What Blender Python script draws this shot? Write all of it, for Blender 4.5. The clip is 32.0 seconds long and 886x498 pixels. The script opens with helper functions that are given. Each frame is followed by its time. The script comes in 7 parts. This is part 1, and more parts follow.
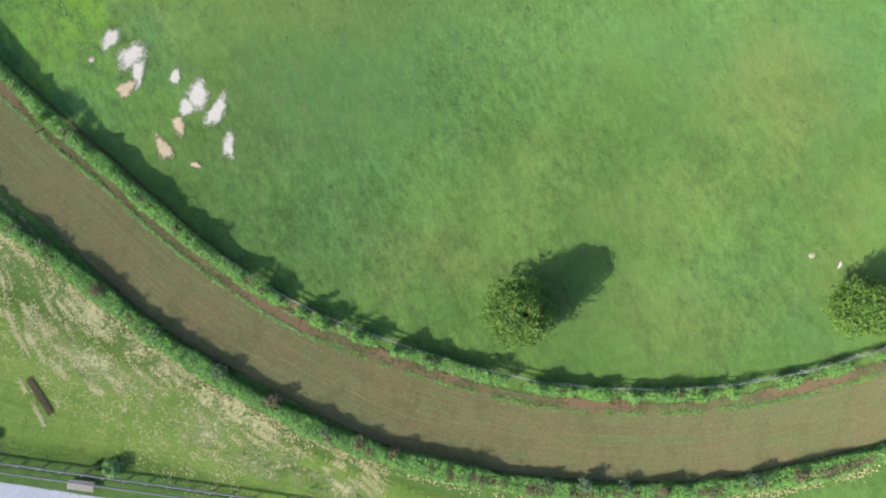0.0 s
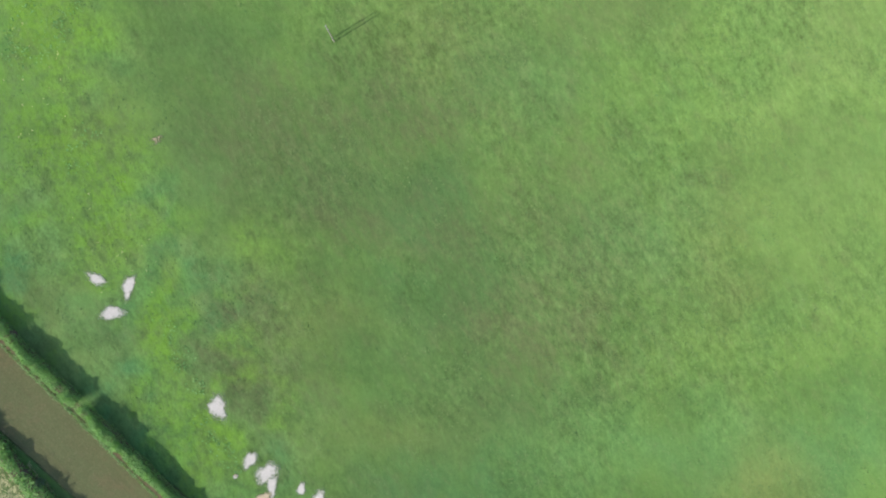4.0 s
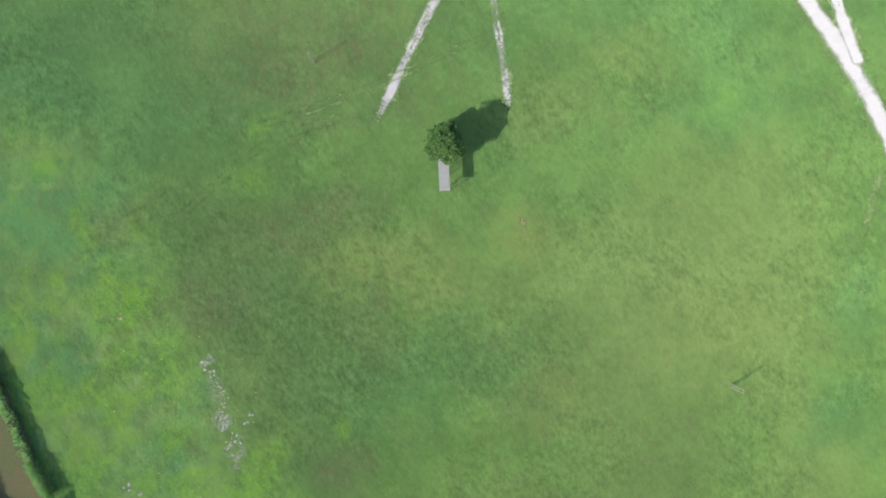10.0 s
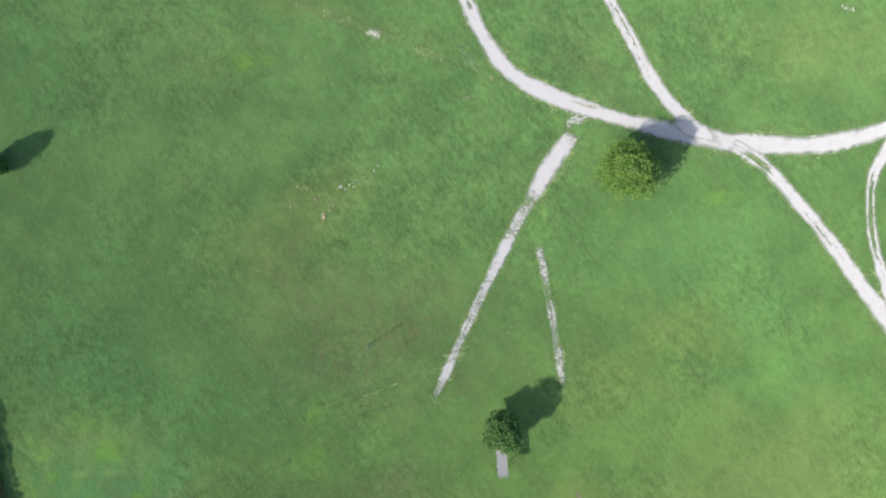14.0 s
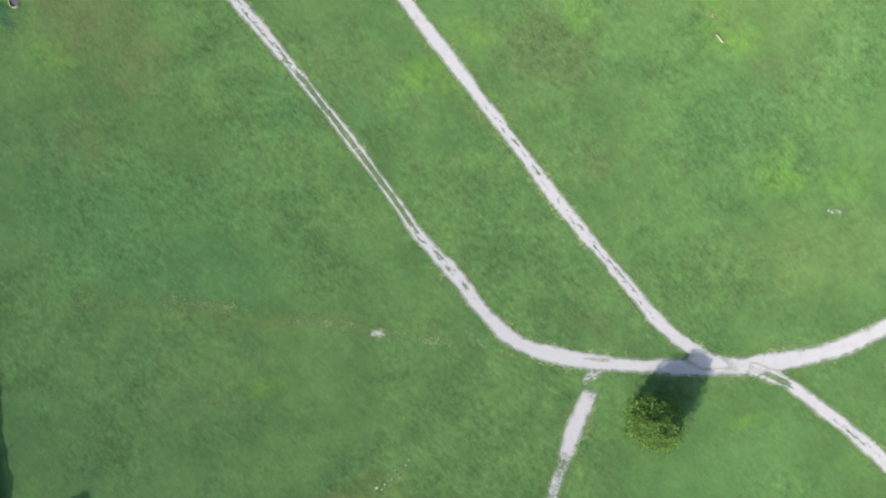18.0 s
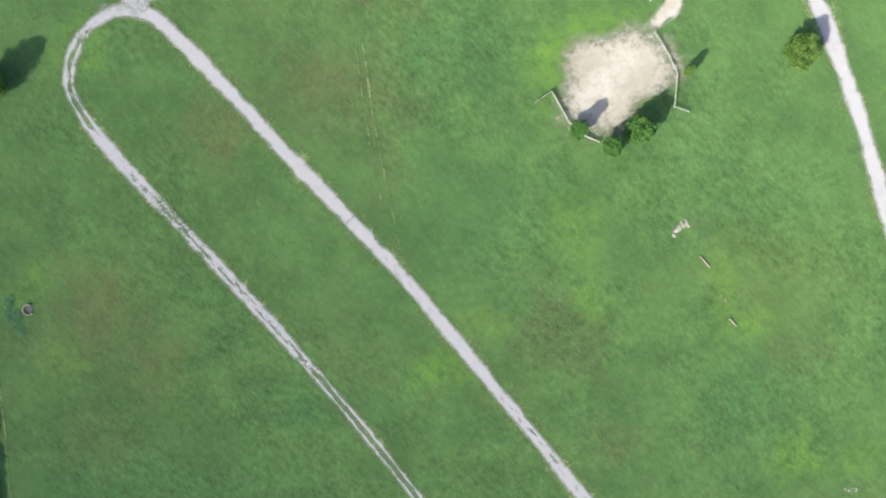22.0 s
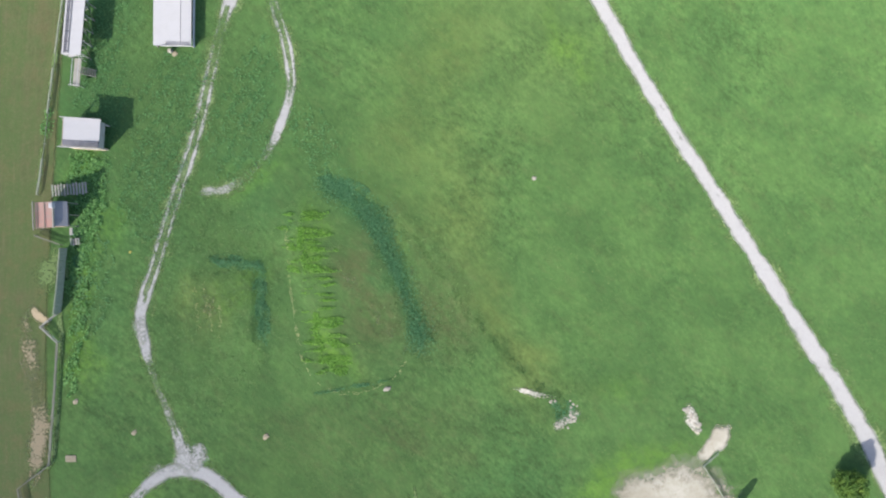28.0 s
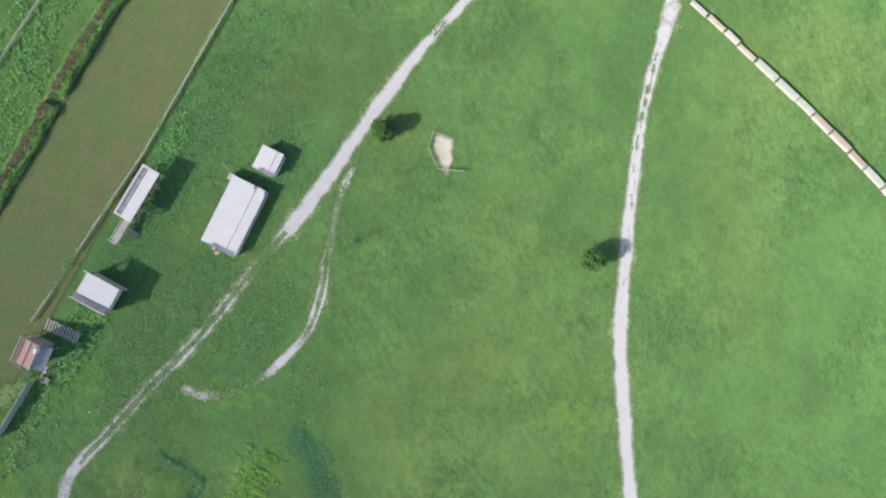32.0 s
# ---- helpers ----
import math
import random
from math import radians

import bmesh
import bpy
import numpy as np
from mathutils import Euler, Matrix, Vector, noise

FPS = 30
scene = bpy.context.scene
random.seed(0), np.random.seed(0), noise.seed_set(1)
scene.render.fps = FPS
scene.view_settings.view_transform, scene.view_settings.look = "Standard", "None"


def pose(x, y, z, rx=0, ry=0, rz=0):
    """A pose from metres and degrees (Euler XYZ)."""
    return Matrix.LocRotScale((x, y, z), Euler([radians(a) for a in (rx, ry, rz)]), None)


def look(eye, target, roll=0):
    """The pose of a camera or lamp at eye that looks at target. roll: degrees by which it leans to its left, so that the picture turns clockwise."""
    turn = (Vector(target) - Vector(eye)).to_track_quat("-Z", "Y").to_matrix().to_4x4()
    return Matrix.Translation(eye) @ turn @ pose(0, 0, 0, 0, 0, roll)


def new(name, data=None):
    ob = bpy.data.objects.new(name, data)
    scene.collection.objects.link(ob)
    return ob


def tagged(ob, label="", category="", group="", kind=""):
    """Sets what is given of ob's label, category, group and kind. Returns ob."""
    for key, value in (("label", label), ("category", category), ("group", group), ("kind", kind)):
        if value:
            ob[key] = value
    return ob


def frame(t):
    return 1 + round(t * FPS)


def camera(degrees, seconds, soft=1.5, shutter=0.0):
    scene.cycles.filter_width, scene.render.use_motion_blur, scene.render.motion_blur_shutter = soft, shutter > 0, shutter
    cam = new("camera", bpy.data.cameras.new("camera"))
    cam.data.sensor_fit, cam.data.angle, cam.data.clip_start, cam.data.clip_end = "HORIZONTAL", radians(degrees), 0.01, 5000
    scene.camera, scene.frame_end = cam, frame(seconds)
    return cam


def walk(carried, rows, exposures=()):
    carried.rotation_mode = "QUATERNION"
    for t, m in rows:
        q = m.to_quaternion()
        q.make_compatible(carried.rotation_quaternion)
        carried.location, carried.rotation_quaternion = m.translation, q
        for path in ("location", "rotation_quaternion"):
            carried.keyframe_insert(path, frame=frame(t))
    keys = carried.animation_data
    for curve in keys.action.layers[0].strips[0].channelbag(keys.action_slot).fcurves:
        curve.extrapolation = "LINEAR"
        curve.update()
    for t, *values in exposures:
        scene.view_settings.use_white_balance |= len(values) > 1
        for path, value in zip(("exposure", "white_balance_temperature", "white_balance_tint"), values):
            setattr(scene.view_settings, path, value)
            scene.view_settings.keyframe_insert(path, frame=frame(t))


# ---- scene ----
cam = camera(64.0, 32.0, soft=2.1)
# seconds, place, tilt, lean, turn of a camera that looks straight down
ROWS = [
    (0.0, 0.00, 0.00, 67.20, 0.02, 0.38, -0.00),
    (0.5, -0.94, 5.71, 69.21, -0.08, 0.26, -0.16),
    (1.0, -1.94, 11.46, 71.22, -0.18, 0.15, -0.31),
    (1.5, -3.02, 17.31, 73.33, -0.26, 0.06, -0.26),
    (2.0, -4.09, 23.04, 75.81, -0.33, -0.00, -0.40),
    (2.5, -5.20, 28.87, 78.33, -0.38, -0.06, -0.44),
    (3.0, -6.36, 34.63, 80.93, -0.42, -0.11, -0.44),
    (3.5, -7.51, 40.38, 83.47, -0.44, -0.15, -0.54),
    (4.0, -8.66, 46.06, 85.98, -0.45, -0.20, -0.56),
    (4.5, -9.84, 51.78, 88.58, -0.44, -0.25, -0.55),
    (6.5, -14.89, 75.16, 100.55, -0.35, -0.61, -0.39),
    (7.0, -16.29, 81.07, 103.15, -0.35, -0.63, -0.53),
    (7.5, -17.57, 86.97, 105.70, -0.35, -0.64, -0.67),
    (8.0, -18.83, 93.02, 108.35, -0.34, -0.65, -0.80),
    (8.5, -20.11, 99.05, 111.06, -0.34, -0.67, -0.84),
    (9.0, -21.35, 104.93, 113.58, -0.33, -0.68, -0.97),
    (9.5, -22.59, 110.86, 116.23, -0.30, -0.68, -1.07),
    (10.0, -23.84, 116.76, 118.72, -0.25, -0.67, -1.17),
    (10.5, -24.97, 122.57, 120.14, -0.19, -0.65, -1.26),
    (11.0, -26.09, 128.34, 120.52, -0.14, -0.63, -1.37),
    (11.5, -27.18, 134.20, 120.67, -0.12, -0.61, -1.49),
    (12.0, -28.30, 140.17, 120.67, -0.12, -0.61, -1.64),
    (12.5, -29.42, 146.13, 120.56, -0.13, -0.65, -1.80),
    (13.0, -30.49, 152.09, 120.57, -0.16, -0.71, -1.97),
    (13.5, -31.45, 158.09, 120.62, -0.18, -0.78, -2.12),
    (14.0, -32.20, 164.13, 120.51, -0.20, -0.85, -2.25),
    (14.5, -32.70, 170.14, 120.47, -0.21, -0.91, -2.44),
    (16.5, -30.89, 194.53, 121.00, -0.13, -0.60, -13.23),
    (17.0, -29.93, 200.45, 121.37, -0.13, -0.55, -13.44),
    (17.5, -28.76, 206.42, 121.58, -0.13, -0.53, -13.60),
    (18.0, -27.52, 212.50, 121.63, -0.13, -0.51, -13.83),
    (18.5, -26.10, 218.39, 121.30, -0.16, -0.51, -14.09),
    (19.0, -24.64, 224.53, 121.34, -0.20, -0.48, -14.29),
    (19.5, -23.15, 230.79, 121.42, -0.26, -0.44, -14.46),
    (20.0, -21.84, 237.12, 121.41, -0.34, -0.40, -14.63),
    (20.5, -20.58, 243.58, 121.47, -0.43, -0.38, -14.91),
    (21.0, -19.34, 250.07, 121.54, -0.52, -0.41, -15.12),
    (21.5, -18.27, 256.57, 121.65, -0.61, -0.48, -15.33),
    (22.0, -17.29, 263.00, 121.64, -0.69, -0.59, -15.53),
    (22.5, -16.39, 269.45, 121.55, -0.76, -0.72, -15.68),
    (23.0, -15.55, 275.98, 121.67, -0.82, -0.85, -15.87),
    (23.5, -14.63, 282.46, 121.75, -0.88, -0.95, -16.07),
    (24.0, -13.63, 288.93, 121.79, -0.93, -1.04, -16.23),
    (24.5, -12.64, 295.35, 121.83, -0.97, -1.09, -16.53),
    (25.0, -11.57, 301.71, 121.79, -0.98, -1.10, -16.70),
    (25.5, -10.41, 307.95, 121.88, -0.97, -1.10, -16.94),
    (27.5, -5.27, 331.49, 122.16, -0.23, -0.72, -17.89),
    (28.0, -4.07, 337.54, 122.22, -0.09, -0.68, -18.09),
    (28.5, -2.93, 343.60, 122.36, 0.03, -0.67, -17.85),
    (29.0, -1.92, 349.75, 122.35, 0.14, -0.68, -17.37),
    (29.5, -0.97, 355.85, 122.24, 0.23, -0.72, -15.07),
    (30.0, -0.17, 362.00, 122.09, 0.34, -0.76, -11.94),
    (30.5, 0.50, 367.92, 122.08, 0.44, -0.81, -6.36),
    (31.0, 0.89, 374.10, 122.28, 0.56, -0.84, -2.48),
    (31.5, 0.95, 380.35, 122.55, 0.67, -0.84, 2.20),
    (32.0, 0.77, 386.78, 122.52, 0.80, -0.82, 7.59),
]
walk(cam, [(t, pose(x, y, z, a, b, c)) for t, x, y, z, a, b, c in ROWS])
SUN_UP, SHADE_WAY = 37.0, 31.0          # sun's height; the way that shadows fall, from +x
_c, _s = math.cos(radians(SUN_UP)), math.sin(radians(SUN_UP))
sun_way = Vector((-_c * math.cos(radians(SHADE_WAY)), -_c * math.sin(radians(SHADE_WAY)), _s))
world = bpy.data.worlds.new("sky")
scene.world = world
world.use_nodes = True
wn = world.node_tree
sky = wn.nodes.new("ShaderNodeTexSky")
sky.sky_type, sky.sun_disc = "NISHITA", False
sky.sun_elevation, sky.sun_rotation = radians(SUN_UP), math.atan2(sun_way.x, sun_way.y)
sky.dust_density = 2.0
wn.links.new(sky.outputs[0], wn.nodes["Background"].inputs[0])
wn.nodes["Background"].inputs[1].default_value = 0.13
sun = new("sun", bpy.data.lights.new("sun", "SUN"))
sun.data.energy, sun.data.angle, sun.data.color = 3.5, radians(0.6), (1.0, 0.94, 0.83)
sun.matrix_world = look(sun_way * 300, (0, 0, 0))
scene.view_settings.exposure = 1.09

# ---------- materials ----------
class Nodes:
    """A small builder of node materials. stretch: how many times longer than wide, and the way it runs."""

    def __init__(self, name):
        self.m = bpy.data.materials.new(name)
        self.m.use_nodes = True
        self.t = self.m.node_tree
        self.b = self.t.nodes["Principled BSDF"]
        self.pos = self.t.nodes.new("ShaderNodeNewGeometry")

    def put(self, socket, value):
        if hasattr(value, "is_output"):
            self.t.links.new(value, socket)
        else:
            socket.default_value = value

    def noise(self, scale, detail=4, rough=0.6, stretch=None, shift=0.0):
        where = self.pos.outputs["Position"]
        if stretch or shift:
            mp = self.t.nodes.new("ShaderNodeMapping")
            self.t.links.new(where, mp.inputs[0])
            mp.inputs["Location"].default_value = (shift, shift * 1.7, shift * 0.6)
            if stretch:
                mp.vector_type = "TEXTURE"
                mp.inputs["Rotation"].default_value = (0, 0, radians(stretch[1]))
                mp.inputs["Scale"].default_value = (stretch[0], 1, 1)
            where = mp.outputs[0]
        n = self.t.nodes.new("ShaderNodeTexNoise")
        self.t.links.new(where, n.inputs["Vector"])
        n.inputs["Scale"].default_value, n.inputs["Detail"].default_value, n.inputs["Roughness"].default_value = scale, detail, rough
        return n.outputs["Fac"]

    def ramp(self, value, lo, hi, a=0.0, b=1.0, smooth=True):
        r = self.t.nodes.new("ShaderNodeMapRange")
        r.interpolation_type = "SMOOTHSTEP" if smooth else "LINEAR"
        for k, v in enumerate((value, lo, hi, a, b)):
            self.put(r.inputs[k], v)
        return r.outputs[0]

    def sum(self, op, a, b, clamp=False):
        r = self.t.nodes.new("ShaderNodeMath")
        r.operation, r.use_clamp = op, clamp
        self.put(r.inputs[0], a), self.put(r.inputs[1], b)
        return r.outputs[0]

    def mix(self, fac, a, b):
        r = self.t.nodes.new("ShaderNodeMix")
        r.data_type = "RGBA"
        self.put(r.inputs[0], fac)
        for k, v in ((6, a), (7, b)):
            self.put(r.inputs[k], (*v, 1) if isinstance(v, tuple) else v)
        return r.outputs[2]

    def attr(self, name):
        a = self.t.nodes.new("ShaderNodeAttribute")
        a.attribute_name = name
        sp = self.t.nodes.new("ShaderNodeSeparateColor")
        self.t.links.new(a.outputs["Color"], sp.inputs[0])
        return tuple(sp.outputs) + (a.outputs["Alpha"],)

    def island(self):
        return self.pos.outputs["Random Per Island"]

    def own(self):
        return self.t.nodes.new("ShaderNodeObjectInfo").outputs["Random"]

    def bump(self, height, strength, dist):
        b = self.t.nodes.new("ShaderNodeBump")
        b.inputs["Strength"].default_value, b.inputs["Distance"].default_value = strength, dist
        self.t.links.new(height, b.inputs["Height"])
        self.t.links.new(b.outputs[0], self.b.inputs["Normal"])

    def done(self, color, rough=0.9, metal=0.0, spec=0.3, keep=None):
        self.put(self.b.inputs["Base Color"], (*color, 1) if isinstance(color, tuple) else color)
        self.put(self.b.inputs["Roughness"], rough)
        self.b.inputs["Diffuse Roughness"].default_value = 1.0
        self.b.inputs["Metallic"].default_value, self.b.inputs["Specular IOR Level"].default_value = metal, spec
        if keep is not None:
            self.put(self.b.inputs["Alpha"], keep)
        return self.m


def grass_material():
    n = Nodes("meadow_grass")
    lime, dry, lush, burnt = n.attr("cover")
    cool, deep, pale, north = n.attr("tint")
    mid, small = n.noise(0.11, 5, 0.6, shift=40), n.noise(0.36, 6, 0.68, stretch=(1.5, 122), shift=9)
    clump = n.noise(0.9, 5, 0.66, shift=23)
    streak = n.noise(1.1, 6, 0.70, stretch=(2.4, 126))
    comb = n.noise(2.4, 5, 0.70, stretch=(2.2, 104), shift=31)
    blade = n.noise(7.0, 3, 0.7, shift=3)
    earth = n.noise(0.30, 6, 0.70, stretch=(1.8, 125), shift=33)
    fresh = n.noise(0.24, 6, 0.70, stretch=(1.6, 110), shift=91)
    rough = n.ramp(n.noise(0.05, 3, 0.5, shift=15), 0.40, 0.60, 0.55, 1.25)
    c = n.mix(north, n.mix(n.ramp(mid, 0.38, 0.62), SOUTH_DARK, SOUTH_LIGHT), n.mix(n.ramp(mid, 0.38, 0.62), NORTH_DARK, NORTH_LIGHT))
    c = n.mix(n.ramp(fresh, 0.50, 0.70, 0, 0.45), c, GRASS_FRESH)
    c = n.mix(n.sum("MULTIPLY", n.ramp(earth, 0.50, 0.70, 0, 0.45), n.ramp(north, 0, 1, 1.0, 0.6, False)), c, GRASS_BROWN)
    for amount, lo, tone in ((pale, 0.75, GRASS_PALE), (cool, 0.7, GRASS_COOL), (dry, 0.5, GRASS_DRY), (lush, 0.55, GRASS_LUSH), (deep, 0.6, GRASS_DEEP)):
        c = n.mix(n.sum("MULTIPLY", amount, n.ramp(small, 0.34, 0.62, lo, 1.0), True), c, tone)
    weed, bluish, yellowish, _ = n.attr("weed")
    for amount, field, tone in ((weed, small, GRASS_WEED), (bluish, clump, GRASS_BLUISH), (yellowish, small, GRASS_YELLOW)):
        c = n.mix(n.sum("MULTIPLY", amount, n.ramp(field, 0.36, 0.60, 0.45, 1.0), True), c, tone)
    c = n.mix(n.sum("MULTIPLY", burnt, n.ramp(n.sum("ADD", n.sum("MULTIPLY", earth, 0.5), n.sum("MULTIPLY", streak, 0.5)), 0.38, 0.60, 0.25, 1.0), True), c, GRASS_BROWN)
    c = n.mix(n.sum("MULTIPLY", lime, n.ramp(n.sum("ADD", n.sum("MULTIPLY", small, 0.5), n.sum("MULTIPLY", clump, 0.5)), 0.38, 0.58, 0.2, 1.0), True), c, GRASS_LIME)
    c = n.mix(n.ramp(streak, 0.50, 0.70, 0, 0.34), c, GRASS_BROWN)
    c = n.mix(n.ramp(comb, 0.52, 0.70, 0, 0.30), c, GRASS_FRESH)
    tone = n.ramp(streak, 0.32, 0.68, -0.15, 0.15, False)
    for f, k in ((comb, 0.15), (blade, 0.14), (clump, 0.11), (small, 0.09)):
        tone = n.sum("ADD", tone, n.ramp(f, 0.32, 0.68, -k, k, False))
    tone = n.sum("ADD", n.sum("MULTIPLY", tone, rough), n.ramp(mid, 0.34, 0.66, -0.06, 0.06, False))
    c2 = n.t.nodes.new("ShaderNodeHueSaturation")
    n.t.links.new(c, c2.inputs["Color"])
    n.put(c2.inputs["Value"], n.sum("ADD", tone, 1.0))
    n.bump(n.sum("ADD", n.sum("ADD", comb, streak), n.sum("MULTIPLY", blade, 0.6)), 0.5, 0.14)
    return n.done(c2.outputs[0], 0.95, spec=0.12)


SOUTH_DARK, SOUTH_LIGHT, NORTH_DARK, NORTH_LIGHT = (0.078, 0.154, 0.039), (0.094, 0.174, 0.042), (0.064, 0.134, 0.044), (0.078, 0.154, 0.049)
GRASS_FRESH, GRASS_PALE, GRASS_COOL, GRASS_DRY = (0.094, 0.186, 0.054), (0.121, 0.178, 0.057), (0.076, 0.168, 0.055), (0.120, 0.164, 0.050)
GRASS_WEED, GRASS_BLUISH, GRASS_YELLOW = (0.116, 0.226, 0.066), (0.070, 0.188, 0.066), (0.165, 0.250, 0.076)
GRASS_LUSH, GRASS_DEEP, GRASS_BROWN, GRASS_LIME = (0.056, 0.144, 0.050), (0.067, 0.127, 0.040), (0.090, 0.113, 0.047), (0.120, 0.240, 0.030)


def gravel_material(name, pale, dark, cut=0.80, ragged=0.5, halo=(0.245, 0.310, 0.185)):
    """Laid loose on the grass: thinning out at the sides, with tufts along the middle."""
    n = Nodes(name)
    across, cover, strip, run = n.attr("lay")
    side = n.sum("ABSOLUTE", across, 0.0)
    long, a, b, d = n.noise(0.14, 3, 0.6, shift=55), n.noise(0.5, 5, 0.65), n.noise(2.6, 5, 0.72, shift=5), n.noise(7, 4, 0.7)
    m = n.ramp(n.sum("ADD", n.sum("MULTIPLY", a, 0.35), n.sum("MULTIPLY", b, 0.65)), 0.36, 0.64, -0.5, 0.5, False)
    wob = n.sum("ADD", n.ramp(long, 0.36, 0.64, -0.13, 0.13, False), n.ramp(a, 0.36, 0.64, -0.05, 0.05, False))
    edge = n.ramp(n.sum("ADD", n.sum("ADD", side, wob), n.sum("MULTIPLY", m, ragged)), cut + 0.28, cut - 0.42)
    far = n.sum("ADD", n.sum("MULTIPLY", n.ramp(long, 0.36, 0.64, 0, 1, False), 0.40), n.sum("MULTIPLY", n.sum("ADD", m, 0.5), 0.60))
    worn = n.ramp(n.sum("SUBTRACT", n.sum("MULTIPLY", cover, 1.08), far), -0.22, 0.50)
    way = n.t.nodes.new("ShaderNodeCombineXYZ")
    n.put(way.inputs[0], n.sum("MULTIPLY", across, 1.7)), n.put(way.inputs[1], n.sum("MULTIPLY", run, 0.42))
    flecks = n.t.nodes.new("ShaderNodeTexNoise")
    flecks.noise_dimensions = "2D"
    n.t.links.new(way.outputs[0], flecks.inputs["Vector"])
    flecks.inputs["Scale"].default_value, flecks.inputs["Detail"].default_value, flecks.inputs["Roughness"].default_value = 1.0, 6, 0.74
    ridge = n.sum("MULTIPLY", n.ramp(side, 0.60, 0.16), n.ramp(strip, 0.0, 0.6, 0.04, 1.12))
    tuft = n.ramp(n.sum("ADD", ridge, n.sum("MULTIPLY", n.ramp(flecks.outputs["Fac"], 0.36, 0.64, -0.5, 0.5, False), 0.60)), 0.36, 0.66, 0, 0.88)
    tuft = n.sum("MULTIPLY", tuft, n.ramp(strip, 0.02, 0.2, 0, 1, False))
    keep = n.sum("MULTIPLY", n.sum("MULTIPLY", edge, n.sum("SUBTRACT", 1.0, tuft)), worn)
    c = n.mix(n.ramp(d, 0.3, 0.75), dark, pale)
    c = n.mix(n.ramp(a, 0.48, 0.70, 0, 0.7), c, tuple(v * 0.78 for v in pale))
    c = n.mix(n.ramp(keep, 0.10, 0.95, 0, 1, False), halo, c)
    n.bump(d, 0.4, 0.04)
    return n.done(c, 0.95, spec=0.2, keep=n.ramp(keep, 0.0, 0.90, 0, 1, False))


def soil_material(name, one, two, three, streak=0.0, keep=False, soft=0.25, ragged=0.5, rows=0.2, green_tone=None, fine=1.0, sided=0.0, ruddy=0.0):
    n = Nodes(name)
    a, b, d = n.noise(0.12, 5, 0.6), n.noise(0.7, 5, 0.7, shift=7), n.noise(6, 4, 0.7)
    c = n.mix(n.ramp(a, 0.35, 0.68), one, two)
    c = n.mix(n.ramp(b, 0.42, 0.74, 0, 0.75), c, three)
    side, cover, strip, green = n.attr("lay")
    if streak:
        w = n.t.nodes.new("ShaderNodeTexNoise")
        w.noise_dimensions = "2D"
        mp = n.t.nodes.new("ShaderNodeCombineXYZ")
        n.put(mp.inputs[0], n.sum("MULTIPLY", strip, 9.0)), n.put(mp.inputs[1], n.sum("MULTIPLY", cover, 2.0))
        n.t.links.new(mp.outputs[0], w.inputs["Vector"])
        w.inputs["Scale"].default_value = 0.6
        c = n.mix(n.ramp(w.outputs["Fac"], 0.40, 0.62, 0, streak), c, green_tone or SOIL_GREEN)
        if sided:
            lean = n.sum("ADD", strip, n.ramp(w.outputs["Fac"], 0.3, 0.7, -0.45, 0.45, False))
            c = n.mix(n.ramp(lean, -0.75, 0.0, 0, sided), c, green_tone or SOIL_GREEN)
        w2 = n.t.nodes.new("ShaderNodeTexNoise")
        w2.noise_dimensions = "2D"
        mp2 = n.t.nodes.new("ShaderNodeCombineXYZ")
        n.put(mp2.inputs[0], n.sum("ADD", n.sum("MULTIPLY", strip, 14.0), 31.0)), n.put(mp2.inputs[1], n.sum("MULTIPLY", cover, 1.2))
        n.t.links.new(mp2.outputs[0], w2.inputs["Vector"])
        w2.inputs["Scale"].default_value = 1.6
        c = n.mix(n.ramp(w2.outputs["Fac"], 0.50, 0.68, 0, rows), c, tuple(v * 1.35 for v in three))
        c = n.mix(n.ramp(n.noise(0.5, 5, 0.7, stretch=(2.0, 80), shift=13), 0.46, 0.66, 0, 0.55), c, tuple(v * 0.80 for v in one))
        c = n.mix(n.ramp(n.noise(0.33, 5, 0.7, shift=17), 0.46, 0.68, 0, 0.6), c, tuple(v * 1.05 for v in two))
        c = n.mix(n.sum("MULTIPLY", green, n.ramp(a, 0.30, 0.66, 0.35, 0.95), True), c, green_tone or SOIL_GREEN)
    if ruddy:
        c = n.mix(n.ramp(n.noise(0.20, 6, 0.72, shift=23), 0.47, 0.64, 0, ruddy), c, (0.205, 0.140, 0.080))
        c = n.mix(n.ramp(n.noise(1.6, 4, 0.75, shift=29), 0.54, 0.70, 0, ruddy * 0.6), c, (0.27, 0.235, 0.150))
    c = n.mix(n.ramp(d, 0.35, 0.70, 0, 0.55 * fine), c, tuple(v * 0.6 for v in one))
    c = n.mix(n.ramp(n.noise(4, 4, 0.7, shift=61), 0.50, 0.72, 0, 0.5 * fine), c, tuple(v * 1.25 for v in two))
    n.bump(n.sum("ADD", b, n.sum("MULTIPLY", d, 0.5)), 0.5, 0.06)
    mask = None
    if keep:
        m = n.sum("MULTIPLY", n.sum("SUBTRACT", n.sum("ADD", n.sum("MULTIPLY", a, 0.3), n.sum("MULTIPLY", b, 0.7)), 0.5), ragged)
        mask = n.ramp(n.sum("ADD", side, m), 0.90, 0.90 - soft)
    return n.done(c, 0.95, spec=0.15, keep=mask)


SOIL_GREEN = (0.128, 0.156, 0.066)


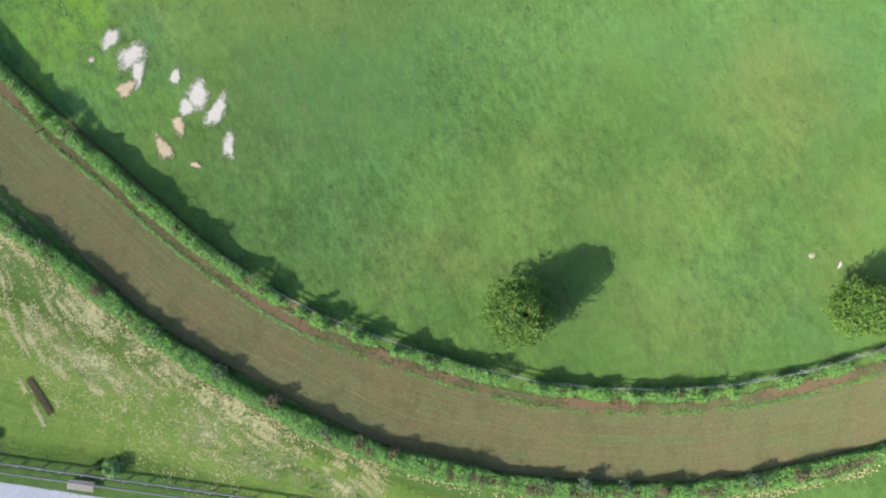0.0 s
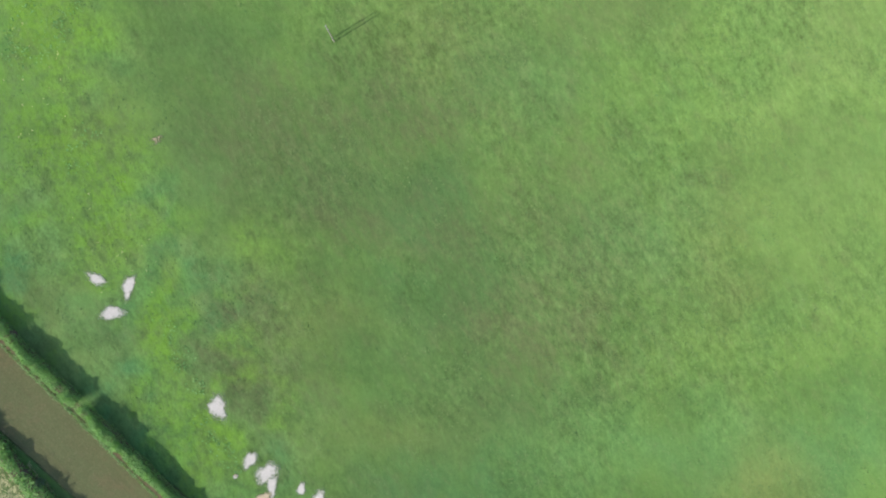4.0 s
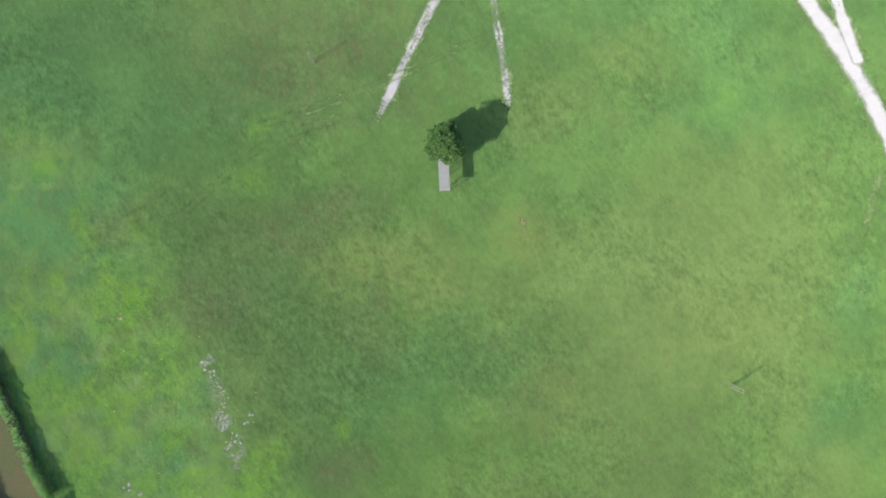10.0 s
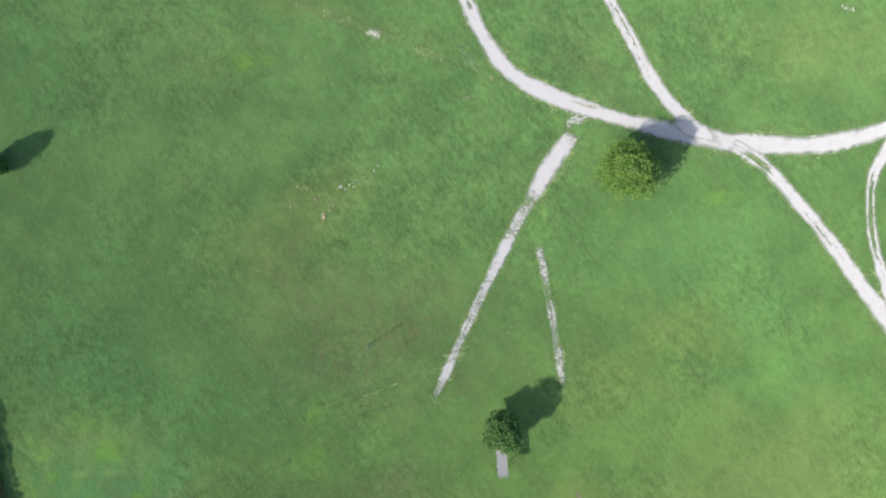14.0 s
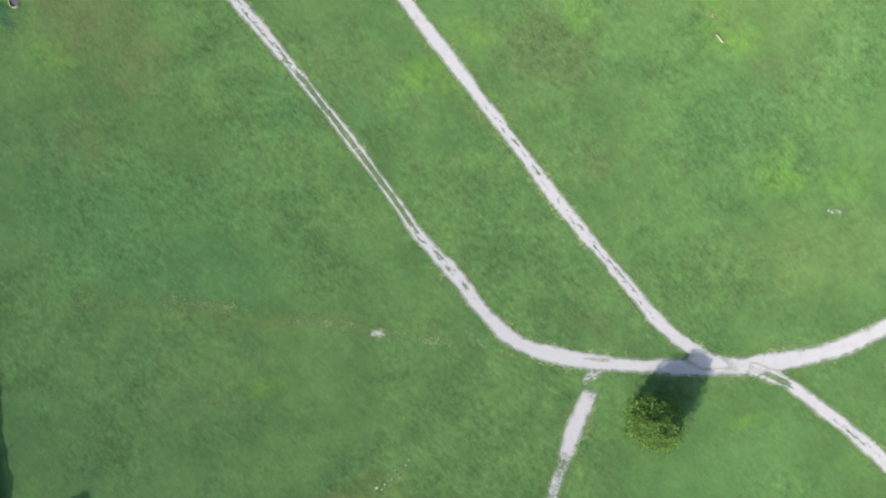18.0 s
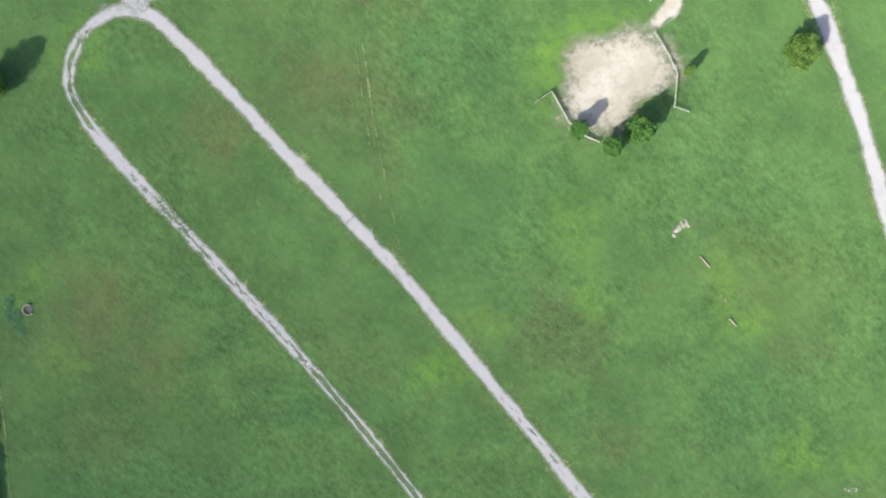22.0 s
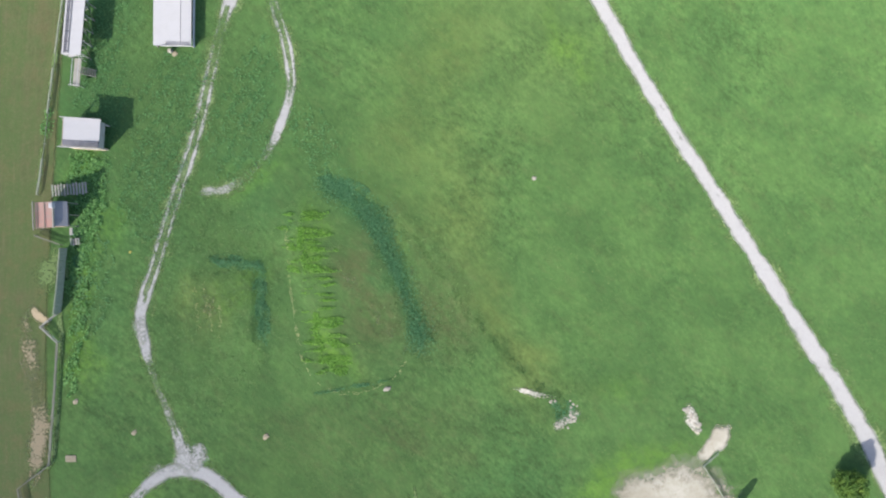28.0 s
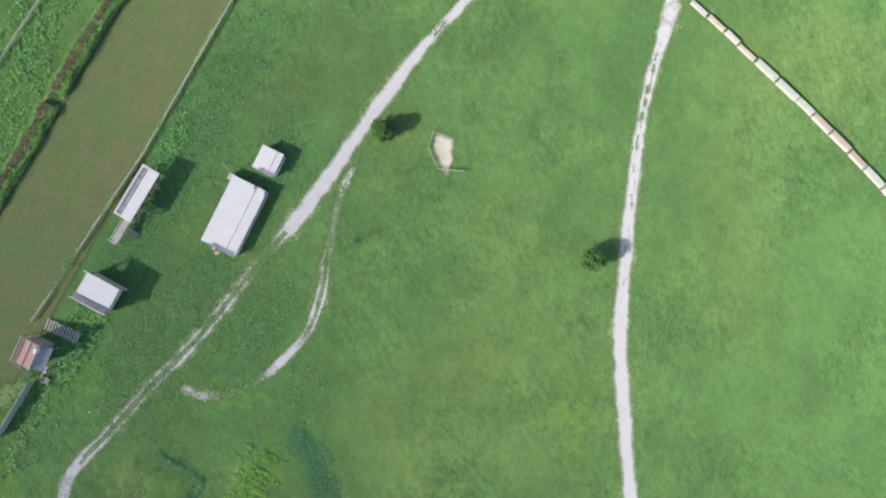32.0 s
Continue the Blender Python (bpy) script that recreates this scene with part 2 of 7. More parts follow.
def leaf_material(name, dark, light, tip=None):
    n = Nodes(name)
    c = n.mix(n.island(), dark, light)
    if tip:
        c = n.mix(n.ramp(n.noise(0.9, 3), 0.45, 0.7, 0, 0.8), c, tip)
    n.b.inputs["Transmission Weight"].default_value = 0.0
    m = n.done(c, 0.6, spec=0.25)
    tr = n.t.nodes.new("ShaderNodeBsdfTranslucent")
    n.put(tr.inputs[0], c)
    mx = n.t.nodes.new("ShaderNodeMixShader")
    mx.inputs[0].default_value = 0.25
    n.t.links.new(n.b.outputs[0], mx.inputs[1]), n.t.links.new(tr.outputs[0], mx.inputs[2])
    n.t.links.new(mx.outputs[0], n.t.nodes["Material Output"].inputs[0])
    return m


def plain_material(name, color, worn, rough=0.6, metal=0.0, scale=2.0, amount=0.6, spec=0.4, bump=0.15):
    n = Nodes(name)
    a, b = n.noise(scale, 5, 0.65), n.noise(scale * 9, 4, 0.7, shift=2)
    c = n.mix(n.ramp(a, 0.42, 0.72, 0, amount), color, worn)
    c = n.mix(n.ramp(b, 0.4, 0.8, 0, amount * 0.5), c, tuple(v * 0.7 for v in color))
    c = n.mix(n.sum("MULTIPLY", n.own(), 0.35), c, worn)
    n.bump(b, bump, 0.01)
    return n.done(c, n.ramp(a, 0.3, 0.7, rough, min(1.0, rough + 0.2)), metal, spec)


M = dict(
    grass=grass_material(),
    gravel=gravel_material("pale_gravel", (0.422, 0.418, 0.432), (0.338, 0.332, 0.338), 0.80, 0.26, (0.335, 0.362, 0.305)),
    chalk=gravel_material("pale_bare_ground", (0.55, 0.525, 0.50), (0.44, 0.415, 0.38), 0.72, 0.42),
    cream=gravel_material("cream_bare_ground", (0.52, 0.425, 0.300), (0.42, 0.345, 0.235), 0.74, 0.36, (0.200, 0.230, 0.110)),
    clay=gravel_material("tan_bare_ground", (0.33, 0.275, 0.195), (0.26, 0.215, 0.145), 0.60, 0.7, (0.150, 0.195, 0.085)),
    straw=gravel_material("dry_grass_trace", (0.160, 0.228, 0.094), (0.140, 0.208, 0.080), 0.62, 0.8, (0.122, 0.200, 0.070)),
    track=soil_material("dirt_track", (0.114, 0.110, 0.050), (0.156, 0.142, 0.068), (0.166, 0.160, 0.078), 0.65, True, 0.10, 0.10, 0.42, ruddy=0.38),
    track_north=soil_material("grassy_dirt_track", (0.118, 0.114, 0.060), (0.160, 0.138, 0.082), (0.150, 0.138, 0.078), 0.75, True, 0.10, 0.10, 0.6, (0.088, 0.148, 0.048), sided=0.55, ruddy=0.24),
    redsoil=gravel_material("red_bank_soil", (0.172, 0.122, 0.070), (0.130, 0.098, 0.056), 0.80, 0.9, (0.120, 0.128, 0.060)),
    stubble=soil_material("mown_dry_stubble", (0.136, 0.236, 0.042), (0.205, 0.292, 0.064), (0.284, 0.328, 0.098), 0.45, True, 0.45, 0.7, 0.25, (0.100, 0.190, 0.034)),
    hayfield=gravel_material("hay_stubble", (0.56, 0.53, 0.34), (0.38, 0.385, 0.19), 0.72, 1.0, (0.215, 0.275, 0.096)),
    sand=soil_material("pale_arena_sand", (0.360, 0.335, 0.275), (0.475, 0.455, 0.405), (0.305, 0.282, 0.215), 0, True, 0.46, 0.8, fine=0.25),
    asphalt=soil_material("pale_road_asphalt", (0.46, 0.48, 0.53), (0.50, 0.52, 0.57), (0.42, 0.44, 0.49), 0, True, 0.06, 0.05),
    leaf_tree=leaf_material("broad_leaves", (0.054, 0.122, 0.024), (0.138, 0.250, 0.052), (0.160, 0.255, 0.045)),
    leaf_straw=leaf_material("cut_hay", (0.36, 0.360, 0.160), (0.62, 0.58, 0.34)),
    leaf_sward=leaf_material("dark_sward", (0.050, 0.112, 0.034), (0.082, 0.160, 0.046)),
    leaf_pale=leaf_material("pale_sward", (0.095, 0.176, 0.054), (0.140, 0.214, 0.078), (0.14, 0.19, 0.07)),
    leaf_teal=leaf_material("rank_grass", (0.044, 0.150, 0.062), (0.108, 0.265, 0.120)),
    leaf_grass=leaf_material("grass_tufts", (0.062, 0.144, 0.045), (0.138, 0.242, 0.078), (0.14, 0.21, 0.066)),
    # dark brown soil with a trench's shade put into the colour
    trench=soil_material("shaded_trench_soil", (0.060, 0.048, 0.032), (0.075, 0.060, 0.040), (0.10, 0.075, 0.05), 0, True, 0.45, 0.25),
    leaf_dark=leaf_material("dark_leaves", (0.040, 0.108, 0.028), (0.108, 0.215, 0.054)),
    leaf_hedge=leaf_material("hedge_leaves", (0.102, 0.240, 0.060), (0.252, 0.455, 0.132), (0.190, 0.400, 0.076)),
    leaf_weed=leaf_material("weed_leaves", (0.088, 0.230, 0.062), (0.190, 0.385, 0.120)),
    leaf_bright=leaf_material("bright_weed_leaves", (0.150, 0.300, 0.095), (0.300, 0.460, 0.190)),
    leaf_grey=leaf_material("grey_green_leaves", (0.085, 0.150, 0.070), (0.190, 0.270, 0.150)),
    leaf_lime=leaf_material("lime_weed_leaves", (0.095, 0.240, 0.032), (0.180, 0.370, 0.056)),
    leaf_fresh=leaf_material("fresh_green_leaves", (0.044, 0.122, 0.024), (0.110, 0.250, 0.054)),
    leaf_yard=leaf_material("yard_grass_leaves", (0.066, 0.176, 0.060), (0.132, 0.285, 0.108)),
    leaf_rust=leaf_material("rusty_dry_leaves", (0.150, 0.128, 0.072), (0.235, 0.190, 0.118), (0.12, 0.18, 0.065)),
    bark=plain_material("bark", (0.10, 0.075, 0.05), (0.16, 0.13, 0.10), 0.95, scale=3, spec=0.1),
    white=plain_material("white_roof_sheet", (0.44, 0.435, 0.455), (0.40, 0.395, 0.405), 0.55, scale=0.5, amount=0.5),
    rail=plain_material("weathered_white_paint", (0.36, 0.35, 0.325), (0.27, 0.25, 0.215), 0.8, scale=1.4),
    grey=plain_material("grey_weathered_wood", (0.19, 0.195, 0.16), (0.14, 0.14, 0.11), 0.9, scale=1.4),
    lichen=plain_material("lichened_grey_wood", (0.265, 0.290, 0.235), (0.20, 0.22, 0.17), 0.85, scale=1.4),
    steel=plain_material("galvanised_steel", (0.25, 0.25, 0.255), (0.20, 0.20, 0.205), 0.6, 0.0),
    dark=plain_material("dark_grey_metal", (0.10, 0.10, 0.12), (0.16, 0.16, 0.18), 0.6),
    tan=plain_material("tan_board", (0.32, 0.275, 0.195), (0.29, 0.26, 0.20), 0.8),
    red=plain_material("faded_red_roof", (0.36, 0.20, 0.175), (0.27, 0.225, 0.205), 0.8, scale=1.6, amount=0.9),
    pink=plain_material("faded_pink_board", (0.30, 0.235, 0.21), (0.22, 0.205, 0.18), 0.8, scale=1.2),
    brown=plain_material("faded_brown_board", (0.24, 0.185, 0.15), (0.28, 0.24, 0.205), 0.8, scale=1.2),
    mint=plain_material("pale_green_white_board", (0.30, 0.335, 0.285), (0.21, 0.235, 0.19), 0.8, scale=1.2),
    slate=plain_material("grey_roof_sheet", (0.22, 0.22, 0.25), (0.30, 0.30, 0.33), 0.7, scale=1.2),
    stone=plain_material("pale_limestone", (0.37, 0.345, 0.305), (0.27, 0.25, 0.215), 0.9, scale=1.2, bump=0.4),
    hole=plain_material("hole_shade", (0.08, 0.08, 0.08), (0.12, 0.12, 0.11), 0.9),
    yellow=plain_material("yellow_plastic", (0.36, 0.32, 0.06), (0.28, 0.26, 0.07), 0.6),
)

# ---------- helpers for building ----------
def mesh_of(name, verts, faces, material=None, smooth=False):
    me = bpy.data.meshes.new(name)
    me.from_pydata([tuple(v) for v in verts], [], [tuple(f) for f in faces])
    if material:
        me.materials.append(material)
    if smooth:
        me.polygons.foreach_set("use_smooth", [True] * len(me.polygons))
    me.update()
    return me


def part(name, bm, material, parent=None, label="", at=None):
    """One bmesh, or a ready mesh, as one object under a thing or a part."""
    if isinstance(bm, bmesh.types.BMesh):
        me = bpy.data.meshes.new(name)
        bm.to_mesh(me)
        bm.free()
        me.materials.append(material)
    else:
        me = bm
    ob = new(name, me)
    if at is not None:
        ob.matrix_basis = at
    ob.parent = parent
    if label:
        tagged(ob, label)
    return ob


def thing(name, at, label, category, group="", kind=""):
    return tagged(at_pose(new(name), at), label, category, group, kind)


def at_pose(ob, m):
    ob.matrix_basis = m
    return ob


def bar(bm, a, b, w, h=None, bevel=0.0):
    """A square bar from a to b; w across, h up."""
    a, b = Vector(a), Vector(b)
    h = h or w
    d = (b - a)
    q = d.to_track_quat("X", "Z")
    m = Matrix.Translation((a + b) / 2) @ q.to_matrix().to_4x4() @ Matrix.Diagonal((d.length, w, h, 1))
    made = bmesh.ops.create_cube(bm, size=1, matrix=m)["verts"]
    if bevel:
        bmesh.ops.bevel(bm, geom=list({e for v in made for e in v.link_edges}), offset=bevel, segments=1, affect="EDGES")
    return bm


def box(lo, hi, bevel=0.02):
    bm = bmesh.new()
    lo, hi = Vector(lo), Vector(hi)
    bmesh.ops.create_cube(bm, size=1, matrix=Matrix.Translation((lo + hi) / 2) @ Matrix.Diagonal((*(hi - lo), 1)))
    if bevel:
        bmesh.ops.bevel(bm, geom=bm.edges[:], offset=bevel, segments=1, affect="EDGES")
    return bm


def spline(points, step=0.5):
    """A smooth line through a few control points; extra values per point are carried along."""
    p = np.array(points, float)
    p = np.vstack([2 * p[0] - p[1], p, 2 * p[-1] - p[-2]])
    out = []
    for k in range(1, len(p) - 2):
        a, b, c, d = p[k - 1:k + 3]
        n = max(2, int(np.hypot(*(c - b)[:2]) / step))
        for t in np.arange(n) / n:
            out.append(0.5 * (2 * b + (c - a) * t + (2 * a - 5 * b + 4 * c - d) * t * t + (3 * b - a - 3 * c + d) * t ** 3))
    out.append(p[-2])
    return np.array(out)


def soft(v, lo, hi):
    t = np.clip((v - lo) / (hi - lo), 0, 1)
    return t * t * (3 - 2 * t)


def uneven(x, y, grain, seed):
    """Smooth random numbers from 0 to 1 over the plan."""
    table = np.random.default_rng(seed).uniform(size=(97, 97))
    u, v = x / grain, y / grain
    i, j = np.floor(u).astype(int), np.floor(v).astype(int)
    a, b = soft(u - i, 0, 1), soft(v - j, 0, 1)
    at = lambda p, q: table[p % 97, q % 97]
    return (at(i, j) * (1 - a) + at(i + 1, j) * a) * (1 - b) + (at(i, j + 1) * (1 - a) + at(i + 1, j + 1) * a) * b


def away(x, y, line):
    """Distance of points from a line of points."""
    d = np.full(np.shape(x), 1e9)
    for (ax, ay), (bx, by) in zip(line[:-1], line[1:]):
        ux, uy = bx - ax, by - ay
        t = np.clip(((x - ax) * ux + (y - ay) * uy) / (ux * ux + uy * uy), 0, 1)
        d = np.minimum(d, np.hypot(x - ax - t * ux, y - ay - t * uy))
    return d


def beside(line, off):
    """A line shifted sideways."""
    p = np.array(line, float)
    d = np.gradient(p, axis=0)
    d /= np.hypot(d[:, 0], d[:, 1])[:, None]
    return [(float(x - dy * off), float(y + dx * off)) for (x, y), (dx, dy) in zip(p, d)]


# ---------- the lie of the land ----------
SCARP = [(-16, 355), (-10, 349), (-6.5, 341), (-3, 332), (-0.5, 322), (2, 314), (4, 309)]


def height(x, y):
    """Level ground with an oval earth mound, a square platform and a low bank."""
    ex, ey = (x + 20.3 + 0.12 * (y - 336)) / 9.2, (y - 336) / 17.0
    z = 0.75 * soft(1.0 - (np.abs(ex) ** 2.6 + np.abs(ey) ** 2.6) ** (1 / 2.6), 0.0, 0.34)
    c, s = math.cos(radians(-19)), math.sin(radians(-19))
    px, py = (x + 42.3) * c + (y - 339.0) * s, -(x + 42.3) * s + (y - 339.0) * c
    z = z + 0.6 * soft(6.6 - np.maximum(np.abs(px), np.abs(py)), 0.0, 1.5)
    z = z + 0.4 * np.exp(-(away(x, y, SCARP) / 1.3) ** 2)
    z = z - 0.10 * np.exp(-(((x + 38.7) * 0.85 + (y + 14.2) * 0.53) / 0.4) ** 2 - (((x + 38.7) * -0.53 + (y + 14.2) * 0.85) / 1.8) ** 2)
    z = z - 0.5 * np.exp(-((x - 8.6) ** 2 + (y - 303.5) ** 2) / 5.0)
    return z


GX = np.concatenate([[-3000, -1400, -700, -350, -220, -160], np.arange(-132, 113, 1.0), [140, 200, 330, 700, 1400, 3000]])
GY = np.concatenate([[-3000, -1400, -600, -250, -120, -70], np.arange(-46, 463, 1.0), [500, 560, 700, 1000, 1700, 3200]])
GX, GY = np.union1d(GX, np.arange(-42, -34.9, 0.25)), np.union1d(GY, np.arange(-18, -9.9, 0.25))
XX, YY = np.meshgrid(GX, GY)
ZZ = height(XX, YY)


def gz(x, y):
    """The ground's height, as its mesh has it."""
    i, j = min(max(np.searchsorted(GX, x) - 1, 0), len(GX) - 2), min(max(np.searchsorted(GY, y) - 1, 0), len(GY) - 2)
    u, v = (x - GX[i]) / (GX[i + 1] - GX[i]), (y - GY[j]) / (GY[j + 1] - GY[j])
    return float((ZZ[j, i] * (1 - u) + ZZ[j, i + 1] * u) * (1 - v) + (ZZ[j + 1, i] * (1 - u) + ZZ[j + 1, i + 1] * u) * v)


# Patches in the sward: x, y, radius along, radius across, turn, strength.
LIME_A = [(-30, 14, 5.5, 2.8, -50, 0.45), (-37, 22, 5.5, 2.8, -40, 0.9), (-38, 22, 4.9, 3.2, -1, 0.5), (-39, 25, 3.3, 6.7, 30, 0.75), (-42, 36, 2.6, 5.9, 0, 0.95), (-42, 37, 2.4, 7.3, -1, 1), (-49, 43, 4.1, 3.2, -1, 0.45), (-50, 47, 3, 4.5, 0, 0.5),
          (-31, 47, 3.8, 4.3, -1, 0.5), (-49, 52, 4.7, 5.7, -1, 1), (-48, 54, 3.3, 8.2, -15, 0.85), (-54, 59, 3, 5.9, 0, 0.8), (-56, 60, 4.1, 6.5, 19, 0.55), (-57, 60, 5.7, 5.7, -1, 0.6)]
LIME_B = [(-70, 65, 3.3, 3.3, -1, 0.6), (-56, 72, 7.6, 7.1, -1, 0.9), (-54, 76, 4.5, 8.9, -1, 0.85), (-69, 85, 3, 3, -1, 1), (-40, 87, 1.9, 2.4, -1, 0.6), (-70, 98, 3.1, 4.2, -1, 0.7), (-76, 109, 5.7, 5.7, -1, 0.95), (-75, 109, 6.2, 3.6, -1, 0.9),
          (-54, 128, 2.2, 4.4, -2, 0.35), (-53, 137, 4.4, 1.6, 20, 0.4), (25, 140, 4.4, 3.3, -2, 0.25), (17, 171, 2.8, 1.1, -2, 0.5), (-62, 197, 3.3, 1.7, -2, 0.6), (45, 207, 4.4, 2.2, -14, 0.6)]
LIME_C = [(33, 211, 4.4, 4.4, -14, 0.9), (31, 235, 3.1, 3.1, -14, 0.8), (-22, 241, 5, 3.3, -14, 0.8), (28, 241, 2.4, 6.7, -14, 0.6), (-13, 247, 4.4, 2.2, -14, 0.5), (6, 247, 2.4, 5.6, -14, 0.5), (6, 259, 5.6, 6.7, -16, 0.4),
          (-85, 260, 4.4, 3.9, -14, 0.5), (-87, 274, 4.5, 2.8, -16, 0.5), (9, 286, 3.9, 5.6, -16, 0.8), (16, 290, 7.8, 2.5, 2, 0.7), (21, 292, 7.8, 2, -6, 0.7), (18, 305, 4.5, 2.2, -16, 0.35)]
LIME_D = [(-67, 311, 3.3, 6.7, -46, 0.5), (-67, 339, 2.8, 6.7, -18, 0.8), (-37, 341, 4.5, 3.9, -18, 0.5), (-30, 359, 6.7, 2.2, 7, 0.6), (-57, 359, 3.4, 6.7, -18, 0.6), (29, 361, 6.7, 3.9, -18, 0.25), (28, 364, 1.7, 6.7, 8, 0.6),
          (-24, 345, 6, 2.8, 75, 0.8), (-26, 327, 5.5, 2.6, 105, 1), (-65, 347, 12, 1.6, 66, 0.7), (-57, 369, 6, 2.5, 60, 0.9), (-63, 354, 5, 2.5, 66, 0.6), (-80, 403, 26, 8, 66, 0.55)]
DRY_TAN = [(-75, 267, 5.6, 6.7, 0, 0.6), (-68, 256, 5, 4.4, 0, 0.45), (-79, 275, 4.4, 3.3, 0, 0.3), (-48, 290, 3.3, 4.5, 0, 0.3), (-27, 292, 6.7, 4.5, 0, 0.25)]
DRY_A = [(22, -6, 6.8, 4.3, 0, 0.6), (-1, -1, 8.6, 3.4, 0, 0.75), (37, 1, 7.4, 3.7, 60, 0.5), (20, 4, 6.8, 3.7, 0, 0.5), (8, 6, 7.4, 3.7, 0, 0.4), (32, 15, 4.5, 5.9, 0, 0.65), (30, 16, 5.5, 8, 0, 0.6), (-16, 22, 9.9, 2.8, 0, 0.5),
         (-5, 22, 3.7, 2.5, 0, 0.4), (-15, 23, 4.5, 3, 0, 0.5), (-8, 24, 5.9, 3, 0, 0.45), (-24, 36, 5.2, 5.9, 0, 0.5), (-23, 37, 8.1, 3.2, -1, 0.55), (9, 40, 4.5, 3, 0, 0.4), (26, 43, 5.2, 11.9, 0, 0.55), (-33, 44, 4.1, 6.5, -1, 0.4)]
DRY_B = [(-11, 71, 9.5, 5.7, -1, 0.5), (15, 74, 9.5, 5.7, -1, 0.4), (-3, 89, 7.6, 5.7, -1, 0.6), (-1, 91, 14.6, 6.2, -1, 0.4), (24, 101, 14.4, 8.8, -1, 0.45), (-22, 109, 9.9, 4.4, -1, 0.4), (-46, 112, 6.6, 4.4, -1, 0.55), (-28, 113, 12.3, 5.2, -1, 0.6),
         (-46, 114, 9.4, 4.7, -1, 0.6), (-32, 114, 8.3, 6.2, -1, 0.65), (-31, 114, 7.7, 5.5, -1, 0.5), (-9, 117, 6.2, 3.1, -41, 0.6), (-8, 119, 3.9, 4.4, -1, 0.6), (-4, 140, 7.7, 6.6, -1, 0.5), (9, 148, 8.8, 5.5, -1, 0.4), (-63, 163, 8.8, 7.7, -1, 0.45)]
DRY_C = [(-55, 169, 8.8, 6.6, 18, 0.55), (-48, 174, 7.7, 3.3, 18, 0.5), (-64, 209, 33.4, 1.6, -17, 0.5), (-12, 232, 10, 3.3, -64, 0.3), (38, 242, 13.3, 8.9, -14, 0.4), (7, 312, 6.7, 3.4, -58, 0.6), (3, 320, 3.4, 14.6, 7, 0.7), (1, 339, 6.7, 6.7, -58, 0.5),
         (-44, 341, 4.5, 5.6, -18, 0.6), (-74, 341, 3.4, 10.1, -18, 0.3), (0, 353, 12.3, 9, -58, 0.5), (9, 370, 10.1, 6.7, 28, 0.5), (13, 392, 7.9, 10.1, 8, 0.3), (-9, 406, 6.7, 9, 8, 0.4)]
LUSH_YARD = [(-50, 378, 14, 7, 66, 0.85), (-42, 400, 14, 7, 66, 0.8), (-58, 360, 12, 6, 66, 0.6), (-38, 374, 12, 7, 60, 0.8), (-30, 360, 9, 6, 70, 0.7), (-25, 372, 8, 5, 60, 0.75), (-62, 342, 10, 4, 66, 0.35), (-46, 356, 10, 7, 60, 0.55), (-30, 402, 12, 5, 66, 0.6), (-34, 418, 14, 6, 66, 0.5)]
LUSH_A = [(-8, 10, 11.7, 8, 60, 0.6), (-15, 15, 7.4, 5.5, 60, 0.4), (-5, 16, 11.9, 4.5, 0, 0.4), (-8, 39, 11.1, 8.2, 20, 0.5), (-11, 50, 8.2, 4.1, 0, 0.5), (-11, 51, 6.5, 4.1, -1, 0.5), (44, 87, 7.1, 6.6, -1, 0.6), (-37, 91, 11.3, 8.5, -1, 0.5),
          (-69, 95, 5.7, 5.7, -1, 0.6), (-18, 96, 14.2, 9.5, -1, 0.3), (-21, 96, 13.5, 6.2, -1, 0.25), (-52, 109, 7.3, 5.7, -1, 0.6), (-85, 135, 13.5, 8.3, -1, 0.5), (-61, 140, 16.6, 6.1, 18, 0.5), (-92, 147, 17.7, 11, -2, 0.5)]
LUSH_B = [(-75, 154, 11, 13.3, -1, 0.25), (-89, 157, 12.2, 16.6, -1, 0.3), (-99, 196, 7.7, 14.4, -2, 0.32), (-68, 218, 17.8, 7.8, -14, 0.5), (26, 222, 6.7, 8.9, -14, 0.5), (-80, 232, 24.5, 13.3, -14, 0.6), (-35, 239, 3.9, 2.8, -16, 0.8), (-46, 242, 4.5, 3.3, -16, 0.9),
          (-9, 266, 11.2, 13.4, -66, 0.4), (-4, 294, 11.2, 6.7, -18, 0.4), (-21, 399, 6.7, 6.7, 53, 0.5), (-13.5, 338.5, 17, 2.6, 100, 0.95), (-37.4, 345.8, 4.6, 1.1, -26, 1), (-35.4, 337.5, 6.6, 1.1, 78, 1)]
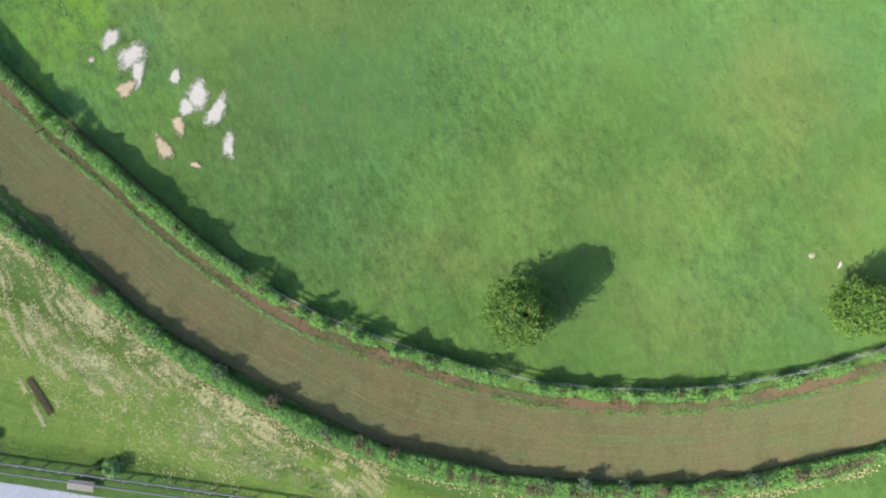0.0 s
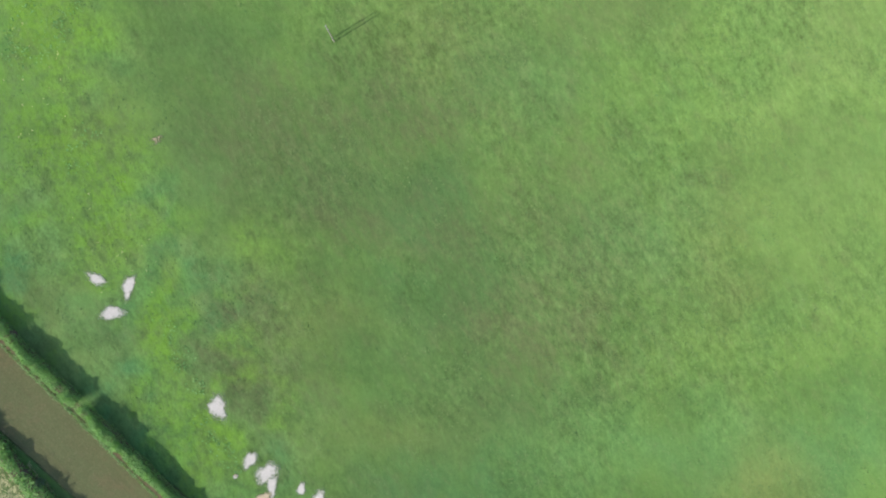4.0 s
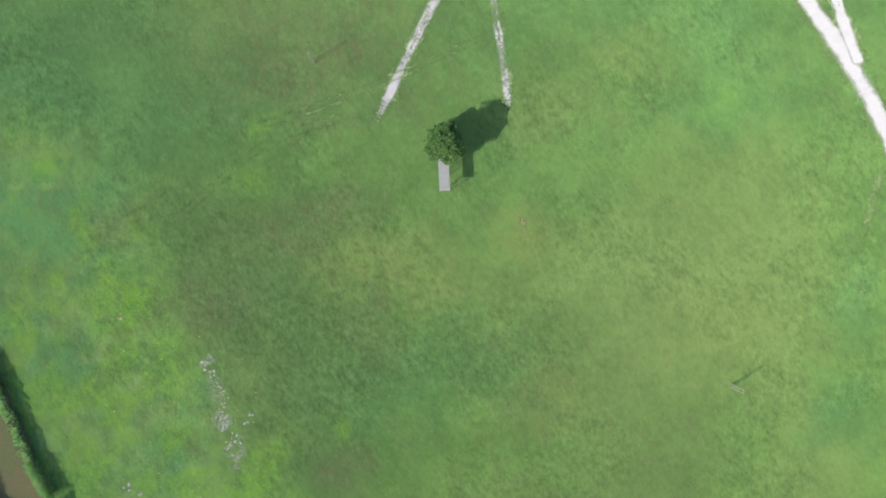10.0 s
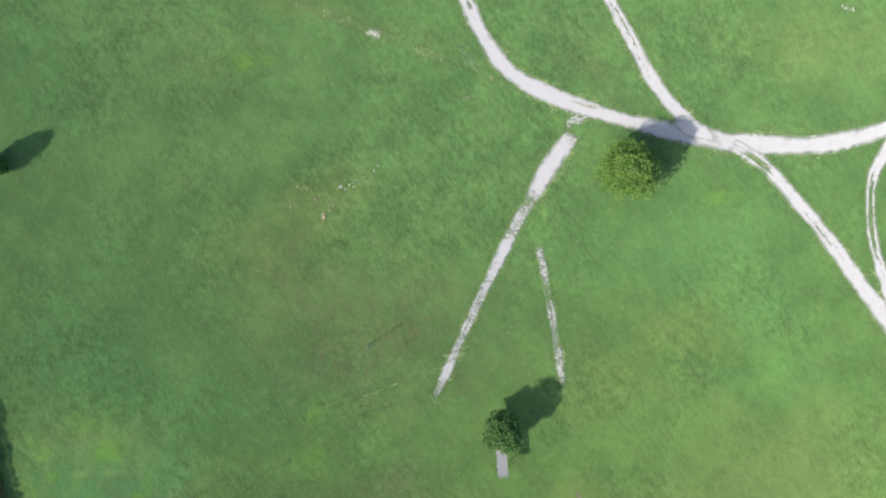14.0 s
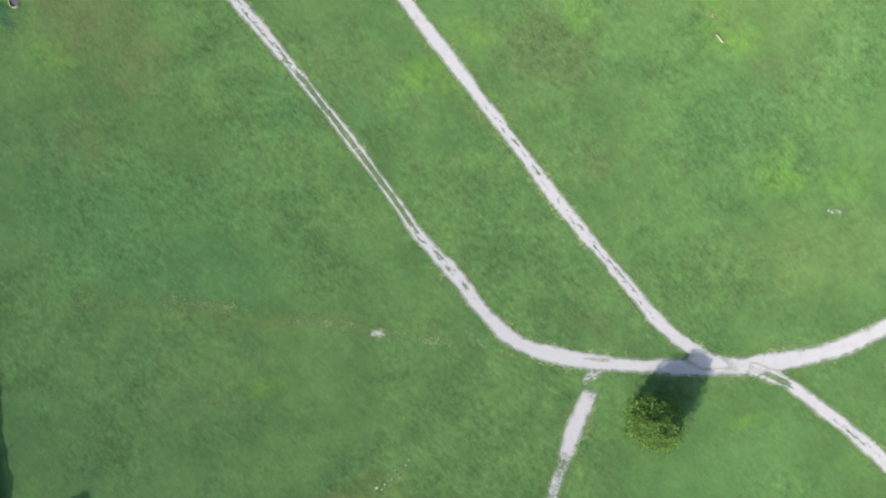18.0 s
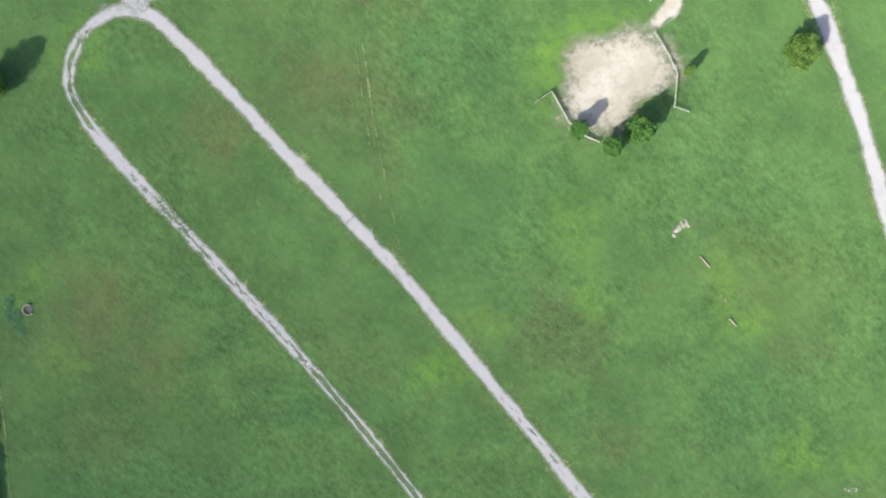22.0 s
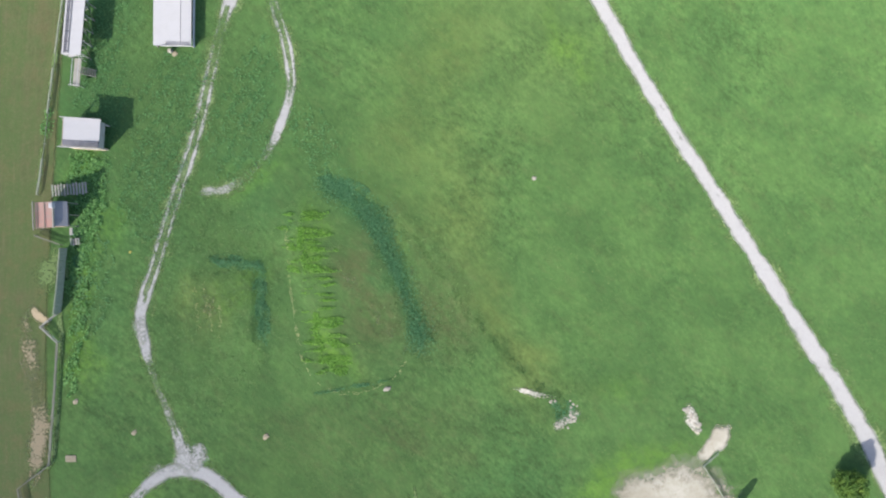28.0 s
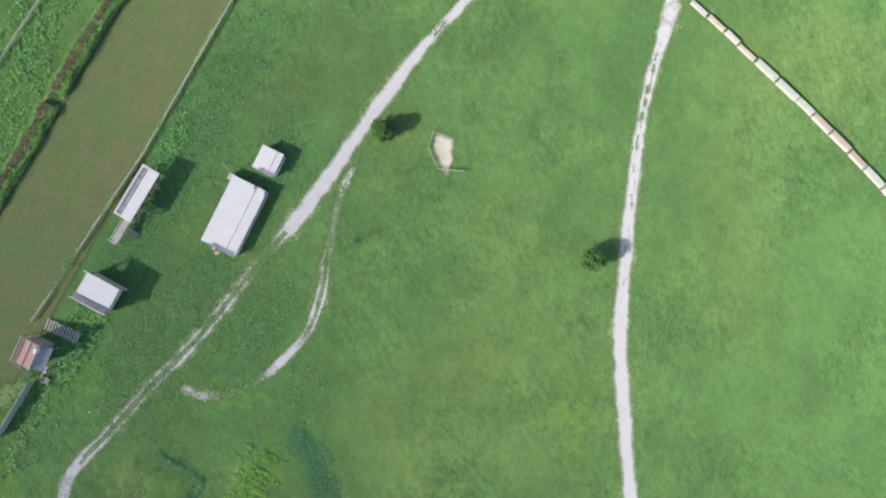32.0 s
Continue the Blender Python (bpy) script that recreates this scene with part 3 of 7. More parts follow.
BURNT_A = [(6, 47, 17, 11, 10, 0.5), (-6, 66, 16, 9, -15, 0.4), (-2, 93, 15, 9, 10, 0.4), (12, 80, 12, 8, 20, 0.45), (-9, 104, 13, 6, 0, 0.3), (-16, 14, 8.2, 4.5, 0, 0.4), (-28, 27, 6.7, 5.2, 0, 0.5), (3, 33, 14.1, 8.2, 0, 0.5), (-32, 34, 6.7, 8.2, 0, 0.8), (-34, 34, 5.3, 5.7, -1, 0.85), (2, 36, 9.7, 4.9, -1, 0.5), (-9, 48, 8.9, 3.7, 0, 0.5), (-20, 48, 7.3, 5.7, -1, 0.6),
           (-29, 59, 11.3, 8.5, -1, 0.7), (-50, 61, 4.9, 4.5, -1, 0.5), (-11, 62, 7.3, 2.8, -1, 0.5), (-13, 63, 11.3, 5.7, -1, 0.5), (-40, 79, 4.3, 4.7, -1, 0.8), (-35, 104, 4.3, 5.7, -1, 0.5), (-68, 106, 9.4, 4.7, -1, 0.6), (-65, 108, 5.7, 3.8, -1, 0.5)]
BURNT_B = [(-60, 108, 8.3, 4.7, -1, 0.6), (-46, 120, 12.2, 4.4, 9, 0.6), (-79, 122, 8.3, 4.2, -1, 0.5), (-44, 122, 9.4, 4.2, 9, 0.7), (-31, 141, 15.6, 4.2, 14, 0.45), (-45, 145, 13.3, 3.9, 18, 0.6), (-42, 147, 16.6, 5, 24, 0.6), (-36, 153, 16.6, 5.5, 9, 0.4),
           (-49, 153, 16.6, 8.8, 18, 0.7), (-56, 161, 5.5, 6.6, -2, 0.5), (-4, 194, 8.8, 4.4, -52, 0.4), (-72, 197, 9.9, 6.6, -2, 0.3), (5, 221, 4.4, 3.3, -14, 0.7), (37, 229, 6.7, 4.4, -14, 0.5), (0, 241, 10, 5.6, -64, 0.5), (-3, 242, 8.9, 5.6, -16, 0.5)]
BURNT_C = [(-18.4, 332, 10, 3.4, 102, 0.95), (-5.2, 325, 5, 3.2, 102, 0.8), (-83, 246, 6.7, 5.6, -14, 0.5), (-37, 247, 8.9, 6.7, -64, 0.4), (-69, 256, 6.7, 5.6, -14, 0.7), (-83, 263, 8.9, 5.6, -14, 0.5), (-75, 267, 6.7, 6.7, -16, 0.6), (-75, 268, 6.7, 6.7, -14, 0.8), (-22, 280, 4.5, 10, -16, 0.4), (-48, 291, 6.7, 5.6, -16, 0.9),
           (-27, 293, 12.3, 7.8, -16, 0.9), (-16, 308, 10.1, 6.7, -18, 0.45), (-32, 313, 13.4, 5.6, -18, 0.4), (-6, 327, 5.6, 9, -18, 0.7), (-18, 334, 4.5, 9, -18, 1), (-11, 344, 3.4, 4.5, -18, 0.5), (-23, 415, 13.5, 7.9, 48, 0.4)]
COOL_A = [(34, -8, 6.2, 2.5, 0, 0.4), (26, -3, 4.9, 2.8, 0, 0.5), (37, 17, 5.5, 4.3, 0, 0.6), (19, 20, 16, 4.3, 0, 0.5), (37, 20, 7.4, 4.5, 0, 0.6), (27, 21, 8.9, 5.9, 0, 0.5), (44, 23, 5.7, 4.9, -1, 0.5), (1, 24, 14.8, 6.7, 0, 0.5),
          (13, 44, 9.7, 4.9, -1, 0.4), (16, 47, 7.4, 5.9, 0, 0.5), (1, 66, 8.5, 5.7, -1, 0.5)]
COOL_B = [(47, 106, 4.7, 5.7, -1, 0.8), (25, 139, 8.3, 4.2, -1, 0.6), (28, 140, 8.8, 5.5, -1, 0.5), (25, 151, 6.6, 6.6, -1, 0.6), (6, 161, 17.7, 6.6, -1, 0.4), (15, 164, 14.4, 8.8, -2, 0.5), (44, 249, 10, 15.6, -16, 0.4), (30, 262, 8.9, 6.7, -16, 0.4),
          (73, 362, 9, 4.5, 8, 0.6), (55, 371, 6.7, 4.5, 8, 0.4), (71, 392, 9, 13.5, 8, 0.35)]
DEEP_A = [(8, 78, 18, 13, 10, 0.45), (9, 48, 18, 12, -10, 0.4), (-18, 2, 5.5, 3.7, -45, 0.5), (-2, 33, 12.6, 11.1, 30, 0.6), (-43, 47, 4.5, 8.2, 0, 0.6), (-19, 54, 11.3, 5.7, -1, 0.5), (-17, 55, 10.4, 6.7, 0, 0.5), (-25, 56, 12.2, 7.3, 24, 0.45), (-29, 57, 11.1, 6.7, 20, 0.45), (-34, 66, 6.5, 8.9, -1, 0.7),
          (-41, 76, 3.7, 8.1, -1, 0.6), (-66, 76, 8.5, 4.7, -1, 0.5), (-45, 87, 8.3, 10.4, -1, 0.6), (-44, 96, 10.4, 11.3, -1, 0.7), (-28, 100, 16.7, 6.2, -1, 0.5), (-52, 101, 8.3, 6.2, -1, 0.6), (-40, 105, 8.3, 5.7, -1, 0.6), (-56, 109, 14.2, 7.6, -1, 0.8)]
DEEP_B = [(-62, 117, 12.2, 7.7, -1, 0.6), (-63, 121, 15.6, 7.3, -1, 0.7), (-38, 128, 12.2, 5.5, 19, 0.6), (-81, 154, 12.2, 7.7, -2, 0.4), (-38, 168, 8.8, 6.6, -2, 0.4), (-71, 247, 16.7, 11.1, -59, 0.5), (-59, 278, 13.4, 6.7, -61, 0.4), (-36, 299, 13.4, 6.7, -61, 0.4),
          (-48, 308, 12.3, 5.6, -18, 0.4), (-41, 354, 9, 6.7, 2, 0.4), (-27, 370, 3.9, 9, -18, 0.7), (-33, 372, 15.7, 6.7, 53, 0.5), (-44, 373, 6.7, 12.3, -18, 0.6), (-42, 385, 6.7, 11.2, -27, 0.5), (-32, 410, 10.1, 6.7, 48, 0.4)]
PALE_WEST = [(-55, 55, 12, 18.4, 25, 0.5), (-31, 31, 8.5, 8.5, 0, 0.35), (-68, 82, 14, 16.4, 0, 0.45), (-58, 64, 16.4, 13.2, 0, 0.4), (-79, 94, 13.6, 13.6, 0, 0.35), (-88, 104, 14.4, 14.4, 0, 0.35)]
PALE = [(39, 49, 11.1, 14.8, 0, 0.35), (34, 59, 11.4, 9.7, -1, 0.25), (40, 75, 10.6, 10.6, -1, 0.6), (36, 89, 5.7, 6.6, -1, 0.5), (-60, 90, 13.2, 11.3, -1, 0.5), (15, 100, 15.1, 11.3, -1, 0.6), (29, 105, 16.1, 13.2, -1, 0.7), (7, 112, 16.1, 7.6, -1, 0.6),
        (13, 113, 18.8, 13.3, -1, 0.5), (26, 116, 15.6, 19.8, -1, 0.55), (28, 123, 13.3, 11, -1, 0.5), (35, 196, 15.5, 6.6, -2, 0.5), (23, 366, 13.5, 18, 8, 0.35), (52, 399, 7.9, 22.5, 8, 0.4), (63, 429, 15.7, 10.1, 8, 0.6)]


def patches(rows):
    """How strongly each point of the ground lies in the patches, with wandering outlines."""
    v = np.zeros(XX.shape)
    wx = XX + 1.5 * np.sin(YY * 0.43 + 1.7 * np.sin(XX * 0.31)) + 0.7 * np.sin(YY * 1.1 + XX * 0.6)
    wy = YY + 1.5 * np.sin(XX * 0.39 + 1.9 * np.sin(YY * 0.27)) + 0.7 * np.sin(XX * 1.2 - YY * 0.5)
    for x, y, a, b, turn, k in rows:
        c, s = math.cos(radians(turn)), math.sin(radians(turn))
        small = min(1.0, min(a, b) / 4.0)
        px, py = XX + (wx - XX) * small, YY + (wy - YY) * small
        u, w = ((px - x) * c + (py - y) * s) / a, (-(px - x) * s + (py - y) * c) / b
        v = 1 - (1 - v) * (1 - k * np.exp(-(u * u + w * w) ** 1.3))
    return v


def sheet(name, material, label):
    nx, ny = len(GX), len(GY)
    me = bpy.data.meshes.new(name)
    co = np.stack([XX, YY, ZZ], -1).reshape(-1, 3)
    i = (np.arange(ny - 1)[:, None] * nx + np.arange(nx - 1)[None, :]).reshape(-1)
    f = np.stack([i, i + 1, i + 1 + nx, i + nx], -1)
    me.vertices.add(len(co)), me.loops.add(f.size), me.polygons.add(len(f))
    me.vertices.foreach_set("co", co.ravel())
    me.loops.foreach_set("vertex_index", f.ravel())
    me.polygons.foreach_set("loop_start", np.arange(len(f)) * 4)
    me.polygons.foreach_set("use_smooth", np.ones(len(f), bool))
    me.update()
    weedy = soft(away(XX, YY, [(-42, 24), (-58, 52), (-72, 78), (-84, 102), (-90, 120)]), 24, 8)
    rank = 0.7 * weedy * soft(0.55 * uneven(XX, YY, 5.5, 21) + 0.45 * uneven(XX, YY, 2.0, 22), 0.46, 0.66)
    sere = 0.5 * weedy * soft(0.6 * uneven(XX, YY, 6.5, 23) + 0.4 * uneven(XX, YY, 2.4, 24), 0.5, 0.7)
    earthy = 0.35 * weedy * soft(0.6 * uneven(XX, YY, 5.0, 25) + 0.4 * uneven(XX, YY, 1.9, 26), 0.52, 0.72)
    covers = np.stack([(1 - 0.35 * soft(YY, 150, 220)) * np.maximum(rank, patches(LIME_A + LIME_B + LIME_C + LIME_D)), np.maximum(sere, patches(DRY_TAN + DRY_A + DRY_B + DRY_C)), patches(LUSH_YARD + LUSH_A + LUSH_B), np.maximum(earthy, patches(BURNT_A + BURNT_B + BURNT_C))], -1)
    tints = np.stack([patches(COOL_A + COOL_B), (1 - 0.6 * weedy) * patches(DEEP_A + DEEP_B), np.maximum(0.4 * weedy, patches(PALE + PALE_WEST)), soft(YY, 70, 200)], -1)
    mixed = np.stack([0.9 * weedy, 0.75 * weedy * soft(0.6 * uneven(XX, YY, 7.0, 27) + 0.4 * uneven(XX, YY, 2.6, 28), 0.52, 0.66), 0.7 * weedy * soft(0.6 * uneven(XX, YY, 5.0, 29) + 0.4 * uneven(XX, YY, 1.8, 30), 0.54, 0.68), weedy], -1)
    for key, value in (("cover", covers), ("tint", tints), ("weed", mixed)):
        me.attributes.new(key, "FLOAT_COLOR", "POINT").data.foreach_set("color", value.ravel())
    me.materials.append(material)
    return tagged(new(name, me), label, "ground", kind="structure")


sheet("ground", M["grass"], "wide green meadow of uneven grass with dry and lush patches")

LIFT = [0.0]


def ribbon(name, material, rows, label, category="path", across=8, soil=False, lift=None, step=0.6, fade=(2.5, 2.5)):
    """A strip laid on the ground. Rows: x, y, width[, cover, strip of grass in the middle]."""
    full = [tuple(r) + (1.0, 0.0)[len(r) - 3:] for r in rows]
    p = spline(full, step)
    LIFT[0] = (LIFT[0] + 0.0012) % 0.14
    up = (0.022 + LIFT[0]) if lift is None else lift
    d = np.gradient(p[:, :2], axis=0)
    d /= np.maximum(np.hypot(d[:, 0], d[:, 1]), 1e-6)[:, None]
    run = np.concatenate([[0], np.cumsum(np.hypot(*np.diff(p[:, :2], axis=0).T))])
    thin = 1.0 if soil else 0.94
    verts, lay, faces = [], [], []
    n = across + 1
    for k in range(len(p)):
        worn = (float(soft(run[k], -0.01, fade[0])) if fade[0] else 1.0) * (float(soft(run[-1] - run[k], -0.01, fade[1])) if fade[1] else 1.0)
        for u in np.linspace(-1, 1, n):
            x, y = p[k, 0] - d[k, 1] * u * thin * p[k, 2] / 2, p[k, 1] + d[k, 0] * u * thin * p[k, 2] / 2
            verts.append((x, y, gz(x, y) + up))
            end = max(0.0, 1.0 - min(run[k], run[-1] - run[k]) / max(1.0, p[k, 2] * 0.4)) if soil else 0.0
            green = 0.12 + 0.5 * float(soft(p[k, 0], 5, 40)) * (p[k, 1] < 0) + (0.8 * float(soft(p[k, 1], 2, 20)) if p[k, 1] < 150 else 0.8)
            lay.append((max(abs(u), end * 0.95) if soil else math.copysign(max(abs(u), 1.0 - worn), u), run[k] * 0.05 if soil else (p[k, 3] + 0.5 * float(soft(p[k, 3], 0.78, 1.0))) * worn, u if soil else p[k, 4], green if soil else run[k] + 37.0 * LIFT[0]))
        if k:
            o = (k - 1) * n
            faces += [(o + j, o + j + 1, o + n + j + 1, o + n + j) for j in range(across)]
    me = mesh_of(name, verts, [f[::-1] for f in faces], material)
    me.attributes.new("lay", "FLOAT_COLOR", "POINT").data.foreach_set("color", np.array(lay).ravel())
    return tagged(new(name, me), label, category, kind="structure")


def blot(name, material, x, y, a, b, turn, label, category="bare ground", rings=7, soil=False, seed=0, dome=0.0, group="", cover=1.0):
    """A patch of bare ground with a wandering outline."""
    LIFT[0] = (LIFT[0] + 0.0012) % 0.14
    c, s = math.cos(radians(turn)), math.sin(radians(turn))
    rnd = random.Random(seed + int(x * 7 + y * 13))
    ph = [rnd.uniform(0, 6.3) for _ in range(4)]
    verts, lay, faces = [], [], []
    n = 28
    for r in range(rings + 1):
        for k in range(n):
            t = 2 * math.pi * k / n
            f = (1 + 0.16 * math.sin(2 * t + ph[0]) + 0.12 * math.sin(3 * t + ph[1]) + 0.07 * math.sin(5 * t + ph[2])) * r / rings
            u, v = a * f * math.cos(t), b * f * math.sin(t)
            px, py = x + u * c - v * s, y + u * s + v * c
            verts.append((px, py, gz(px, py) + 0.022 + LIFT[0] + dome * (1 - (r / rings) ** 2)))
            lay.append((r / rings, r / rings if soil else cover, 0.3 * math.sin(t) if soil else 0.0, 1))
        if r:
            o = (r - 1) * n
            faces += [(o + k, o + n + k, o + n + (k + 1) % n, o + (k + 1) % n) for k in range(n)]
    me = mesh_of(name, verts, faces, material)
    me.attributes.new("lay", "FLOAT_COLOR", "POINT").data.foreach_set("color", np.array(lay).ravel())
    return tagged(new(name, me), label, category, group, kind="structure")


# ---------- race track, road and paths ----------
INNER = [(58, -4), (41.4, -9.6), (33.5, -11.9), (26.6, -13.2), (20.2, -13.6), (14.3, -13.5), (8.4, -12.9), (2, -11.4), (-4.9, -9.3), (-11.4, -6.9), (-15.7, -4.8), (-21.1, -1.3),
         (-26.4, 2.8), (-31.8, 7.6), (-37.2, 12.2), (-46.3, 21.2), (-51, 26), (-58, 33), (-65, 40.6), (-72, 49.6), (-76.8, 57.5), (-83.9, 68.7), (-87.8, 76), (-91.3, 82.5)]
INNER_N = [(-91.3, 82.5), (-97, 96.4), (-100, 104.6), (-105.5, 121), (-110, 145), (-112, 165), (-112, 180), (-110, 195), (-106.3, 217), (-103, 236), (-98.5, 260), (-94.5, 281), (-89, 300), (-85.5, 312)]
OUTER = [(58, -13), (41.4, -18.9), (32.4, -21.2), (24.4, -22.5), (16.4, -22.8), (9, -22.4), (2, -21.2), (-4.9, -19.6), (-11.4, -17.3), (-16.8, -14.7), (-21.6, -12), (-27.5, -8.2),
         (-32.9, -4), (-38.3, 0.1), (-42.6, 3), (-52, 11), (-60.9, 20.7), (-65, 25.6), (-75, 37), (-84, 50), (-95, 70), (-105, 90)]

TRACK_ROWS = [(60, -8.6, 8.6), (41.4, -14.3, 8.6), (25.5, -17.9, 8.8), (15.4, -18.2, 8.8), (5.2, -17.2, 9.2), (-4.9, -14.5, 9.8), (-14, -9.9, 10), (-24, -4.1, 10.6), (-34.5, 5, 10.6), (-44, 13.2, 10.8),
              (-55, 23.2, 10.5), (-65.5, 33.5, 10.5), (-79.5, 52, 11), (-92, 72, 11.5), (-103.5, 95, 12), (-112, 119, 12), (-117.5, 145, 12.5), (-120, 172, 13), (-117.5, 197, 13.5), (-113, 221, 14),
              (-108, 245, 14.5), (-100, 272, 15), (-91, 303, 16), (-81.4, 337.5, 16.4), (-73.6, 360.8, 17.5), (-66.8, 380.1, 19.2), (-58.3, 401.1, 19.2), (-49.8, 422.1, 19.2), (-40.8, 444.1, 19.2), (-31.1, 465.6, 19.2)]
ribbon("dirt_track", M["track"], TRACK_ROWS[:17], "wide brown dirt race track with faint green wear lines", "race track", 14, True, 0.012, 1.2)
ribbon("dirt_track", M["track_north"], TRACK_ROWS[16:], "wide dark dirt race track with green wear lines", "race track", 14, True, 0.016, 1.2)
ribbon("road", M["asphalt"], [(-75, -19, 7), (-50, -24, 7), (-38, -25.9, 7), (-20, -28.6, 7), (10, -33, 7), (60, -41, 7)], "pale grey asphalt road behind a guard rail", "road", 6, True, 0.03, 2.0)
ribbon("mown_verge", M["stubble"], [(-66, 4, 21), (-53, -7, 21), (-41, -12.3, 20), (-27, -16.6, 13), (-14, -22, 9), (0, -26.5, 8), (14, -28.5, 8), (32, -28.5, 9), (55, -26, 9)], "mown verge of pale dry stubble", "verge", 60, True, 0.010, 0.35)
OUT, FAR = beside(OUTER, 0.7), beside(OUTER, 1.7)
WIDE = (2.4, 2.8, 3.0, 3.2, 3.4, 3.6, 4.0, 5.0, 6.5, 6.5, 6.5, 6.5, 6.5, 6.5)
ribbon("hay_stubble", M["hayfield"], [(x + (ox - x) * w / 2, y + (oy - y) * w / 2, w, (0.5, 0.6, 0.46)[k % 3] + 0.12 * (k > 4)) for k, ((x, y), (ox, oy), w) in enumerate(zip(OUT[8:], FAR[8:], WIDE))], "strip of pale cut hay along the outer hedge", "verge", 8, lift=0.03)
ribbon("hay_stubble", M["hayfield"], [(-68, 27.5, 3.0, 1.0), (-60, 18.2, 2.7, 1.0), (-51.8, 9.4, 2.1, 0.98), (-43.8, 2.4, 1.5, 0.85), (-37.7, -2.6, 1.3, 0.6)], "bleached strip of hay at the foot of the hedge", "verge", 8, lift=0.038)
ribbon("hay_stubble", M["hayfield"], [(x, y, 4.5, c) for x, y, c in ((-48, -2, 0.4), (-41, -5, 0.35), (-34, -11, 0.5), (-27.5, -14.5, 0.5), (-21, -18.6, 0.4), (-13, -22, 0.5), (-4, -24.5, 0.4))], "thin scatter of cut hay on the mown verge", "verge", 8, lift=0.034)

G = M["gravel"]


LANE_LIFT = [0.004]


def lane(rows, label, fade=(2.5, 2.5)):
    """A gravel path and the thin dry grass along its sides."""
    LANE_LIFT[0] += 0.0013
    ribbon("path_verge", M["straw"], [(r[0], r[1], r[2] * 1.7 + 0.8, 0.56) for r in rows], "thin pale grass along a gravel path", "verge", fade=(2.5, 2.5), lift=LANE_LIFT[0])
    ribbon("gravel_path", G, [(r[0], r[1], r[2] * 0.95) + tuple(r[3:]) for r in rows], label, fade=fade)


P_LABEL = "pale gravel farm path across the meadow"
lane([(-58.3, 276.5, 2.8, 0.80, 0.3), (-51.8, 263.7, 2.9, 0.84, 0.25), (-45.4, 251, 2.8, 0.88, 0.28), (-38.9, 237, 2.5, 0.84, 0.45), (-32.4, 221.6, 2.5, 0.86, 0.55), (-30.2, 215.6, 3.0, 1, 0.25),
                          (-26, 208.2, 3.3, 1, 0.25), (-22, 199.2, 3.4, 1, 0.15), (-17.4, 192.9, 3.5, 1, 0.1), (-10, 188.6, 3.6, 1, 0), (-1.8, 185.4, 3.6, 1, 0.12), (6.8, 182.9, 3.8, 1.05, 0), (14.5, 181, 4.2, 1.1, 0)], P_LABEL, fade=(0, 0))
lane([(13, 181.4, 4.2, 1.1, 0), (22.4, 179.5, 4.2, 1.1, 0), (31.2, 179, 4.2, 1.1, 0), (38, 179.3, 4.2, 1.1, 0), (45.7, 181.1, 4.2, 1.1, 0), (54, 185, 4, 1.1, 0),
                          (60, 192, 4, 1.1, 0), (61.5, 210, 3.8, 1.1, 0), (59.2, 238, 3.7, 1.1, 0), (59, 250, 3.7, 1.1, 0), (58.8, 262, 3.7, 1.1, 0), (58, 274, 3.8, 1.1, 0), (56.7, 285.4, 3.9, 1.1, 0),
                          (53.2, 299.5, 3.9, 1.1, 0)], P_LABEL, fade=(0, 0))
lane([(53.5, 298.3, 3.9, 1.1, 0), (49.5, 314, 3.6, 1.1, 0.06), (45.1, 331, 3.4, 1.1, 0.15), (40.7, 348, 3.2, 1.1, 0.16), (36.5, 367.6, 3.5, 1.1, 0.05), (34.7, 378.5, 3.3, 1, 0.16), (33.8, 393, 3.1, 1, 0.2),
                          (33.5, 402, 3.1, 1, 0.2), (33.5, 413, 2.8, 0.9, 0.25), (34.3, 424, 2.5, 0.72, 0.3), (35.6, 431, 3.2, 0.9, 0.1), (36.2, 438, 3.4, 0.9, 0), (37, 446, 3.0, 0.8, 0.4)], P_LABEL, fade=(0, 3))
lane([(14.2, 181.4, 3.4, 1), (10.7, 185.3, 3.0), (6.7, 190.7, 3.0, 1, 0.15), (1.9, 200.4, 2.8, 1, 0.25), (-4.8, 214, 2.9, 1, 0.2), (-11.4, 229.3, 2.9, 1, 0.22), (-17.6, 243.4, 3.2, 1, 0.05), (-23.8, 257.3, 3.0, 1, 0.2),
                          (-31.5, 272.2, 3.3, 1, 0.05)], P_LABEL, fade=(2.5, 0))
lane([(-30, 269.3, 3.3, 1, 0.05), (-31.5, 272.2, 3.3, 1, 0.05), (-38.4, 285.1, 3.3, 1, 0.12), (-44.8, 297.6, 3.3, 1, 0.1), (-50.9, 308.9, 3.4, 1, 0), (-54.3, 313.3, 3.6, 1, 0), (-59, 315.1, 3.3, 1, 0), (-64.4, 313.7, 3.0, 0.85, 0.2),
                          (-68.3, 310, 2.8, 0.75, 0.35), (-70.3, 304.8, 2.7, 0.8, 0.3), (-69.3, 299, 2.6, 0.85, 0.4), (-67.2, 294, 3.0, 0.95, 0.15), (-63, 285.2, 2.9, 0.74, 0.25), (-58.3, 276.5, 2.8, 0.80, 0.3)], P_LABEL, fade=(2.5, 0))
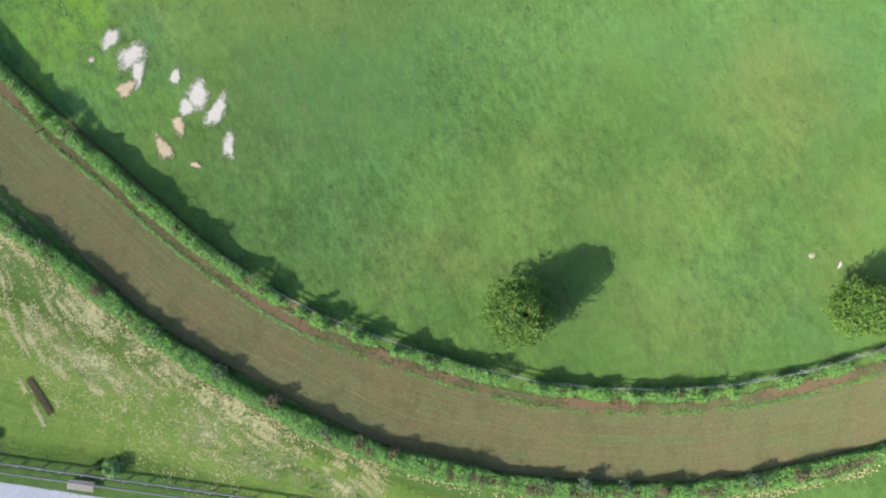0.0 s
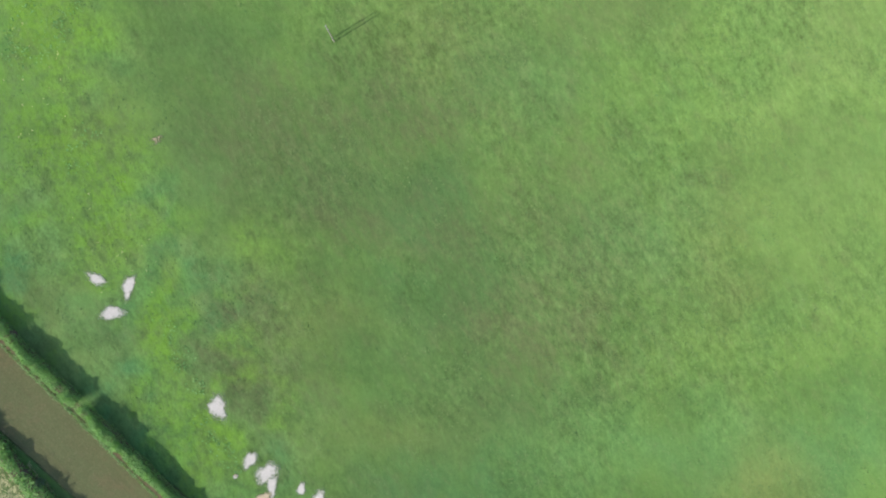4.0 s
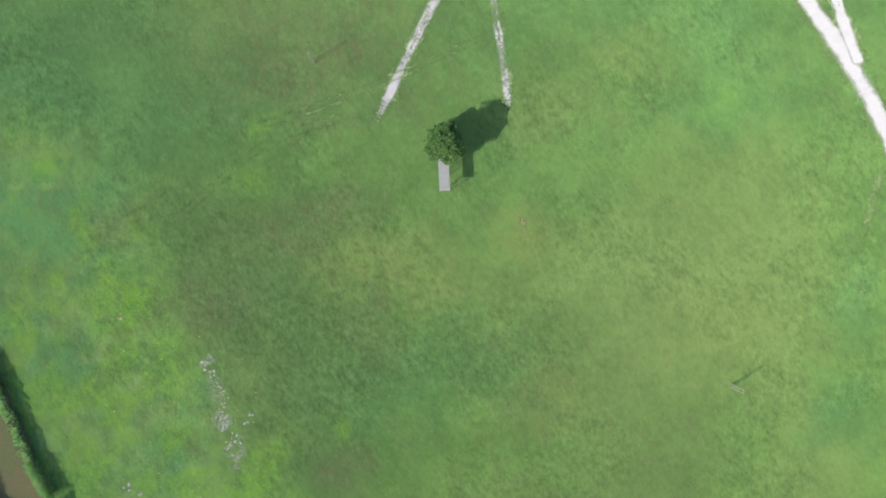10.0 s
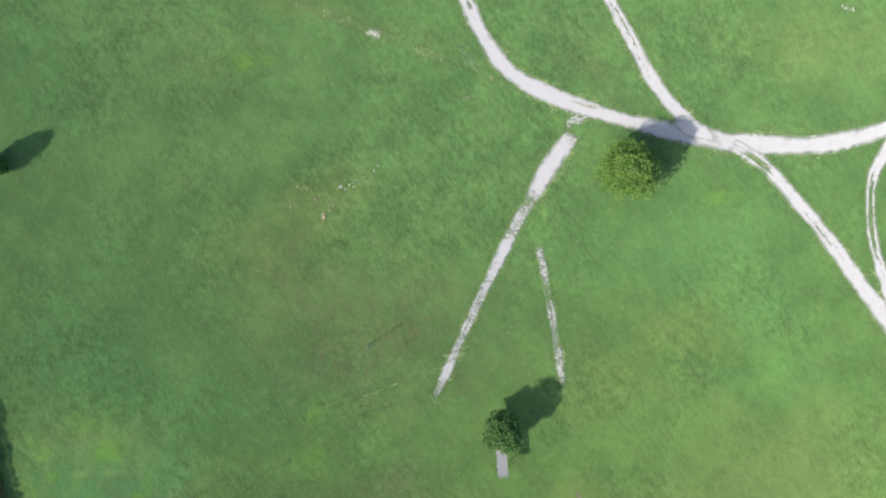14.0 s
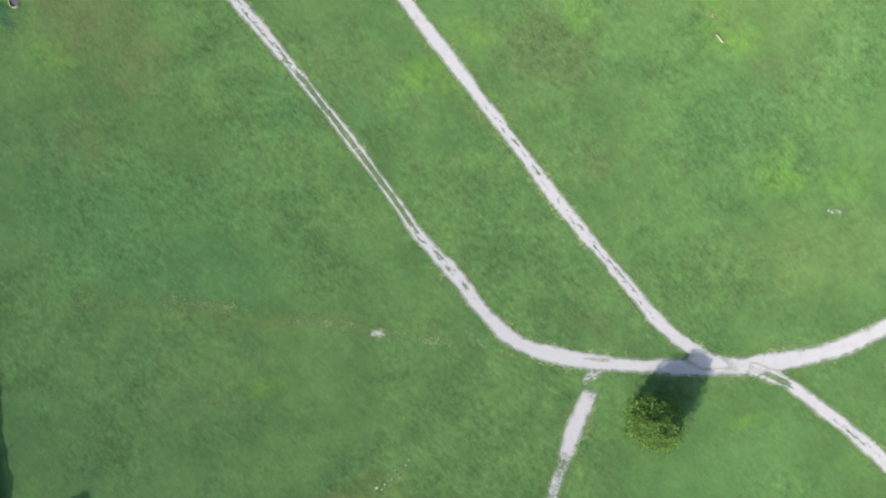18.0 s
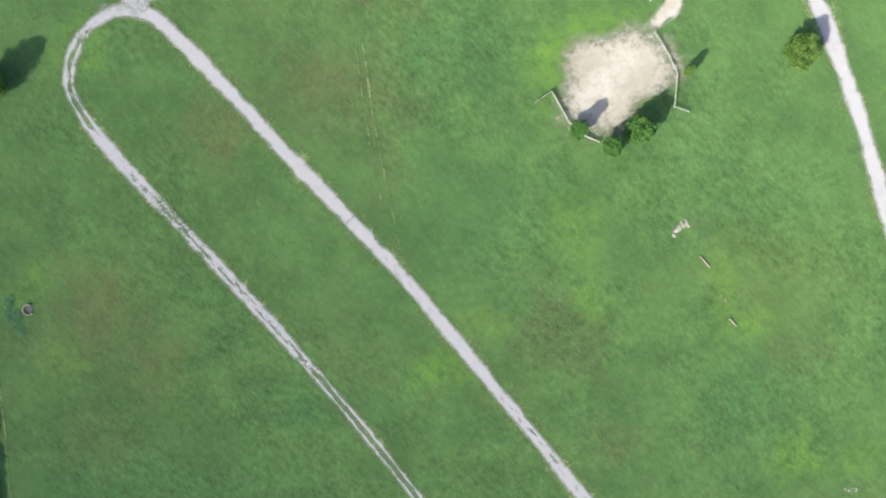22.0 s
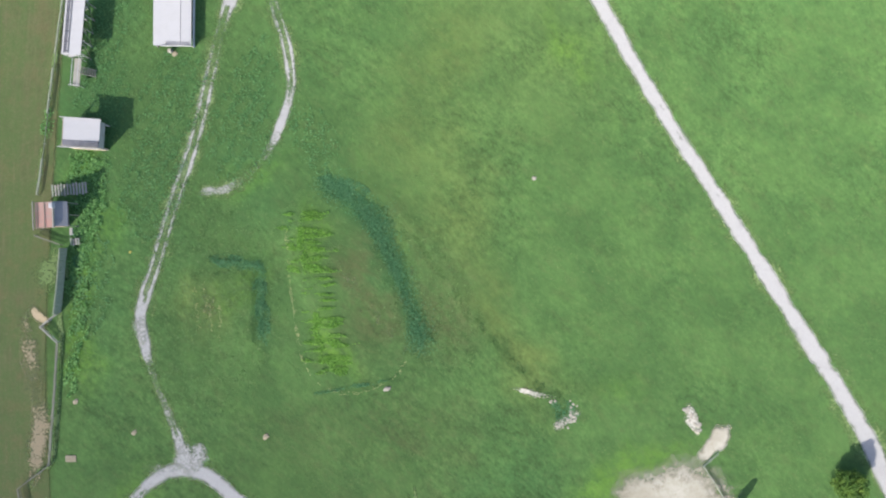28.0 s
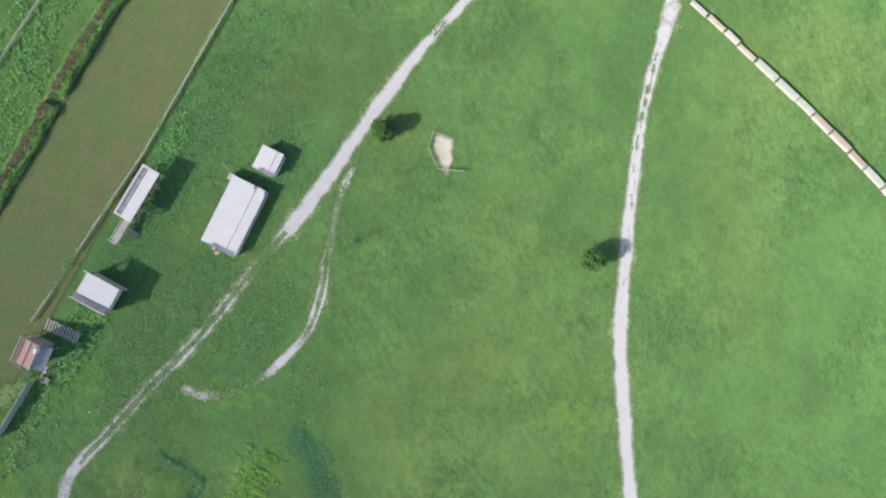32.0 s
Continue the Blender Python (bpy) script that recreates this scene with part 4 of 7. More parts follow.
lane([(18.4, 180.2, 2.6, 0.62, 0.2), (21.0, 178.7, 2.9, 0.62, 0.45), (24.5, 176.3, 3.2, 0.74, 0.4), (27.0, 173.8, 3.2, 0.95, 0.15), (28.9, 171.5, 3.2, 1, 0.1), (35.3, 163.1, 3.3, 1, 0.25), (40, 156, 3.4, 1, 0.05), (44.5, 149.6, 3.8, 1.05, 0), (48.2, 143.4, 4.2, 1.1, 0), (51.8, 136.4, 4, 1.1, 0), (56, 126, 4, 1.1, 0), (60, 112, 4, 1.1, 0)], P_LABEL)
lane([(49.4, 183.2, 4.2, 1), (46.9, 178.6, 3.6, 1), (44.1, 174, 2.6, 0.85, 0.2), (43.1, 169.6, 2.4, 0.85, 0.4), (43.3, 163, 2.6, 0.85, 0.35), (44.6, 157, 2.6, 0.95, 0.2), (46.4, 151, 2.6, 1, 0), (48.6, 145, 2.6, 1, 0)], P_LABEL)
lane([(-6.6, 183.2, 3.2, 0.6), (-9, 180.6, 3.4, 0.75), (-12.4, 176.0, 4.0, 1.0), (-15.8, 170.6, 2.6, 0.55, 0.1), (-19.5, 164.4, 2.9, 0.86, 0.1), (-22.6, 158.6, 2.3, 0.76, 0.1), (-25.6, 152.8, 2.0, 0.62, 0.2), (-28.2, 147.8, 1.6, 0.55, 0.2), (-30.5, 143, 2.1, 0.85), (-32.4, 139.5, 1.7, 0.6), (-34.5, 135.6, 1.6, 0.35)], "worn pale gravel track fading into the grass")
lane([(-14.2, 165, 1.6, 0.5), (-13.5, 160, 1.9, 0.75), (-12.9, 155, 1.8, 0.6, 0.3), (-12.1, 149.3, 1.8, 0.68, 0.2), (-11.4, 144.4, 1.6, 0.5), (-11, 140.6, 1.4, 0.5), (-10.6, 137, 1.2, 0.3)], "worn pale gravel track fading into the grass")
lane([(-53.5, 313.2, 3.0, 0.9), (-55.9, 317.2, 2.6, 0.95), (-56.1, 321, 2.0, 0.60, 0.3), (-56.4, 326, 1.5, 0.46, 0.1), (-56.7, 333, 1.5, 0.44, 0.1), (-56.4, 337.4, 2.4, 0.9, 0.1), (-55.4, 342.6, 2.7, 0.95, 0.15),
                          (-50, 350.4, 2.5, 0.66, 0.6), (-44, 359, 2.6, 0.62, 0.55), (-37.4, 368, 2.5, 0.56, 0.8), (-31.9, 377, 2.4, 0.50, 0.85), (-27.5, 384.2, 2.3, 0.46, 0.85), (-25.2, 387.6, 2.5, 0.75, 0.5), (-24, 389.3, 3.2, 1.05),
                          (-20, 396.5, 3.3, 1.05), (-15.5, 405.2, 3.3, 1.05), (-10.5, 414.6, 3.0, 1.05), (-6.1, 422.5, 2.8, 1), (-3.4, 426.4, 2.0, 0.6, 0.3), (-0.7, 430.4, 2.4, 0.8), (3, 436, 2.2, 0.7)], "pale gravel track with grassy wheel ruts")
lane([(-41, 358.3, 1.4, 0.32), (-38.5, 358.9, 1.8, 0.42), (-35, 358.2, 1.7, 0.40), (-31, 359.3, 1.6, 0.28), (-26, 362.3, 1.8, 0.6), (-22, 366.8, 2.3, 0.9), (-19, 371.4, 2.2, 0.7, 0.3), (-17.5, 378, 2.2, 0.65, 0.4), (-17.3, 385, 2.2, 0.6, 0.4), (-16.9, 390.4, 1.6, 0.5), (-16.2, 396.5, 1.4, 0.5, 0.3), (-14.4, 402, 1.2, 0.45)], "worn pale gravel track fading into the grass")
for rows in ([(-20, 301, 0.8, 0.56), (-21.8, 287, 0.8, 0.6), (-22.9, 272, 0.8, 0.6), (-23.6, 262, 0.8, 0.5)], [(-21.4, 300, 0.7, 0.5), (-23.3, 285, 0.7, 0.56), (-24.6, 270, 0.7, 0.5)], [(-92, 219, 3.4, 0.42), (-74, 214, 3.6, 0.45), (-56, 207.5, 3.2, 0.45), (-40, 200.5, 2.6, 0.45), (-24, 194, 2.2, 0.5)],
             [(-54, 137, 2.2, 0.6, 0.6), (-41, 141, 2.2, 0.68, 0.6), (-28, 146, 2.0, 0.68, 0.6), (-14, 152, 1.8, 0.6, 0.6)], [(-67, 122, 2.4, 0.5, 0.5), (-52, 134, 2.4, 0.5, 0.5), (-38, 139, 2, 0.5, 0.5)],
             ):
    ribbon("grass_trace", M["straw"], rows, "faint dry wheel trace in the grass", "trace")
for rows in ([(52, 130, 3, 0.5), (49, 118, 2, 0.5), (48, 106, 2, 0.45)],
             [(-92.3, 280, 0.8, 0.7), (-94.6, 265, 0.8, 0.7), (-97.8, 247, 0.8, 0.7), (-101, 230, 0.8, 0.6)]):
    ribbon("grass_trace", M["straw"], rows, "faint dry wheel trace in the grass", "trace")

CHALK_ONE = ((-32.1, 20.0, 1.2, 0.7, 70), (-29.8, 18.4, 1.6, 1.2, 75), (-29.4, 16.9, 1.2, 0.7, 85), (-23.7, 14.6, 1.6, 1.0, 60), (-24.9, 13.4, 1.0, 0.6, 60), (-22, 13, 1.7, 0.75, 50), (-20.8, 9.9, 1.3, 0.75, 95), (-25.9, 16.4, 0.8, 0.5, 60), (-33.8, 18, 0.4, 0.3, 0))
CHALK_TWO = ((-35.8, 26.4, 1.7, 1.3, 110), (-46.5, 41.2, 1.5, 0.8, 80), (-50.4, 42.2, 1.6, 0.7, -20), (-48.6, 38.1, 1.6, 0.8, 20), (-61.8, 98.4, 0.8, 0.6, 0), (-61, 93.2, 1.6, 0.9, 110), (-59.9, 88.2, 1.8, 0.8, 100),
                         (-57.8, 83.3, 1.8, 1.2, 60), (-55.4, 88.8, 0.7, 0.6, 0), (-76.3, 76.4, 1, 0.7, 0), (-40.6, 200.5, 1.8, 0.8, -10))
CHALK_MORE = ( (34.3, -0.6, 0.25, 0.2, 0), (37, -1.5, 0.4, 0.2, 60), (-19, 426.7, 1.7, 0.8, -20), (40.5, 202.1, 1.6, 0.5, -20), (-44.5, 175.7, 0.6, 0.5, 0), (-62.3, 165.4, 0.6, 0.5, 0))
for x, y, a, b, turn in CHALK_ONE + CHALK_TWO + CHALK_MORE:
    blot("bare_patch", M["chalk"], x, y, a * (1.9 if 60 < y < 110 else 1.26 if y < 60 else 1.14), b * (2.2 if 60 < y < 110 else 1.3 if y < 60 else 1.14), turn, "pale chalky bare patch in the grass", group="bare patches in the meadow", cover=1.05 if y < 60 else (0.40 if y < 110 else 0.42 if y > 300 else 0.48))
for x, y, a, b, turn in ((-30.6, 15.3, 1.1, 0.8, 10), (-25.6, 11.8, 1.1, 0.8, 120), (-27, 9.7, 1.6, 0.8, 110), (-24, 8, 0.6, 0.35, 0), (-42.8, 58.9, 1.0, 0.5, 20), (-73, 347.5, 2.2, 1.0, 130), (-76, 336, 6.5, 1.2, 68), (-79.5, 327, 3.5, 1.4, 65), (-9, 120.5, 1.2, 0.5, 130), (5.5, 307.8, 2.6, 0.8, 140), (28, 240, 1.6, 0.4, 110), (-25.5, 189, 1.5, 0.6, -10), (-27, 168, 1.0, 0.5, 30), (-74.6, 316.5, 1.3, 0.8, 90), (-86, 295, 3.5, 0.6, 70)):
    blot("bare_patch", M["cream" if y < 20 else "clay"], x, y, a * 1.08, b * 1.08, turn, "tan earthy bare patch in the grass", group="bare patches in the meadow", cover=1.0 if y < 20 else 0.45)

for x, y, a, b, turn, cover in ((29.15, 295.2, 3.4, 1.2, 97, 0.7), (8.2, 302.2, 2.6, 1.4, 15, 0.6), (4.6, 308.2, 4.0, 0.8, 148, 0.7), (23.6, 254.1, 2.4, 0.9, 24, 0.6)):
    blot("bare_patch", M["chalk"], x, y, a, b, turn, "pale stony bare patch in the grass", group="bare patches in the meadow", cover=cover)
for x, y, a, b, turn in ((-18.8, 334, 9, 2.2, 102), (-20.2, 344, 3, 1.0, 110), (-7.4, 330, 6, 1.6, 105), (-14.5, 322, 3.0, 0.8, 50), (-44, 340, 4, 1.6, 80), (-27, 294, 5, 2, 20), (-50, 289, 4, 1.6, 110)):
    blot("bare_patch", M["clay"], x, y, a, b, turn, "thin worn brown patch in the grass", group="bare patches in the meadow", cover=0.30 if -30 < x < 0 and y > 320 else 0.26)
for x, y, a, b, turn, cover in ((-55.2, 316.2, 3.6, 2.6, 40, 0.62), (-60.5, 315.8, 3.4, 1.6, -10, 0.5), (13.2, 182.3, 4.4, 1.9, -28, 1.15), (-25, 196, 2.6, 1.2, -40, 0.5), (-56.3, 340, 2.4, 1.5, 75, 0.6), (36.2, 435, 3.4, 1.7, 80, 0.8), (-7, 184.6, 2.4, 1.0, 30, 0.6)):
    blot("loose_gravel", G, x, y, a, b, turn, "loose gravel spread beside a path", group="loose gravel by the paths", cover=cover)
for x, y, a, b, turn in ((-53.8, 175, 1.7, 0.6, -10), (-51.1, 172.8, 1.2, 1.0, 90), (-49.1, 171.7, 1.6, 0.7, 100), (-50.5, 169.8, 0.9, 0.6, 80), (-46.7, 174, 1.1, 0.7, 60), (-56.1, 172.3, 1.2, 0.7, 110), (-20.6, 191.8, 2.0, 0.7, -35), (-27.4, 195.3, 0.9, 0.45, -30), (-23.4, 193.8, 1.1, 0.6, -50), (-4.8, 187.0, 2.6, 0.4, -20)):
    blot("bare_patch", M["cream"], x, y, a, b, turn, "straw-coloured flecks of dry ground in the grass", group="bare patches in the meadow", cover=0.46)
ribbon("worn_strip", M["clay"], [(-74.2, 349.5, 3.0, 0.6), (-74.8, 346.4, 3.6, 0.72), (-76.2, 338.4, 4.4, 0.62), (-77.4, 330, 4.6, 0.62), (-80.1, 324.3, 4, 0.68), (-83, 318, 3.4, 0.6)], "pale trodden strip of bare soil on the race track", "bare ground")
blot("bare_patch", M["cream"], -72.1, 347.6, 2.7, 0.9, 112, "pinkish bare soil at a gap in the fence", group="bare patches in the meadow", cover=0.8)
blot("grass_patch", M["straw"], -68.0, 354.2, 6.0, 2.8, 64, "triangle of short grass between track and plank fence", "grass", cover=1.0)
blot("arena_sand", M["sand"], 19.5, 281.6, 12.7, 12.0, 20, "round arena of trampled pale sand", "arena", 14, True, 4)
blot("bare_patch", M["sand"], 31.6, 290.4, 5.0, 2.4, 40, "tail of trampled pale sand beside the arena", soil=True, group="bare patches in the meadow")
blot("bare_patch", M["sand"], 0.2, 405.5, 4.2, 2.5, 118, "pale trodden ground inside a small pen", soil=True, group="bare patches in the meadow")
for rows in ([(-84.2, 318, 1.2, 0.62), (-81, 322, 1.2, 0.6), (-77.6, 323.2, 1.3, 0.62), (-73.5, 332.6, 1.4, 0.62), (-69.8, 342.2, 1.4, 0.62), (-68.5, 347, 1.4, 0.62), (-65.6, 352.6, 1.4, 0.62), (-64.2, 358, 1.4, 0.6)],
             [(-66, 367, 1.4, 0.62), (-60, 380, 1.4, 0.62), (-51, 398.4, 1.4, 0.62), (-43, 418.4, 1.4, 0.62), (-34, 441, 1.4, 0.62)]):
    ribbon("grass_trace", M["straw"], rows, "strip of dry grass along the fence foot", "trace")

for off, wide, a, b in ((1.15, 1.5, 3, 14), (1.05, 1.3, 0, 4), (1.2, 1.5, 13, 24)):
    ribbon("soil_bank", M["redsoil"], [(x, y, wide, (0.72, 0.5, 0.85, 0.38, 0.66)[k % 5]) for k, (x, y) in enumerate(beside(INNER, off)[a:b])], "strip of reddish soil and weeds along the hedge foot", "soil bank", 6)
# Almost level strip: its darkness stands in for the shade of a deep trench.
ribbon("trench", M["trench"], [(-40.0, -12.0, 0.85), (-38.7, -14.0, 0.9), (-37.5, -15.9, 0.85)], "narrow strip of brown soil, darkened in colour as a shaded trench", "trench", 8, True, 0.16, 0.25)

# ---------- foliage ----------
def leaf_mesh(name, co, size, material, up=0.35, seed=1, grain=None, slim=0.36):
    """Many small leaf sprays, each a bent quad, at the given places."""
    rng = np.random.default_rng(seed)
    n = len(co)
    a = rng.normal(size=(n, 3))
    a[:, 2] *= 0.6
    if grain is not None:
        a = grain + 0.45 * a * np.array([1, 1, 0.3])
    a /= np.linalg.norm(a, axis=1)[:, None]
    nrm = rng.normal(size=(n, 3)) + np.array([0, 0, up * 3])
    b = np.cross(nrm, a)
    b /= np.maximum(np.linalg.norm(b, axis=1), 1e-6)[:, None]
    s = (np.broadcast_to(size, (n,)) * rng.uniform(0.6, 1.35, n))[:, None]
    a, b = a * s * 0.62, b * s * slim
    fold = np.cross(a, b) / np.maximum(s, 1e-6) * 0.35
    v = np.stack([co - a, co + b + fold, co + a, co - b + fold], 1).reshape(-1, 3)
    me = bpy.data.meshes.new(name)
    me.vertices.add(4 * n), me.loops.add(4 * n), me.polygons.add(n)
    me.vertices.foreach_set("co", v.ravel())
    me.loops.foreach_set("vertex_index", np.arange(4 * n))
    me.polygons.foreach_set("loop_start", np.arange(n) * 4)
    me.update()
    me.materials.append(material)
    return me


def tube(bm, pts, radii, sides=7):
    rings = []
    for k, (p, r) in enumerate(zip(pts, radii)):
        p = Vector(p)
        d = (Vector(pts[min(k + 1, len(pts) - 1)]) - Vector(pts[max(k - 1, 0)])).normalized()
        q = d.to_track_quat("Z", "Y")
        rings.append([bm.verts.new(p + q @ Vector((r * math.cos(2 * math.pi * j / sides), r * math.sin(2 * math.pi * j / sides), 0))) for j in range(sides)])
    for a, b in zip(rings[:-1], rings[1:]):
        for j in range(sides):
            bm.faces.new((a[j], a[(j + 1) % sides], b[(j + 1) % sides], b[j]))
    bm.faces.new(rings[-1])
    bm.faces.new(rings[0][::-1])


def tree(x, y, radius, top, label, material, point=0.0, bare=0.22, leaves=4200, size=0.42, seed=0, name="tree", category="tree", group="trees in the meadow"):
    """Tapered trunk, limbs and a crown of leaf clumps. point: 0 round, 1 a cone; bare: clear part of the height."""
    rng = np.random.default_rng(seed + 17)
    ob = thing(name, pose(x, y, gz(x, y) - 0.05), label, category, group)
    z0 = top * bare
    bm = bmesh.new()
    lean = rng.normal(size=2) * 0.12
    tube(bm, [(lean[0] * k, lean[1] * k, top * 0.68 * k / 5) for k in range(6)], [radius * 0.085 * (1 - 0.17 * k) + 0.03 for k in range(6)], 8)
    clumps = []
    n = int((60 + radius * 22) * (2.2 if point > 0.6 else 1))
    for k in range(n):
        t = (k + 0.5) / n
        zc = z0 + (top - z0) * (0.08 + 0.86 * t)
        f = (zc - z0) / (top - z0)
        prof = (1 - point) * math.sqrt(max(0.05, 1 - (2 * f - 0.85) ** 2 / 1.45)) + point * (min(1.0, f / 0.16 + 0.35)) * (1.03 - f) ** 0.85
        if point > 0.6:
            prof = 1.9 * (f + 0.08) ** 0.45 * (1.03 - f) ** 0.75
        ang = k * 2.39996 + rng.uniform(-0.5, 0.5)
        rr = radius * prof * (0.80 + 0.2 * rng.uniform(-1, 1)) * math.sqrt(rng.uniform(0.25, 1.0))
        clumps.append((rr * math.cos(ang), rr * math.sin(ang), zc, radius * (rng.uniform(0.11, 0.24) if point <= 0.6 else rng.uniform(0.2, 0.26) * (1 - 0.4 * f))))
        if k % 9 == 0:
            st = zc * 0.55 + 0.1
            tube(bm, [(0, 0, st), (rr * 0.5 * math.cos(ang), rr * 0.5 * math.sin(ang), st + (zc - st) * 0.6), (rr * 0.85 * math.cos(ang), rr * 0.85 * math.sin(ang), zc)], [radius * 0.04 + 0.02, radius * 0.025 + 0.01, 0.01], 5)
    part("trunk", bm, M["bark"], ob)
    c = np.array(clumps)
    pick = rng.choice(len(c), leaves, p=c[:, 3] ** 2 / (c[:, 3] ** 2).sum())
    d = rng.normal(size=(leaves, 3))
    d /= np.linalg.norm(d, axis=1)[:, None]
    d *= (rng.uniform(0.35, 1.0, leaves) ** 0.5)[:, None]
    co = c[pick, :3] + d * c[pick, 3:4] * np.array([1.15, 1.15, 0.85])
    part("crown", leaf_mesh("crown", co, size, material, 0.4, seed + 3), material, ob)
    return ob


L, K = M["leaf_tree"], M["leaf_dark"]
tree(6.5, -5.8, 3.5, 7.5, "yellow-green broadleaf tree with a domed crown", L, 0.65, 0.05, 19000, 0.21, 1)
tree(37.6, -5.3, 3.1, 7.0, "green broadleaf tree beside the hedge", L, 0.65, 0.08, 14000, 0.21, 2)
tree(-21.9, 133.4, 3.7, 8.6, "dark green broadleaf tree beside a raised platform", K, 0.2, 0.2, 13000, 0.27, 3)
tree(0.6, 175.6, 5.3, 10.4, "large round yellow-green tree beside the gravel path", L, 0.65, 0.06, 26000, 0.28, 4)
tree(-104.2, 180.6, 2.3, 7.7, "slender pointed dark green tree", K, 0.75, 0.05, 9500, 0.28, 5)
tree(-82.3, 308.2, 3.0, 8.6, "pointed green tree beside the track hedge", L, 0.75, 0.05, 12000, 0.28, 6)
tree(10.9, 274.5, 1.9, 5.6, "small pointed green tree beside the sand arena", M["leaf_fresh"], 0.45, 0.1, 4200, 0.26, 7)
tree(15.7, 270.3, 2.0, 5.4, "small bushy green tree beside the sand arena", M["leaf_fresh"], 0.25, 0.08, 4500, 0.26, 8)
tree(20.7, 271.9, 2.6, 6.3, "bushy green tree beside the sand arena", M["leaf_fresh"], 0.2, 0.08, 6500, 0.27, 9)
tree(31.7, 279.2, 0.95, 4.4, "thin young tree with a narrow crown", L, 0.6, 0.2, 900, 0.30, 10)
tree(50.6, 277.2, 3.1, 5.6, "round yellow-green tree beside the gravel path", L, 0.15, 0.12, 8500, 0.28, 11)
tree(63.8, 286.6, 2.6, 6.3, "round green tree beyond the gravel path", M["leaf_fresh"], 0.1, 0.12, 8000, 0.28, 12)
tree(-10.8, 407.4, 2.1, 5.0, "small dense dark green tree beside the gravel track", K, 0.45, 0.04, 6500, 0.25, 13)
tree(27.7, 390.2, 2.2, 5.4, "small round tree with a gappy crown beside the path", K, 0.1, 0.22, 4200, 0.27, 14)
tree(-31.6, -20.6, 1.0, 1.4, "small pale green shrub by the road", M["leaf_bright"], 0.1, 0.05, 1400, 0.2, 15, "shrub", "shrub", "shrubs in the hedges")


def edge_weeds(line, wide, per, label, material, size, seed, tall, name="edge_weeds", up=0.6, combed=False):
    rng = np.random.default_rng(seed)
    p = spline(line, 0.5)
    run = np.concatenate([[0], np.cumsum(np.hypot(*np.diff(p, axis=0).T))])
    n = int(run[-1] * per)
    s = rng.uniform(0, run[-1], n)
    s = s[np.sin(s * 0.9 + seed + 2 * np.sin(s * 0.31)) + np.sin(s * 2.3 + seed) > -0.7]
    off = rng.normal(size=(len(s), 2)) * wide / 2
    if combed:
        tuft = np.sin(s * 1.7 + 5 * off[:, 0] + seed) + np.sin(s * 0.6 + 3 * off[:, 1]) + rng.normal(size=len(s)) * 0.5 > 0.1
        s, off = s[tuft], off[tuft]
    d = np.gradient(p, axis=0)
    d /= np.hypot(d[:, 0], d[:, 1])[:, None]
    grain = np.stack([np.interp(s, run, d[:, 0]), np.interp(s, run, d[:, 1]), 0 * s], 1) if combed else None
    co = np.stack([np.interp(s, run, p[:, 0]) + off[:, 0], np.interp(s, run, p[:, 1]) + off[:, 1], rng.uniform(0.03, tall, len(s))], 1)
    return tagged(new(name, leaf_mesh(name, co, size, material, up, seed, grain, 0.2 if combed else 0.36)), label, "weeds", kind="stuff")


